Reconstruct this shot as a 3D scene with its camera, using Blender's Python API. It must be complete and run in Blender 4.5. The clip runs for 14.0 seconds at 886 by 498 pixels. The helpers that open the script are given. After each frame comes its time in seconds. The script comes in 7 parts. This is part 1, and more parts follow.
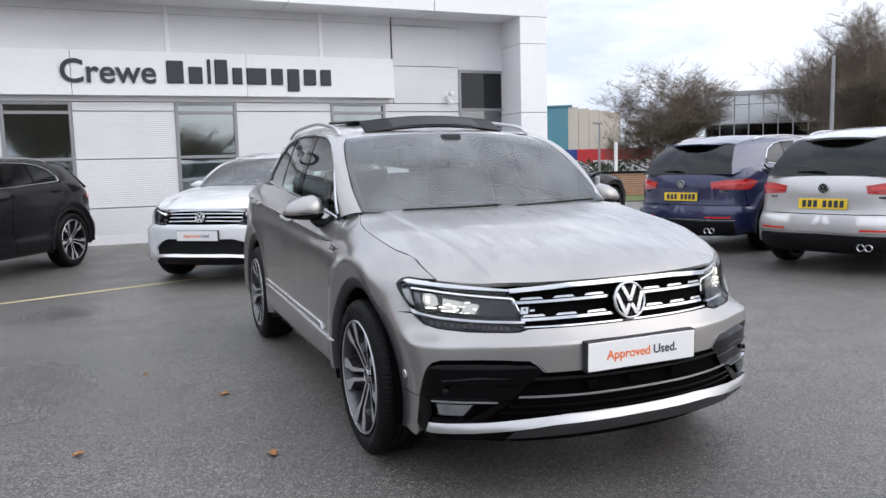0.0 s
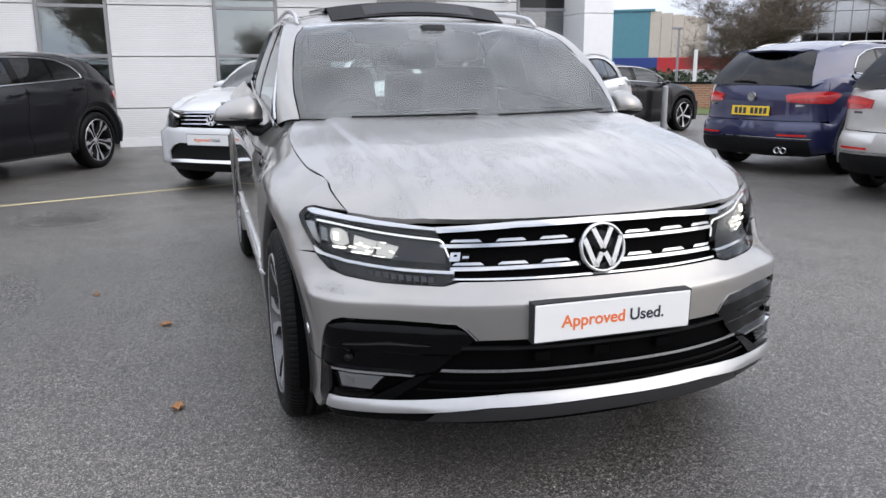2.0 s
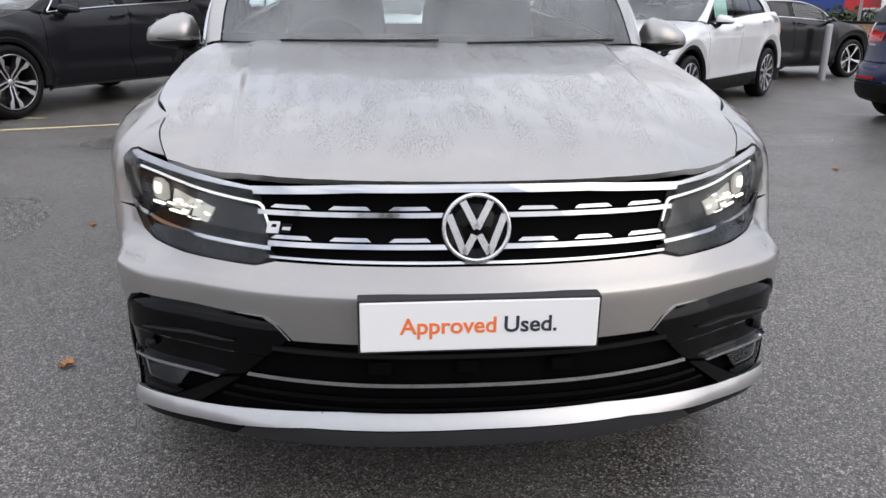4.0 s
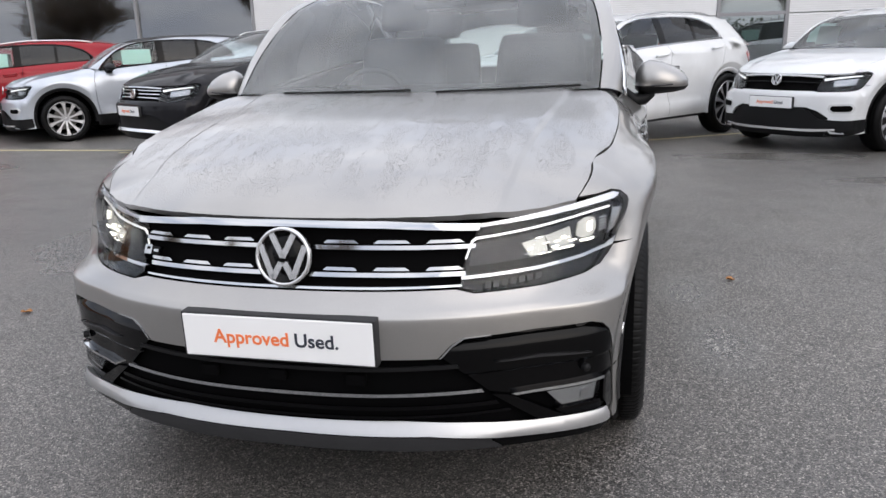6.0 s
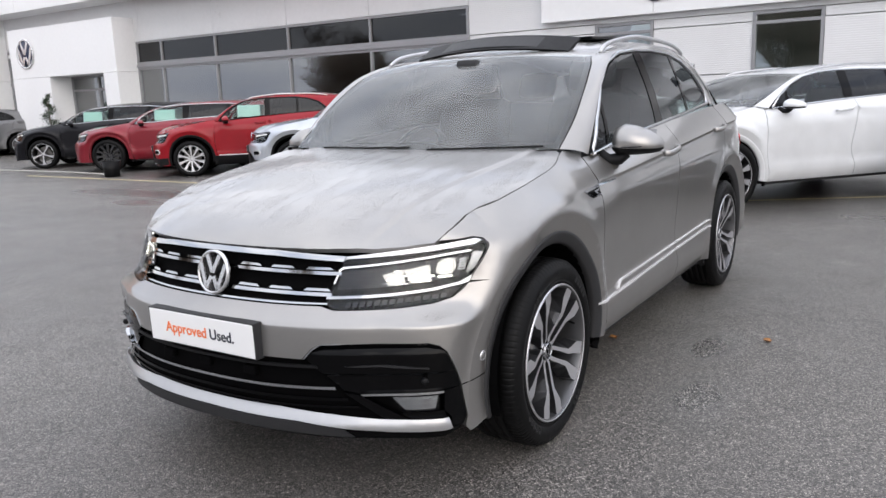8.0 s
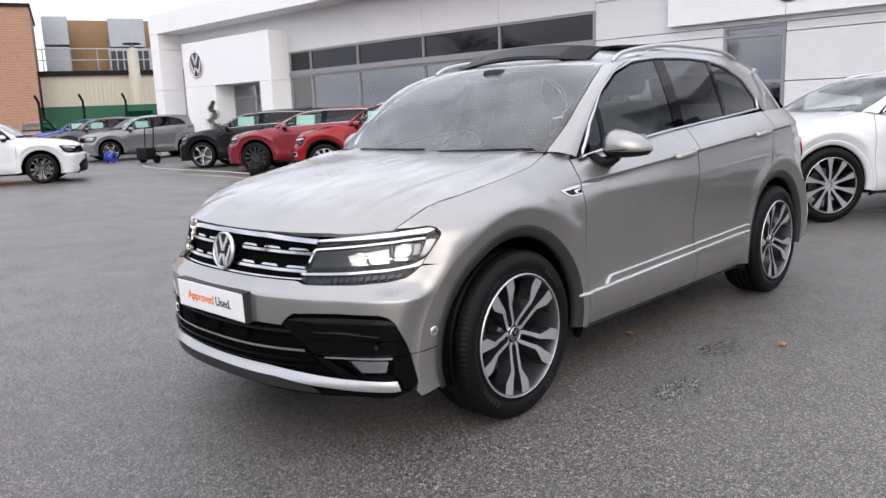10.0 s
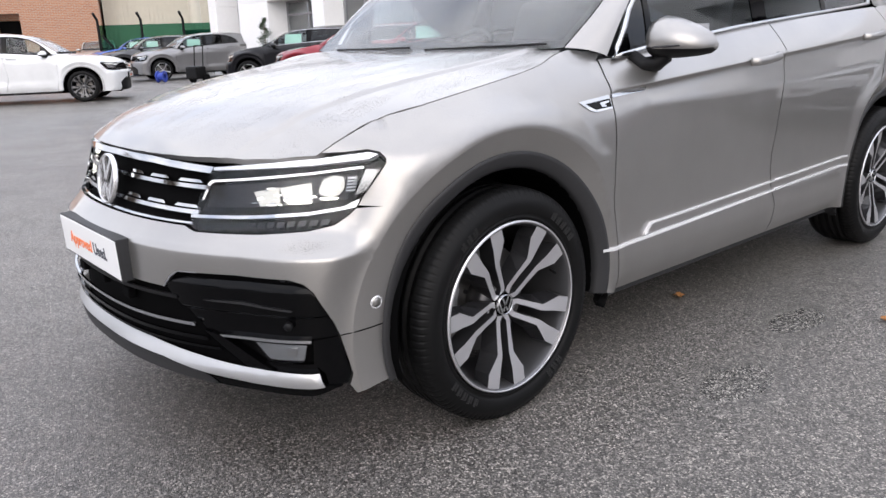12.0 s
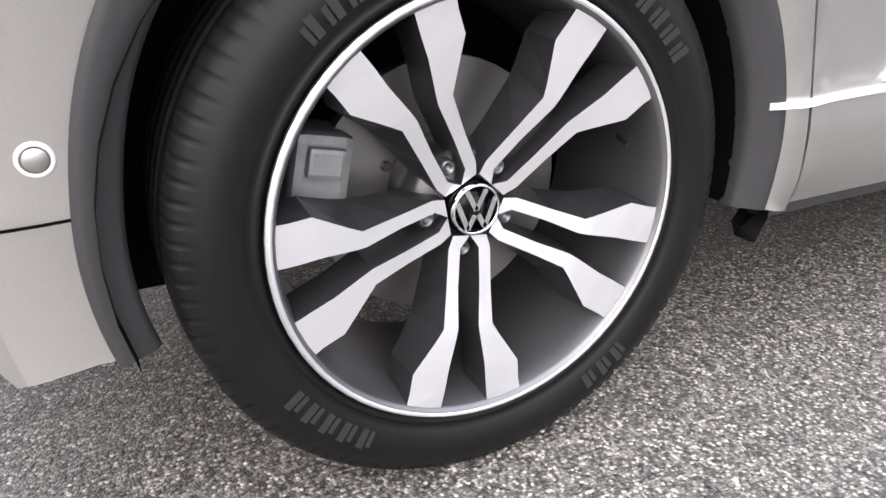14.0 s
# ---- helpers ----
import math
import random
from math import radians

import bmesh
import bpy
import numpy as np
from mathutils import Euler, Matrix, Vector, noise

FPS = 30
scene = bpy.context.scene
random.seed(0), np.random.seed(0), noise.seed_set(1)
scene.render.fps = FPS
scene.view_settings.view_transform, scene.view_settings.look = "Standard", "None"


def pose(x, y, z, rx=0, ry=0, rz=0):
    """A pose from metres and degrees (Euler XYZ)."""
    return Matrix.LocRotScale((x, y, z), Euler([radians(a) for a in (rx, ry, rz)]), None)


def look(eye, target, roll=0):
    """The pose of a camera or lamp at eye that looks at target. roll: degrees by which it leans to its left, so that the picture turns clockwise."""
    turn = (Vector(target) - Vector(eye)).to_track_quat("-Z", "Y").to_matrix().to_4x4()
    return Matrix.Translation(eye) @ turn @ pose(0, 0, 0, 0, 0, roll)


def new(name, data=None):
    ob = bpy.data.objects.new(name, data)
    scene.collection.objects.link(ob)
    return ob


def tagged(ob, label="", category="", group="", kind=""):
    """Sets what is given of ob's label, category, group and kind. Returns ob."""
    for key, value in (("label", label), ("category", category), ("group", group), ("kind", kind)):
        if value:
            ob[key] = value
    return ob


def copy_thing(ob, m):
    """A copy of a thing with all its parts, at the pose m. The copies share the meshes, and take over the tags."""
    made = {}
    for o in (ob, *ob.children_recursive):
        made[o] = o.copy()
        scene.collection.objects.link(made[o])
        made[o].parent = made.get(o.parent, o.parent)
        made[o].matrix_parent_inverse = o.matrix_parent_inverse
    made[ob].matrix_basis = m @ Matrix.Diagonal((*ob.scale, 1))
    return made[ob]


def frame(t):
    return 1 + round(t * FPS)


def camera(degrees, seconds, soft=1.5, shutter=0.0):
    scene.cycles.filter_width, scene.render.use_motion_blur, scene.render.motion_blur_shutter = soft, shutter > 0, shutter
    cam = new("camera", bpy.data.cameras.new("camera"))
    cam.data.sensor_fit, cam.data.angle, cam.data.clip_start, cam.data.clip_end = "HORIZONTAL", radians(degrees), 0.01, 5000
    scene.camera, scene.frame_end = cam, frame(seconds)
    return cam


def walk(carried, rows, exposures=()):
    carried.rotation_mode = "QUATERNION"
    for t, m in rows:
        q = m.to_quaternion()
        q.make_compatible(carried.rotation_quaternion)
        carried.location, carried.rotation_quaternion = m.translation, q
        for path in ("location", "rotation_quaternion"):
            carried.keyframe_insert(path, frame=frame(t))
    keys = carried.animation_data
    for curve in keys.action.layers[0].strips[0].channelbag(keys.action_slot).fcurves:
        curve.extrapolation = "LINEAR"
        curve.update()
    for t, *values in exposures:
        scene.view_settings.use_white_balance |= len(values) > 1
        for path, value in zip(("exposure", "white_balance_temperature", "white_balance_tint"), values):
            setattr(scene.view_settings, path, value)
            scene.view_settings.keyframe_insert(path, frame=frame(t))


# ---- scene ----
cam = camera(60.0, 14.0)
PATH = [
    (0, (-1.854, -3.281, 1.304), (-1.078, -1.451, 1.082), -1.5),
    (0.5, (-1.752, -3.255, 1.294), (-0.997, -1.422, 1.031), -1.2),
    (1, (-1.583, -3.09, 1.28), (-0.861, -1.253, 0.959), -0.9),
    (1.5, (-1.364, -2.907, 1.271), (-0.699, -1.061, 0.884), -0.6),
    (2, (-1.109, -2.765, 1.255), (-0.528, -0.905, 0.803), -0.4),
    (2.2, (-1.029, -2.655, 1.231), (-0.484, -0.79, 0.756), -0.2),
    (4.3, (-0.078, -2.349, 1.198), (0.029, -0.449, 0.585), 0.4),
    (4.5, (0.025, -2.382, 1.216), (0.071, -0.477, 0.61), 0.1),
    (5, (0.317, -2.403, 1.234), (0.203, -0.493, 0.651), -0.7),
    (5.5, (0.588, -2.448, 1.25), (0.289, -0.549, 0.699), -1.5),
    (6, (0.837, -2.497, 1.251), (0.369, -0.623, 0.73), -1.9),
    (6.5, (1.126, -2.471, 1.249), (0.478, -0.643, 0.762), -2.2),
    (7, (1.417, -2.465, 1.28), (0.616, -0.689, 0.826), -2.3),
    (7.5, (1.721, -2.513, 1.287), (0.779, -0.8, 0.865), -2.3),
    (7.7, (1.844, -2.508, 1.292), (0.851, -0.82, 0.886), -2.2),
    (9.8, (2.75, -2.398, 1.279), (1.393, -0.971, 0.929), -2.0),
    (10, (2.779, -2.369, 1.274), (1.404, -0.961, 0.915), -2.2),
    (10.5, (2.8, -2.287, 1.261), (1.397, -0.915, 0.872), -2.6),
    (11, (2.709, -2.137, 1.232), (1.291, -0.794, 0.801), -2.8),
    (11.5, (2.507, -1.866, 1.198), (1.072, -0.559, 0.713), -2.6),
    (12, (2.361, -1.513, 1.123), (0.896, -0.262, 0.585), -2.0),
    (12.5, (2.189, -1.132, 1.072), (0.679, 0.024, 0.454), -1.0),
    (13, (1.989, -0.835, 0.956), (0.418, 0.209, 0.29), -0.7),
    (13.5, (1.753, -0.553, 0.765), (0.116, 0.318, 0.015), -0.5),
    (14, (1.597, -0.395, 0.671), (-0.052, 0.4, -0.134), -0.5),
]
walk(cam, [(t, look(eye, target, roll)) for t, eye, target, roll in PATH], exposures=[(0.0, 0.34, 6400, 11), (2.0, 0.39, 6450, 11), (5.0, 0.26, 6600, 12), (6.5, 0.34, 6550, 11), (10.5, 0.47, 6550, 13), (12.0, 0.64, 6550, 13), (13.0, 0.96, 6600, 14), (14.0, 1.88, 6700, 13)])

# ---- world, sun, light ----
SUN_EL, SUN_AZ = 32.0, 128.0
world = bpy.data.worlds.new("overcast_sky")
scene.world = world
world.use_nodes = True
wn, wl = world.node_tree.nodes, world.node_tree.links
wn.clear()
w_out = wn.new("ShaderNodeOutputWorld")
w_bg = wn.new("ShaderNodeBackground")
w_sky = wn.new("ShaderNodeTexSky")
w_sky.sky_type, w_sky.sun_disc = "NISHITA", False
w_sky.sun_elevation, w_sky.sun_rotation = radians(SUN_EL), radians(SUN_AZ)
w_sky.air_density, w_sky.dust_density = 1.0, 3.0
w_co = wn.new("ShaderNodeTexCoord")
w_map = wn.new("ShaderNodeMapping")
w_map.inputs["Scale"].default_value = (1.0, 1.0, 3.2)
w_no = wn.new("ShaderNodeTexNoise")
w_no.inputs["Scale"].default_value, w_no.inputs["Detail"].default_value, w_no.inputs["Roughness"].default_value = 2.6, 7.0, 0.58
w_ramp = wn.new("ShaderNodeValToRGB")
w_ramp.color_ramp.elements[0].position, w_ramp.color_ramp.elements[0].color = 0.36, (5.2, 5.7, 6.8, 1)
w_ramp.color_ramp.elements[1].position, w_ramp.color_ramp.elements[1].color = 0.66, (9.6, 9.7, 10.0, 1)
w_mix = wn.new("ShaderNodeMixRGB")
w_mix.inputs[0].default_value = 0.86
wl.new(w_co.outputs["Generated"], w_map.inputs["Vector"])
wl.new(w_map.outputs["Vector"], w_no.inputs["Vector"])
wl.new(w_no.outputs["Fac"], w_ramp.inputs["Fac"])
wl.new(w_sky.outputs["Color"], w_mix.inputs[1])
wl.new(w_ramp.outputs["Color"], w_mix.inputs[2])
# an overcast sky is brightest overhead
w_sep = wn.new("ShaderNodeSeparateXYZ")
w_grad = wn.new("ShaderNodeMapRange")
w_grad.inputs["From Min"].default_value, w_grad.inputs["From Max"].default_value = 0.0, 1.0
w_grad.inputs["To Min"].default_value, w_grad.inputs["To Max"].default_value = 0.86, 1.52
w_mul = wn.new("ShaderNodeMixRGB")
w_mul.blend_type, w_mul.inputs[0].default_value = "MULTIPLY", 1.0
wl.new(w_co.outputs["Generated"], w_sep.inputs["Vector"])
wl.new(w_sep.outputs["Z"], w_grad.inputs["Value"])
wl.new(w_mix.outputs["Color"], w_mul.inputs[1])
wl.new(w_grad.outputs["Result"], w_mul.inputs[2])
wl.new(w_mul.outputs["Color"], w_bg.inputs["Color"])
w_bg.inputs["Strength"].default_value = 0.139
wl.new(w_bg.outputs["Background"], w_out.inputs["Surface"])
sun = new("sun", bpy.data.lights.new("sun", "SUN"))
sun.data.energy, sun.data.angle, sun.data.color = 0.75, radians(60), (1.0, 0.95, 0.88)
_el, _az = radians(SUN_EL), radians(SUN_AZ)
sun.matrix_world = look((0, 0, 30), Vector((0, 0, 30)) - Vector((math.sin(_az) * math.cos(_el), math.cos(_az) * math.cos(_el), math.sin(_el))))


# ---- materials ----
def mat(name, color, rough=0.5, metal=0.0, coat=0.0, emit=None, power=0.0, spec=0.5, alpha=None, transmission=0.0, ior=1.45):
    m = bpy.data.materials.new(name)
    m.use_nodes = True
    b = m.node_tree.nodes["Principled BSDF"]
    b.inputs["Base Color"].default_value = (*color, 1)
    b.inputs["Roughness"].default_value, b.inputs["Metallic"].default_value = rough, metal
    b.inputs["Coat Weight"].default_value, b.inputs["Coat Roughness"].default_value = coat, 0.03
    b.inputs["Specular IOR Level"].default_value = spec
    b.inputs["Transmission Weight"].default_value, b.inputs["IOR"].default_value = transmission, ior
    if emit:
        b.inputs["Emission Color"].default_value, b.inputs["Emission Strength"].default_value = (*emit, 1), power
    return m


def nd(m, kind, **vals):
    n = m.node_tree.nodes.new(kind)
    for k, v in vals.items():
        n.inputs[k.replace("_", " ")].default_value = v
    return n


def lk(m, a, b):
    m.node_tree.links.new(a, b)


def ramp(m, src, stops):
    r = m.node_tree.nodes.new("ShaderNodeValToRGB")
    while len(r.color_ramp.elements) < len(stops):
        r.color_ramp.elements.new(0.5)
    for e, (p, c) in zip(r.color_ramp.elements, stops):
        e.position, e.color = p, (*c, 1) if len(c) == 3 else c
    lk(m, src, r.inputs["Fac"])
    return r.outputs["Color"]


def mixc(m, fac, a, b, blend="MIX"):
    n = m.node_tree.nodes.new("ShaderNodeMixRGB")
    n.blend_type = blend
    for i, v in ((0, fac), (1, a), (2, b)):
        if isinstance(v, (int, float)):
            n.inputs[i].default_value = v
        elif isinstance(v, tuple):
            n.inputs[i].default_value = (*v, 1)
        else:
            lk(m, v, n.inputs[i])
    return n.outputs[0]


def bump(m, height, strength=0.3, dist=0.01):
    n = nd(m, "ShaderNodeBump", Strength=strength, Distance=dist)
    lk(m, height, n.inputs["Height"])
    lk(m, n.outputs["Normal"], m.node_tree.nodes["Principled BSDF"].inputs["Normal"])
    return n


def coords(m, kind="Object"):
    return m.node_tree.nodes.new("ShaderNodeTexCoord").outputs[kind]


def noise_tex(m, vec, scale, detail=4.0, rough=0.55):
    n = nd(m, "ShaderNodeTexNoise", Scale=scale, Detail=detail, Roughness=rough)
    lk(m, vec, n.inputs["Vector"])
    return n.outputs["Fac"]


def speckle(m, base, amount=0.12, scale=30.0, rough=None):
    """Two scales of colour and gloss variation on a plain material."""
    b = m.node_tree.nodes["Principled BSDF"]
    co = coords(m)
    big, fine = noise_tex(m, co, scale * 0.06, 3.0), noise_tex(m, co, scale, 5.0)
    both = mixc(m, 0.5, big, fine)
    lo, hi = tuple(c * (1 - amount) for c in base), tuple(min(1, c * (1 + amount)) for c in base)
    lk(m, ramp(m, both, [(0.3, lo), (0.7, hi)]), b.inputs["Base Color"])
    if rough:
        lk(m, ramp(m, both, [(0.3, (rough[0],) * 3), (0.7, (rough[1],) * 3)]), b.inputs["Roughness"])
    return m


def car_paint(name, color, metal=0.0, wet=False):
    m = mat(name, color, 0.37 if metal else 0.5, metal, 1.0, spec=0.5 if metal else 0.12)
    b = m.node_tree.nodes["Principled BSDF"]
    co = coords(m)
    fl = nd(m, "ShaderNodeTexVoronoi", Scale=900.0)
    lk(m, co, fl.inputs["Vector"])
    big = noise_tex(m, co, 3.0, 4.0)
    grain = mixc(m, 0.75, fl.outputs["Color"], big)
    lk(m, ramp(m, grain, [(0.2, tuple(c * 0.86 for c in color)), (0.8, tuple(min(1, c * 1.1) for c in color))]), b.inputs["Base Color"])
    dirt = noise_tex(m, co, 9.0, 6.0, 0.65)
    lk(m, ramp(m, dirt, [(0.35, (0.02,) * 3), (0.75, (0.09,) * 3)]), b.inputs["Coat Roughness"])
    if wet:
        # drops and runs of rain lie on the up-facing panels
        st = nd(m, "ShaderNodeMapping")
        st.inputs["Scale"].default_value = (1.0, 0.55, 1.0)
        lk(m, co, st.inputs["Vector"])
        v = nd(m, "ShaderNodeTexVoronoi", Scale=230.0, Randomness=1.0)
        lk(m, st.outputs["Vector"], v.inputs["Vector"])
        drop = ramp(m, v.outputs["Distance"], [(0.15, (1,) * 3), (0.45, (0,) * 3)])
        lane = nd(m, "ShaderNodeMapping")
        lane.inputs["Scale"].default_value = (1.0, 0.12, 1.0)
        lk(m, co, lane.inputs["Vector"])
        where = ramp(m, noise_tex(m, lane.outputs["Vector"], 15.0, 2.5, 0.6), [(0.42, (0,) * 3), (0.60, (1,) * 3)])
        geo = m.node_tree.nodes.new("ShaderNodeNewGeometry")
        sep = m.node_tree.nodes.new("ShaderNodeSeparateXYZ")
        lk(m, geo.outputs["Normal"], sep.inputs["Vector"])
        up = ramp(m, sep.outputs["Z"], [(0.80, (0,) * 3), (0.93, (1,) * 3)])
        h = mixc(m, 1.0, mixc(m, 1.0, drop, where, "MULTIPLY"), up, "MULTIPLY")
        bn = nd(m, "ShaderNodeBump", Strength=1.0, Distance=0.0034)
        lk(m, h, bn.inputs["Height"])
        lk(m, bn.outputs["Normal"], b.inputs["Coat Normal"])
        # the runs leave a duller film between clean lanes
        lk(m, ramp(m, mixc(m, 1.0, where, up, "MULTIPLY"), [(0.0, (0.03,) * 3), (1.0, (0.09,) * 3)]), b.inputs["Coat Roughness"])
        lk(m, bn.outputs["Normal"], b.inputs["Normal"])
    return m


M_SILVER = car_paint("tungsten_silver_paint", (0.335, 0.324, 0.312), 0.85, wet=True)
M_BLACKP = car_paint("black_paint", (0.006, 0.006, 0.008))
M_WHITEP = car_paint("white_paint", (0.66, 0.67, 0.68))
M_REDP = car_paint("red_paint", (0.25, 0.004, 0.010))
M_DREDP = car_paint("dark_red_paint", (0.20, 0.006, 0.016), 0.3)
M_BLACKP.node_tree.nodes["Principled BSDF"].inputs["Coat Weight"].default_value = 0.6
for _m in (M_BLACKP, M_REDP, M_DREDP):
    _m.node_tree.nodes["Principled BSDF"].inputs["Coat IOR"].default_value = 1.33
M_BLUEP = car_paint("deep_blue_paint", (0.012, 0.016, 0.07), 0.3)
M_LSILVER = car_paint("light_silver_paint", (0.46, 0.49, 0.54), 0.5)
M_GREYP = car_paint("grey_paint", (0.20, 0.20, 0.205), 0.6)
M_DGREYP = car_paint("dark_grey_paint", (0.03, 0.032, 0.036), 0.4)
M_BBLUEP = car_paint("bright_blue_paint", (0.02, 0.08, 0.36), 0.3)
M_PSILVER = car_paint("warm_silver_paint", (0.55, 0.54, 0.53), 0.7)
M_GLOSSBLK = mat("gloss_black", (0.0015, 0.0015, 0.0018), 0.05, 0, 0.0, spec=0.16)
M_TRIM = speckle(mat("black_plastic", (0.007, 0.007, 0.0076), 0.5, spec=0.2), (0.007, 0.007, 0.0076), 0.25, 120, (0.42, 0.6))
M_ARCH = speckle(mat("grey_arch_plastic", (0.026, 0.026, 0.0275), 0.5, spec=0.3), (0.026, 0.026, 0.0275), 0.16, 150, (0.45, 0.55))
# near-black colour in place of the shade in hollows and gaps
M_DARK = mat("shade_black", (0.002, 0.002, 0.0022), 0.8, spec=0.05)
M_CHROME = mat("chrome", (0.52, 0.53, 0.545), 0.06, 1.0)
M_BADGE = mat("satin_badge_chrome", (0.66, 0.66, 0.67), 0.24, 0.75, 0.3)
M_RAIL = mat("anodised_rail", (0.55, 0.55, 0.56), 0.3, 0.9)
M_BLADE = speckle(mat("brushed_blade", (0.44, 0.44, 0.445), 0.3, 0.7, 0.3), (0.44, 0.44, 0.445), 0.05, 40, (0.26, 0.36))
M_SATIN = mat("satin_silver", (0.82, 0.82, 0.83), 0.26, 0.6, 0.4)
M_TYRE = speckle(mat("tyre_rubber", (0.0045, 0.0045, 0.0048), 0.5, spec=0.16), (0.0048, 0.0048, 0.005), 0.3, 60, (0.38, 0.58))
M_TYRELET = mat("tyre_mark_rubber", (0.010, 0.010, 0.010), 0.5)
M_ALU = speckle(mat("machined_alloy", (0.60, 0.60, 0.62), 0.3, 0.8, 0.4), (0.60, 0.60, 0.62), 0.015, 300, (0.29, 0.33))
M_ALUDK = mat("dark_alloy", (0.038, 0.038, 0.041), 0.32, 0.6, 0.3)
M_STRIP = mat("bright_side_strip", (0.80, 0.80, 0.81), 0.25, 0.35, 0.5)
M_ALUMID = mat("alloy_barrel", (0.13, 0.13, 0.135), 0.35, 0.8)
M_DISC = mat("brake_disc_steel", (0.17, 0.165, 0.16), 0.40, 0.9)
M_INT = speckle(mat("interior_black", (0.032, 0.033, 0.035), 0.7, spec=0.3), (0.032, 0.033, 0.035), 0.3, 60)
M_PLATE_W = mat("white_plate", (0.82, 0.82, 0.82), 0.3, 0, 0.3)
M_PLATE_Y = mat("yellow_plate", (0.85, 0.58, 0.03), 0.3, 0, 0.3)
M_ORANGE = mat("orange_print", (0.80, 0.19, 0.06), 0.5)
M_INK = mat("dark_print", (0.03, 0.035, 0.05), 0.5)
M_LAMPON = mat("lit_headlamp_lens", (0.9, 0.9, 0.85), 0.2, emit=(1.0, 0.97, 0.84), power=1.9)
M_DRL = mat("light_guide", (0.75, 0.76, 0.78), 0.2, 0.3, emit=(1, 0.99, 0.95), power=0.55)
M_REDLAMP = mat("red_lamp_glass", (0.42, 0.008, 0.012), 0.12, 0, 1.0)
M_REDLIT = mat("red_lamp_bright", (0.62, 0.02, 0.015), 0.2, 0, 1.0)
M_LAMPCLR = mat("clear_reflector", (0.42, 0.43, 0.44), 0.12, 0.95)


M_REFL = mat("lamp_reflector", (0.34, 0.34, 0.34), 0.18, 0.9)
M_BOWL = mat("grey_lamp_housing", (0.035, 0.035, 0.037), 0.25, 0.5)
# glows by itself in place of lamp light thrown back by the bowls
M_LAMPGLOW = mat("glowing_reflector", (0.40, 0.40, 0.38), 0.25, 0.6, emit=(1.0, 0.96, 0.84), power=0.22)
M_CELL = mat("smoked_lamp_cell", (0.025, 0.025, 0.027), 0.2, 0.6)
M_CALIPER = speckle(mat("cast_caliper", (0.20, 0.20, 0.205), 0.5, 0.5), (0.20, 0.20, 0.205), 0.2, 120)


def glass(name, tint, rough=0.0, clear=0.75, veil=0.0):
    """Thin pane: looks through with a tint, and mirrors by Fresnel."""
    m = bpy.data.materials.new(name)
    m.use_nodes = True
    n = m.node_tree.nodes
    n.remove(n["Principled BSDF"])
    out = n["Material Output"]
    tr = n.new("ShaderNodeBsdfTransparent")
    tr.inputs["Color"].default_value = (*tint, 1)
    gl = n.new("ShaderNodeBsdfGlossy")
    gl.inputs["Roughness"].default_value = rough
    gl.inputs["Color"].default_value = (0.95, 0.97, 1.0, 1)
    fr = n.new("ShaderNodeFresnel")
    fr.inputs["IOR"].default_value = clear
    mx = n.new("ShaderNodeMixShader")
    for a, b in ((fr.outputs[0], mx.inputs[0]), (tr.outputs[0], mx.inputs[1]), (gl.outputs[0], mx.inputs[2]), (mx.outputs[0], out.inputs["Surface"])):
        m.node_tree.links.new(a, b)
    if veil:
        # a pale uneven veil: brightness of reflected sky and haze put in as colour
        df = n.new("ShaderNodeBsdfDiffuse")
        df.inputs["Color"].default_value = (0.80, 0.82, 0.82, 1)
        co = coords(m)
        fac = ramp(m, noise_tex(m, co, 4.0, 3.0, 0.5), [(0.30, (veil * 0.6,) * 3), (0.72, (veil * 1.5,) * 3)])
        mf = n.new("ShaderNodeMixShader")
        for a, b in ((fac, mf.inputs[0]), (mx.outputs[0], mf.inputs[1]), (df.outputs[0], mf.inputs[2]), (mf.outputs[0], out.inputs["Surface"])):
            m.node_tree.links.new(a, b)
    return m


G_SCREEN = glass("windscreen_glass", (0.87, 0.92, 0.915), 0.0, 1.34, 0.125)
G_SIDE = glass("side_glass", (0.72, 0.82, 0.80), 0.0, 1.5)
G_PRIV = glass("privacy_glass", (0.035, 0.04, 0.043), 0.0, 1.42)
G_LAMP = glass("lamp_cover_glass", (0.93, 0.94, 0.95), 0.0, 1.35)
G_SHOP = glass("shop_glass", (0.72, 0.80, 0.77), 0.002, 3.0)
G_BAND = glass("dark_band_glass", (0.05, 0.055, 0.06), 0.002, 1.55)


# ---- building helpers ----
def finish(bm, name, material, smooth=False):
    me = bpy.data.meshes.new(name)
    bm.to_mesh(me)
    bm.free()
    for m in material if isinstance(material, (list, tuple)) else [material]:
        me.materials.append(m)
    if smooth:
        me.polygons.foreach_set("use_smooth", [True] * len(me.polygons))
    return me


def part(name, bm, material, parent=None, label="", smooth=False):
    ob = new(name, finish(bm, name, material, smooth))
    ob.parent = parent
    if label:
        ob["label"] = label
    return ob


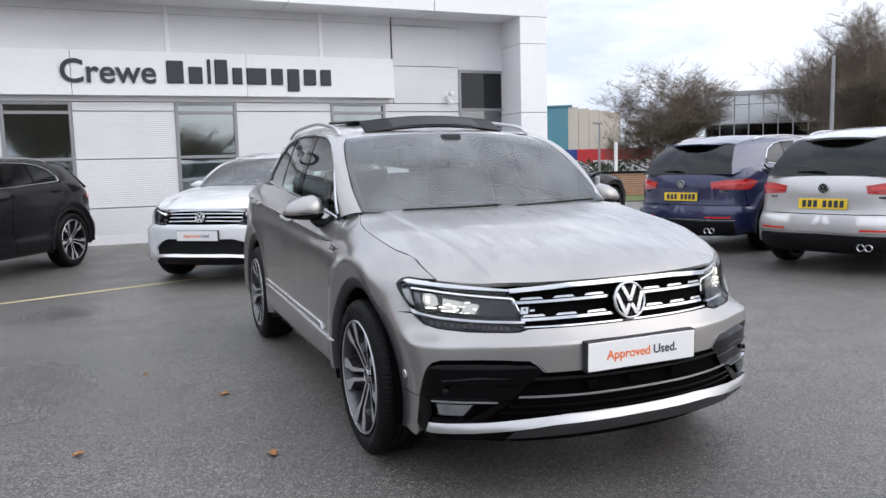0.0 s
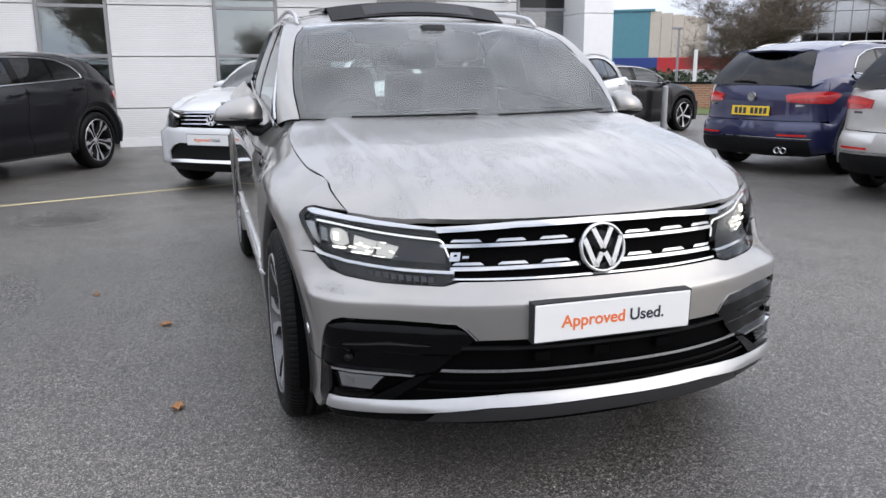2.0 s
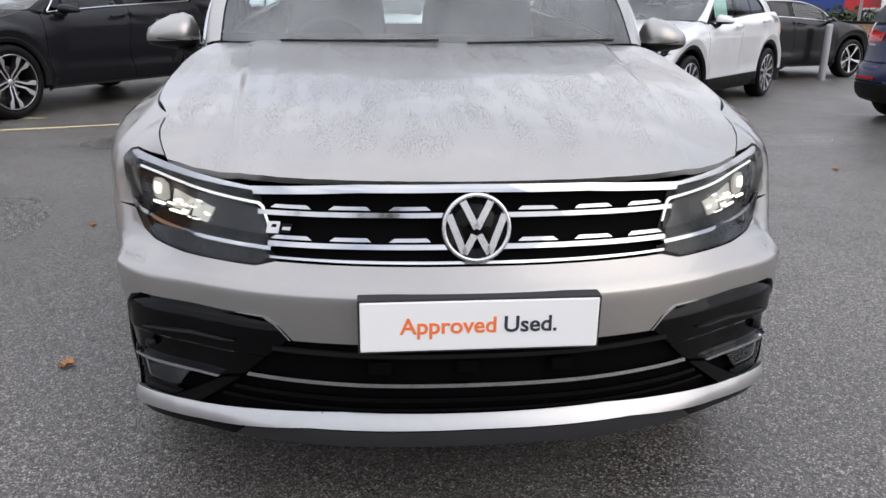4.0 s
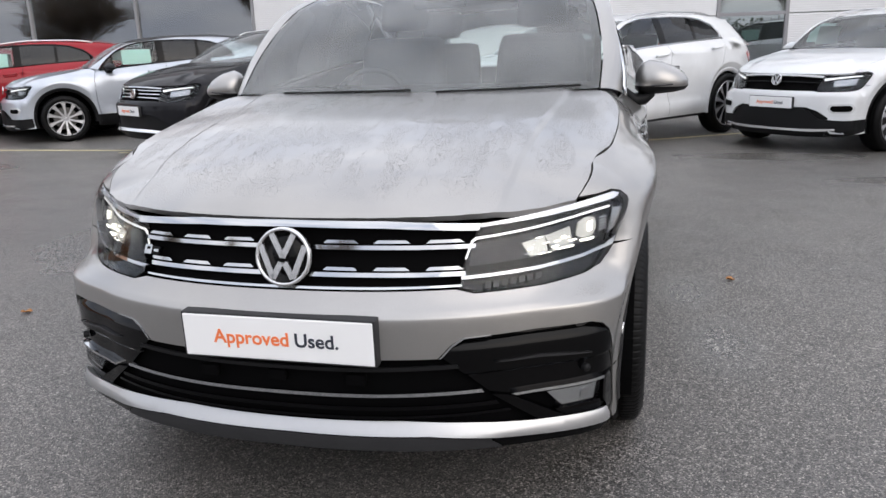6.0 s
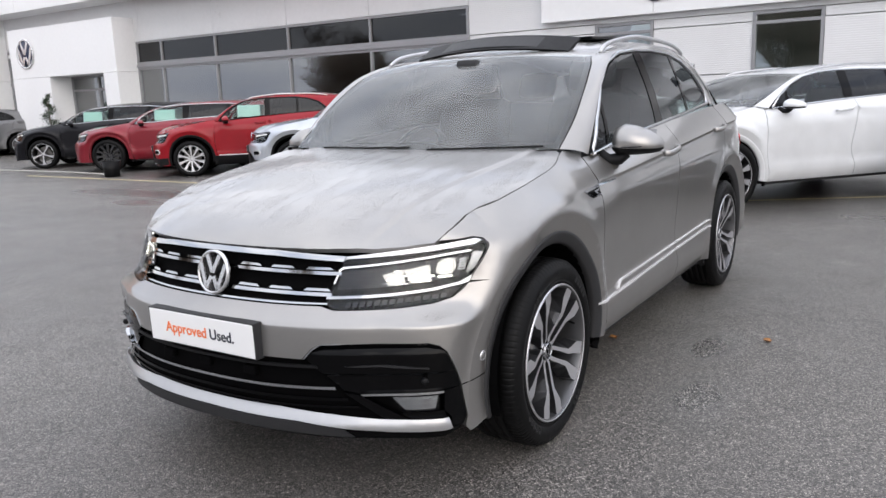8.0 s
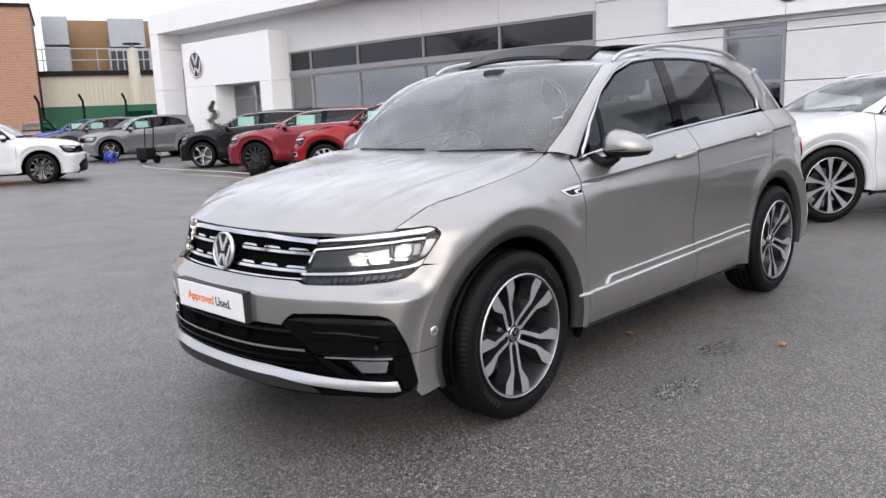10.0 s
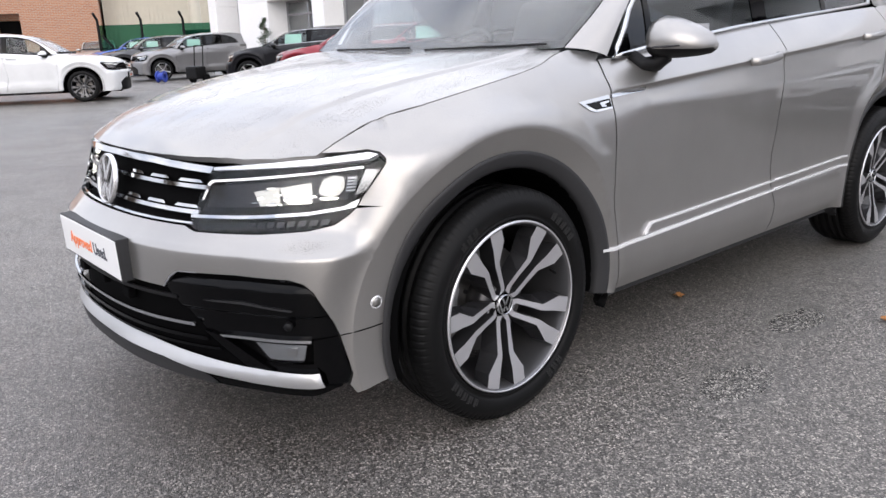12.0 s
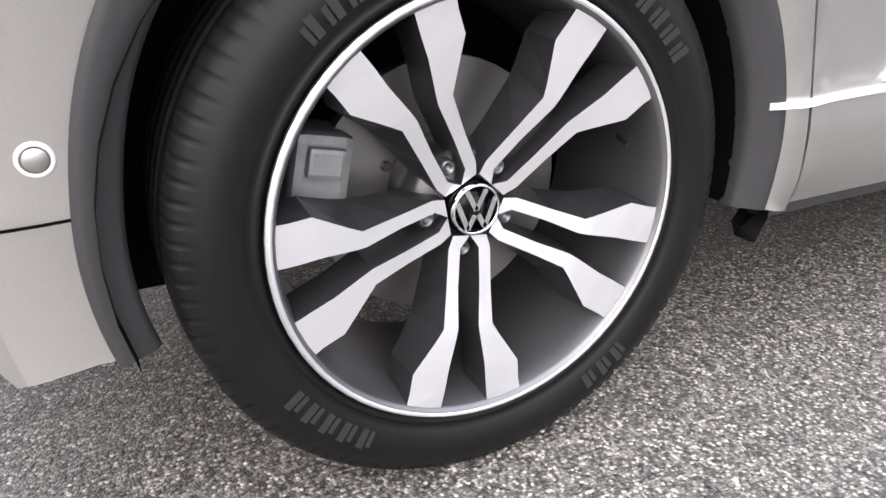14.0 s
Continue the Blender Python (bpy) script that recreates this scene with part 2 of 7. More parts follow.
def box_bm(x0, y0, z0, x1, y1, z1, bev=0.0, bm=None):
    bm2 = bmesh.new()
    bmesh.ops.create_cube(bm2, size=1.0)
    for v in bm2.verts:
        v.co = Vector(((x0 + x1) / 2 + v.co.x * (x1 - x0), (y0 + y1) / 2 + v.co.y * (y1 - y0), (z0 + z1) / 2 + v.co.z * (z1 - z0)))
    if bev > 0:
        bmesh.ops.bevel(bm2, geom=bm2.edges[:], offset=bev, segments=2, affect="EDGES", profile=0.6)
    if bm is None:
        return bm2
    me = bpy.data.meshes.new("tmp")
    bm2.to_mesh(me)
    bm.from_mesh(me)
    bm2.free()
    bpy.data.meshes.remove(me)
    return bm


def lathe(profile, seg=48, axis="x", bm=None, center=(0, 0, 0), close=False):
    """Turns (radius, offset) pairs round the axis."""
    bm = bm or bmesh.new()
    rings = []
    for k in range(seg):
        a = 2 * math.pi * k / seg
        c, s = math.cos(a), math.sin(a)
        ring = []
        for r, o in profile:
            p = (o, r * c, r * s) if axis == "x" else (r * c, r * s, o) if axis == "z" else (r * c, o, r * s)
            ring.append(bm.verts.new(Vector(p) + Vector(center)))
        rings.append(ring)
    n = len(profile)
    for k in range(seg):
        a, b = rings[k], rings[(k + 1) % seg]
        for i in range(n - 1 if not close else n):
            j = (i + 1) % n
            try:
                bm.faces.new((a[i], b[i], b[j], a[j]))
            except ValueError:
                pass
    bmesh.ops.remove_doubles(bm, verts=bm.verts[:], dist=1e-6)
    bmesh.ops.recalc_face_normals(bm, faces=bm.faces[:])
    return bm


def tube(points, radius, seg=8, bm=None, squash=None, closed=False):
    """A round bar along a line of points; radius a number or one for each point."""
    bm = bm or bmesh.new()
    pts = [Vector(p) for p in points]
    n = len(pts)
    rings = []
    for i, p in enumerate(pts):
        if closed:
            d = (pts[(i + 1) % n] - pts[i - 1]).normalized()
        else:
            d = (pts[min(i + 1, n - 1)] - pts[max(i - 1, 0)]).normalized()
        up = Vector((0, 0, 1)) if abs(d.z) < 0.92 else Vector((1, 0, 0))
        s = d.cross(up).normalized()
        t = s.cross(d).normalized()
        r = radius[i] if isinstance(radius, (list, tuple)) else radius
        a, b = squash or (1, 1)
        rings.append([bm.verts.new(p + s * (r * a * math.cos(2 * math.pi * k / seg)) + t * (r * b * math.sin(2 * math.pi * k / seg))) for k in range(seg)])
    for i in range(n if closed else n - 1):
        a, b = rings[i], rings[(i + 1) % n]
        for k in range(seg):
            bm.faces.new((a[k], a[(k + 1) % seg], b[(k + 1) % seg], b[k]))
    if not closed:
        bm.faces.new(rings[0][::-1])
        bm.faces.new(rings[-1])
    bmesh.ops.recalc_face_normals(bm, faces=bm.faces[:])
    return bm


def pchip(xs, ys):
    """A smooth curve through points that never overshoots them."""
    n = len(xs)
    h = [xs[i + 1] - xs[i] for i in range(n - 1)]
    s = [(ys[i + 1] - ys[i]) / h[i] for i in range(n - 1)]
    m = [s[0]] + [0.0 if s[i - 1] * s[i] <= 0 else 2 * s[i - 1] * s[i] / (s[i - 1] + s[i]) for i in range(1, n - 1)] + [s[-1]]

    def f(x):
        if x <= xs[0]:
            return ys[0] + m[0] * (x - xs[0])
        if x >= xs[-1]:
            return ys[-1] + m[-1] * (x - xs[-1])
        i = 0
        while x > xs[i + 1]:
            i += 1
        t = (x - xs[i]) / h[i]
        return (1 + 2 * t) * (1 - t) ** 2 * ys[i] + t * (1 - t) ** 2 * h[i] * m[i] + t * t * (3 - 2 * t) * ys[i + 1] + t * t * (t - 1) * h[i] * m[i + 1]

    return f


def curve3(pts):
    """A smooth curve in space through points, over 0 to 1."""
    n = len(pts)
    ts = [i / (n - 1) for i in range(n)]
    fs = [pchip(ts, [p[k] for p in pts]) for k in range(3)]
    return lambda t: Vector([f(t) for f in fs])


def sstep(a, b, x):
    t = max(0.0, min(1.0, (x - a) / (b - a)))
    return t * t * (3 - 2 * t)


def resample(poly, step, closed=True):
    out = []
    n = len(poly)
    for i in range(n if closed else n - 1):
        a, b = Vector(poly[i]), Vector(poly[(i + 1) % n])
        k = max(1, int(math.ceil((b - a).length / step)))
        out += [a + (b - a) * (j / k) for j in range(k)]
    if not closed:
        out.append(Vector(poly[-1]))
    return out


def round_poly(poly, r, n=4):
    """The polygon with its corners rounded."""
    out, m = [], len(poly)
    for i in range(m):
        p, a, b = Vector(poly[i]), Vector(poly[i - 1]), Vector(poly[(i + 1) % m])
        da, db = (a - p), (b - p)
        ra, rb = min(r, da.length * 0.45), min(r, db.length * 0.45)
        s, e = p + da.normalized() * ra, p + db.normalized() * rb
        for k in range(n + 1):
            t = k / n
            out.append((1 - t) ** 2 * s + 2 * t * (1 - t) * p + t * t * e)
    return out


def in_poly(p, poly):
    c, j = False, len(poly) - 1
    for i in range(len(poly)):
        a, b = poly[i], poly[j]
        if (a[1] > p[1]) != (b[1] > p[1]) and p[0] < (b[0] - a[0]) * (p[1] - a[1]) / (b[1] - a[1]) + a[0]:
            c = not c
        j = i
    return c


from mathutils import geometry as mgeo


def skin(name, poly, surf, material, parent, step=0.03, off=0.0, thick=0.012, label="", outward=None, extra=()):
    """A panel: the polygon of the surface's own plane, laid on the surface, with its edge turned in."""
    edge = resample([Vector(p) for p in poly], step)
    flat = [(p.x, p.y) for p in edge]
    xs, ys = [p[0] for p in flat], [p[1] for p in flat]
    pts = list(edge)
    more = []
    for q in extra:
        if min(xs) < q[0] < max(xs) and min(ys) < q[1] < max(ys) and in_poly(q, flat):
            v = Vector(q)
            if min((v - e).length_squared for e in edge) > 0.0045 ** 2:
                more.append(v)
    pts += more
    nx, ny = int((max(xs) - min(xs)) / step), int((max(ys) - min(ys)) / step)
    for i in range(1, nx + 1):
        for j in range(1, ny + 1):
            q = (min(xs) + (i - 0.5) * (max(xs) - min(xs)) / max(nx, 1), min(ys) + (j - 0.5) * (max(ys) - min(ys)) / max(ny, 1))
            if in_poly(q, flat):
                v = Vector(q)
                if min((v - e).length_squared for e in edge) > (0.55 * step) ** 2:
                    if not more or min((v - e).length_squared for e in more) > 0.012 ** 2:
                        pts.append(v)
    n = len(edge)
    vs, es, fs, *_ = mgeo.delaunay_2d_cdt(pts, [(i, (i + 1) % n) for i in range(n)], [], 1, 1e-5)
    h = 0.0015
    co, no = [], []
    for v in vs:
        p = surf(v.x, v.y)
        a, b = surf(v.x + h, v.y) - surf(v.x - h, v.y), surf(v.x, v.y + h) - surf(v.x, v.y - h)
        co.append(p)
        no.append(a.cross(b).normalized())
    if outward is None:
        c = sum(co, Vector()) / len(co)
        outward = Vector((c.x, (c.y - 1.3) * 0.25, (c.z - 0.75) * 0.8))
    flip = sum(x.dot(outward) for x in no) < 0
    if flip:
        no = [-x for x in no]
    co = [p + x * off for p, x in zip(co, no)]
    faces = []
    for f in fs:
        a, b, c = (co[i] for i in f[:3])
        k = list(f)
        if (b - a).cross(c - a).dot(no[f[0]]) < 0:
            k.reverse()
        faces.append(k)
    # rim
    count = {}
    for f in faces:
        for i in range(len(f)):
            e = (f[i], f[(i + 1) % len(f)])
            count[e] = count.get(e, 0) + 1
    rim = [e for e in count if (e[1], e[0]) not in count]
    verts = list(co)
    norms = list(no)
    if thick > 0:
        dup = {}
        for a, b in rim:
            for v in (a, b):
                if v not in dup:
                    dup[v] = (len(verts), len(verts) + 1)
                    verts += [co[v], co[v] - no[v] * thick]
                    norms += [Vector(), Vector()]
            faces.append([dup[a][0], dup[a][1], dup[b][1], dup[b][0]])
    me = bpy.data.meshes.new(name)
    me.from_pydata([tuple(v) for v in verts], [], faces)
    me.materials.append(material)
    me.polygons.foreach_set("use_smooth", [True] * len(me.polygons))
    me.update()
    me.normals_split_custom_set_from_vertices([tuple(x) for x in norms])
    ob = new(name, me)
    ob.parent = parent
    if label:
        ob["label"] = label
    return ob


def ruled(name, ca, cb, material, parent, na=24, nb=8, bulge=0.0, thick=0.0, label="", warp=None, a0=0.0, a1=1.0, b0=0.0, b1=1.0, away=None):
    """A strip between two curves, swelling out by bulge in its middle."""
    bm = bmesh.new()
    grid = []
    for i in range(na + 1):
        row = []
        for j in range(nb + 1):
            s, t = a0 + (a1 - a0) * i / na, b0 + (b1 - b0) * j / nb
            p = ca(s).lerp(cb(s), t)
            if bulge:
                d = away if away else Vector((p.x, 0, 0.4)).normalized()
                p = p + d * (bulge * 4 * t * (1 - t))
            row.append(bm.verts.new(warp(p) if warp else p))
        grid.append(row)
    for i in range(na):
        for j in range(nb):
            bm.faces.new((grid[i][j], grid[i + 1][j], grid[i + 1][j + 1], grid[i][j + 1]))
    bmesh.ops.recalc_face_normals(bm, faces=bm.faces[:])
    c = sum((v.co for v in bm.verts), Vector()) / len(bm.verts)
    ref = Vector((c.x, (c.y - 1.3) * 0.3, c.z - 0.8))
    if sum(f.normal.dot(ref) for f in bm.faces) < 0:
        bmesh.ops.reverse_faces(bm, faces=bm.faces[:])
    if thick:
        bmesh.ops.solidify(bm, geom=bm.faces[:], thickness=thick)
    return part(name, bm, material, parent, label, True)


def text_mesh(name, words, size, material, parent, m, label="", bold=0.0, depth=0.002, align="CENTER"):
    cu = bpy.data.curves.new(name, "FONT")
    cu.body, cu.size, cu.extrude, cu.offset, cu.align_x = words, size, depth, bold, align
    tmp = bpy.data.objects.new(name, cu)
    me = bpy.data.meshes.new_from_object(tmp)
    bpy.data.objects.remove(tmp)
    me.materials.clear()
    me.materials.append(material)
    ob = new(name, me)
    ob.parent = parent
    ob.matrix_basis = m
    if label:
        ob["label"] = label
    return ob


def emblem(parent, c, r, facing, name="emblem", bright=None, field=None):
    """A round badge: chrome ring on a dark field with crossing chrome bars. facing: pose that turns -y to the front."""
    bm = lathe([(r * 0.88, 0.004), (r * 0.88, -0.006), (r * 0.94, -0.010), (r, -0.006), (r, 0.004)], 40, "y")
    bright, field = bright or M_CHROME, field or M_GLOSSBLK
    ring = part(name, bm, bright, parent, "round chrome badge on a dark field", True)
    ring.matrix_basis = facing
    bm = lathe([(0.0, -0.0015), (r * 0.9, -0.001), (r * 0.9, 0.004)], 32, "y")
    part("badge_field", bm, field, ring, "", True)
    w = r * 0.10
    for pts in ([(-0.40, 0.76), (0.0, -0.02)], [(0.40, 0.76), (0.0, -0.02)], [(-0.80, 0.38), (-0.36, -0.74)], [(0.80, 0.38), (0.36, -0.74)], [(-0.36, -0.74), (-0.07, -0.20)], [(0.36, -0.74), (0.07, -0.20)]):
        bm = bmesh.new()
        (ax, az), (bx, bz) = [(p[0] * r, p[1] * r) for p in pts]
        d = Vector((bx - ax, 0, bz - az)).normalized()
        n = Vector((-d.z, 0, d.x)) * w
        q = []
        for y in (-0.0075, 0.0):
            for p, sg in ((Vector((ax, y, az)), 1), (Vector((ax, y, az)), -1), (Vector((bx, y, bz)), -1), (Vector((bx, y, bz)), 1)):
                q.append(bm.verts.new(p + n * sg))
        for f4 in ((0, 1, 2, 3), (4, 7, 6, 5), (0, 4, 5, 1), (1, 5, 6, 2), (2, 6, 7, 3), (3, 7, 4, 0)):
            bm.faces.new([q[i] for i in f4])
        bmesh.ops.recalc_face_normals(bm, faces=bm.faces[:])
        part("badge_bar", bm, bright, ring)
    return ring

# ---- ground ----
M_ASPH = bpy.data.materials.new("wet_asphalt")
M_ASPH.use_nodes = True
_b = M_ASPH.node_tree.nodes["Principled BSDF"]
_co = coords(M_ASPH)
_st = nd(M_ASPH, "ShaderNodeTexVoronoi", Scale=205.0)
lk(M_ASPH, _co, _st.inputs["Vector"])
_st2 = nd(M_ASPH, "ShaderNodeTexVoronoi", Scale=330.0)
lk(M_ASPH, _co, _st2.inputs["Vector"])
_big, _mid = noise_tex(M_ASPH, _co, 0.22, 5.0, 0.6), noise_tex(M_ASPH, _co, 1.7, 6.0, 0.65)
_sepc = M_ASPH.node_tree.nodes.new("ShaderNodeSeparateColor")
lk(M_ASPH, _st.outputs["Color"], _sepc.inputs[0])
_chip = ramp(M_ASPH, _sepc.outputs[0], [(0.0, (0.034, 0.033, 0.0315)), (0.45, (0.105, 0.100, 0.094)), (0.82, (0.215, 0.204, 0.190)), (0.97, (0.42, 0.395, 0.36))])
_patch = ramp(M_ASPH, _mid, [(0.3, (0.84, 0.84, 0.84)), (0.7, (1.22, 1.21, 1.19))])
_wet = ramp(M_ASPH, mixc(M_ASPH, 0.35, _big, _mid), [(0.40, (0, 0, 0)), (0.60, (1, 1, 1))])
# the colour darkens between the chips, which lie in denser and sparser clumps
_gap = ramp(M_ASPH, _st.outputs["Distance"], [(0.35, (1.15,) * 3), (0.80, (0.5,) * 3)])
_clump = ramp(M_ASPH, noise_tex(M_ASPH, _co, 42.0, 3.0, 0.7), [(0.32, (0.64,) * 3), (0.68, (1.45, 1.43, 1.41))])
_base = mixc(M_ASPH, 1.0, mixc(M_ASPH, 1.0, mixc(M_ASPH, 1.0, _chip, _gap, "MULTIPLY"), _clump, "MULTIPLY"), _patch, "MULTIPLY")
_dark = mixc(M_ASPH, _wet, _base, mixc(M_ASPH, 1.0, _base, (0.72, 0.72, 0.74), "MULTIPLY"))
_rough = ramp(M_ASPH, _wet, [(0.0, (0.48,) * 3), (1.0, (0.28,) * 3)])
# shallow puddles: smooth water with a ragged rim
_pud = None
for _px0, _py0, _prx, _pry in ((1.24, 0.68, 0.15, 0.30), (1.12, 1.35, 0.13, 0.28), (-2.5, 2.0, 0.55, 0.85), (-7.4, 4.2, 0.7, 0.3), (-2.3, 4.6, 0.5, 0.45), (3.4, 4.6, 1.1, 0.25), (-8.0, 5.0, 2.6, 0.5), (2.3, 6.0, 1.2, 0.35)):
    _pm = nd(M_ASPH, "ShaderNodeMapping")
    _pm.inputs["Location"].default_value = (-_px0 / _prx, -_py0 / _pry, 0)
    _pm.inputs["Scale"].default_value = (1 / _prx, 1 / _pry, 0)
    lk(M_ASPH, _co, _pm.inputs["Vector"])
    _len = M_ASPH.node_tree.nodes.new("ShaderNodeVectorMath")
    _len.operation = "LENGTH"
    lk(M_ASPH, _pm.outputs["Vector"], _len.inputs[0])
    _ragged = M_ASPH.node_tree.nodes.new("ShaderNodeMath")
    _ragged.operation = "MULTIPLY_ADD"
    lk(M_ASPH, _mid, _ragged.inputs[0])
    _ragged.inputs[1].default_value = 1.5
    lk(M_ASPH, _len.outputs["Value"], _ragged.inputs[2])
    _one = ramp(M_ASPH, _ragged.outputs[0], [(0.0, (1,) * 3), (1.0, (0,) * 3)])
    _rr = _one.node.color_ramp.elements
    _rr[0].position, _rr[1].position = 0.0, 1.0
    _half = M_ASPH.node_tree.nodes.new("ShaderNodeMapRange")
    _half.inputs["From Min"].default_value, _half.inputs["From Max"].default_value = 2.3, 0.9
    lk(M_ASPH, _ragged.outputs[0], _half.inputs["Value"])
    _pud = _half.outputs["Result"] if _pud is None else mixc(M_ASPH, 1.0, _pud, _half.outputs["Result"], "LIGHTEN")
    M_ASPH.node_tree.nodes.remove(_one.node)
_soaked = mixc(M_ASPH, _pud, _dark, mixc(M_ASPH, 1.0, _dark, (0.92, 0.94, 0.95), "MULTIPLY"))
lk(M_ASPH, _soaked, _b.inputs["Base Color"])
_hh = mixc(M_ASPH, 0.4, _st.outputs["Distance"], _st2.outputs["Distance"])
_bn = nd(M_ASPH, "ShaderNodeBump", Strength=0.62, Distance=0.005)
_bn.invert = True
lk(M_ASPH, mixc(M_ASPH, mixc(M_ASPH, 1.0, _pud, (0.8, 0.8, 0.8), "MULTIPLY"), _hh, (0.3, 0.3, 0.3)), _bn.inputs["Height"])
lk(M_ASPH, mixc(M_ASPH, _pud, _rough, (0.2, 0.2, 0.2)), _b.inputs["Roughness"])
lk(M_ASPH, _bn.outputs["Normal"], _b.inputs["Normal"])

bm = bmesh.new()
bmesh.ops.create_grid(bm, x_segments=40, y_segments=40, size=900)
ground = tagged(part("ground", bm, M_ASPH), "wet dark grey asphalt yard", "ground", kind="structure")

M_LINE = speckle(mat("worn_yellow_paint", (0.62, 0.52, 0.26), 0.55), (0.62, 0.53, 0.30), 0.3, 40)


def line_on_ground(name, a, b, w=0.075, label="worn yellow parking line on the asphalt"):
    a, b = Vector((*a, 0)), Vector((*b, 0))
    d = (b - a).normalized()
    n = Vector((-d.y, d.x, 0)) * w / 2
    bm = bmesh.new()
    k = max(2, int((b - a).length / 0.25))
    rows = []
    for i in range(k + 1):
        p = a + (b - a) * (i / k)
        e = 0.006 * noise.noise((p * 3.0))
        rows.append((bm.verts.new(p + n * (1 + e * 20) + Vector((0, 0, 0.004))), bm.verts.new(p - n * (1 - e * 14) + Vector((0, 0, 0.004)))))
    for r, s in zip(rows[:-1], rows[1:]):
        bm.faces.new((r[0], r[1], s[1], s[0]))
    bmesh.ops.recalc_face_normals(bm, faces=bm.faces[:])
    if sum(f.normal.z for f in bm.faces) < 0:
        bmesh.ops.reverse_faces(bm, faces=bm.faces[:])
    return tagged(part(name, bm, M_LINE), label, "road marking", "parking lines", "structure")


line_on_ground("parking_line", (-14.0, 6.35), (-4.2, 6.35))
line_on_ground("parking_line", (-4.2, 5.12), (-0.2, 6.58))
line_on_ground("parking_line", (-0.2, 6.58), (2.6, 8.2))
line_on_ground("parking_line", (-5.6, 6.15), (-3.6, 6.12), 0.06)


M_LEAF = speckle(mat("dead_leaf", (0.36, 0.17, 0.06), 0.6), (0.36, 0.17, 0.06), 0.4, 80)


def leaf(x, y, size, turn):
    bm = bmesh.new()
    rim, mid = [], bm.verts.new((0, 0, 0.004))
    for k in range(16):
        a = 2 * math.pi * k / 16
        r = size * (0.55 + 0.45 * abs(math.cos(a * 2.5))) * (1.25 if math.cos(a) > 0 else 0.8)
        rim.append(bm.verts.new((r * math.cos(a), r * math.sin(a) * 0.75, 0.006 + 0.012 * abs(math.sin(a * 1.5 + turn)))))
    for k in range(16):
        bm.faces.new((mid, rim[k], rim[(k + 1) % 16]))
    ob = part("fallen_leaf", bm, M_LEAF)
    ob.matrix_basis = pose(x, y, 0, 0, 0, math.degrees(turn))
    return tagged(ob, "small curled brown leaf lying on the asphalt", "leaf", "fallen leaves")


for _k, (_x, _y, _s) in enumerate(((-1.357, 1.212, 0.035), (-1.27, 0.139, 0.035), (1.37, 1.566, 0.028), (0.65, 1.283, 0.030), (3.0, 4.5, 0.05), (-2.1, 0.55, 0.03), (-1.75, 1.9, 0.025), (-2.9, 3.3, 0.03), (2.2, 7.6, 0.05), (2.6, 7.9, 0.04), (-0.9, 7.5, 0.05), (3.4, 3.2, 0.04))):
    leaf(_x, _y, _s, _k * 1.3)

# ---- showroom building ----
FY = 11.70          # wall plane
GY = 10.85          # face of the white portal frame
M_WALL = bpy.data.materials.new("grey_ribbed_cladding")
M_WALL.use_nodes = True
_b = M_WALL.node_tree.nodes["Principled BSDF"]
_b.inputs["Roughness"].default_value = 0.5
_co = coords(M_WALL)
_n1 = noise_tex(M_WALL, _co, 0.6, 4.0)
lk(M_WALL, ramp(M_WALL, _n1, [(0.3, (0.70, 0.70, 0.705)), (0.7, (0.78, 0.78, 0.785))]), _b.inputs["Base Color"])
M_WHITE = speckle(mat("white_composite_panel", (0.85, 0.85, 0.855), 0.4), (0.85, 0.85, 0.855), 0.03, 12, (0.35, 0.5))
M_FRAME = mat("grey_window_frame", (0.30, 0.30, 0.31), 0.45, 0.3)
M_SIGNINK = mat("sign_letter_grey", (0.035, 0.04, 0.05), 0.4)
M_FLOORIN = mat("showroom_floor", (0.35, 0.35, 0.34), 0.25)
M_WALLIN = speckle(mat("showroom_wall", (0.52, 0.54, 0.54), 0.7), (0.50, 0.52, 0.52), 0.1, 4)
M_CEILIN = mat("showroom_ceiling", (0.45, 0.45, 0.45), 0.8)
M_MINT = mat("mint_poster", (0.30, 0.62, 0.56), 0.6)
M_TEAL = mat("teal_blind", (0.16, 0.36, 0.33), 0.6)
M_DOWN = mat("ceiling_light", (0.9, 0.9, 0.9), 0.5, emit=(1, 0.96, 0.9), power=32.0)


def ribbed(name, x0, x1, z0, z1, y, pitch=0.036, deep=0.0018, label="light grey wall panel with fine level ribs"):
    """A panel of cladding with level ribs, facing -y."""
    bm = bmesh.new()
    n = max(1, int((z1 - z0) / pitch))
    prof = []
    for i in range(n):
        a = z0 + (z1 - z0) * i / n
        h = (z1 - z0) / n
        prof += [(a, 0.0), (a + h * 0.55, 0.0), (a + h * 0.65, deep), (a + h * 0.9, deep)]
    prof.append((z1, 0.0))
    rows = [(bm.verts.new((x0, y + d, z)), bm.verts.new((x1, y + d, z))) for z, d in prof]
    for a, b in zip(rows[:-1], rows[1:]):
        bm.faces.new((a[0], a[1], b[1], b[0]))
    return bm


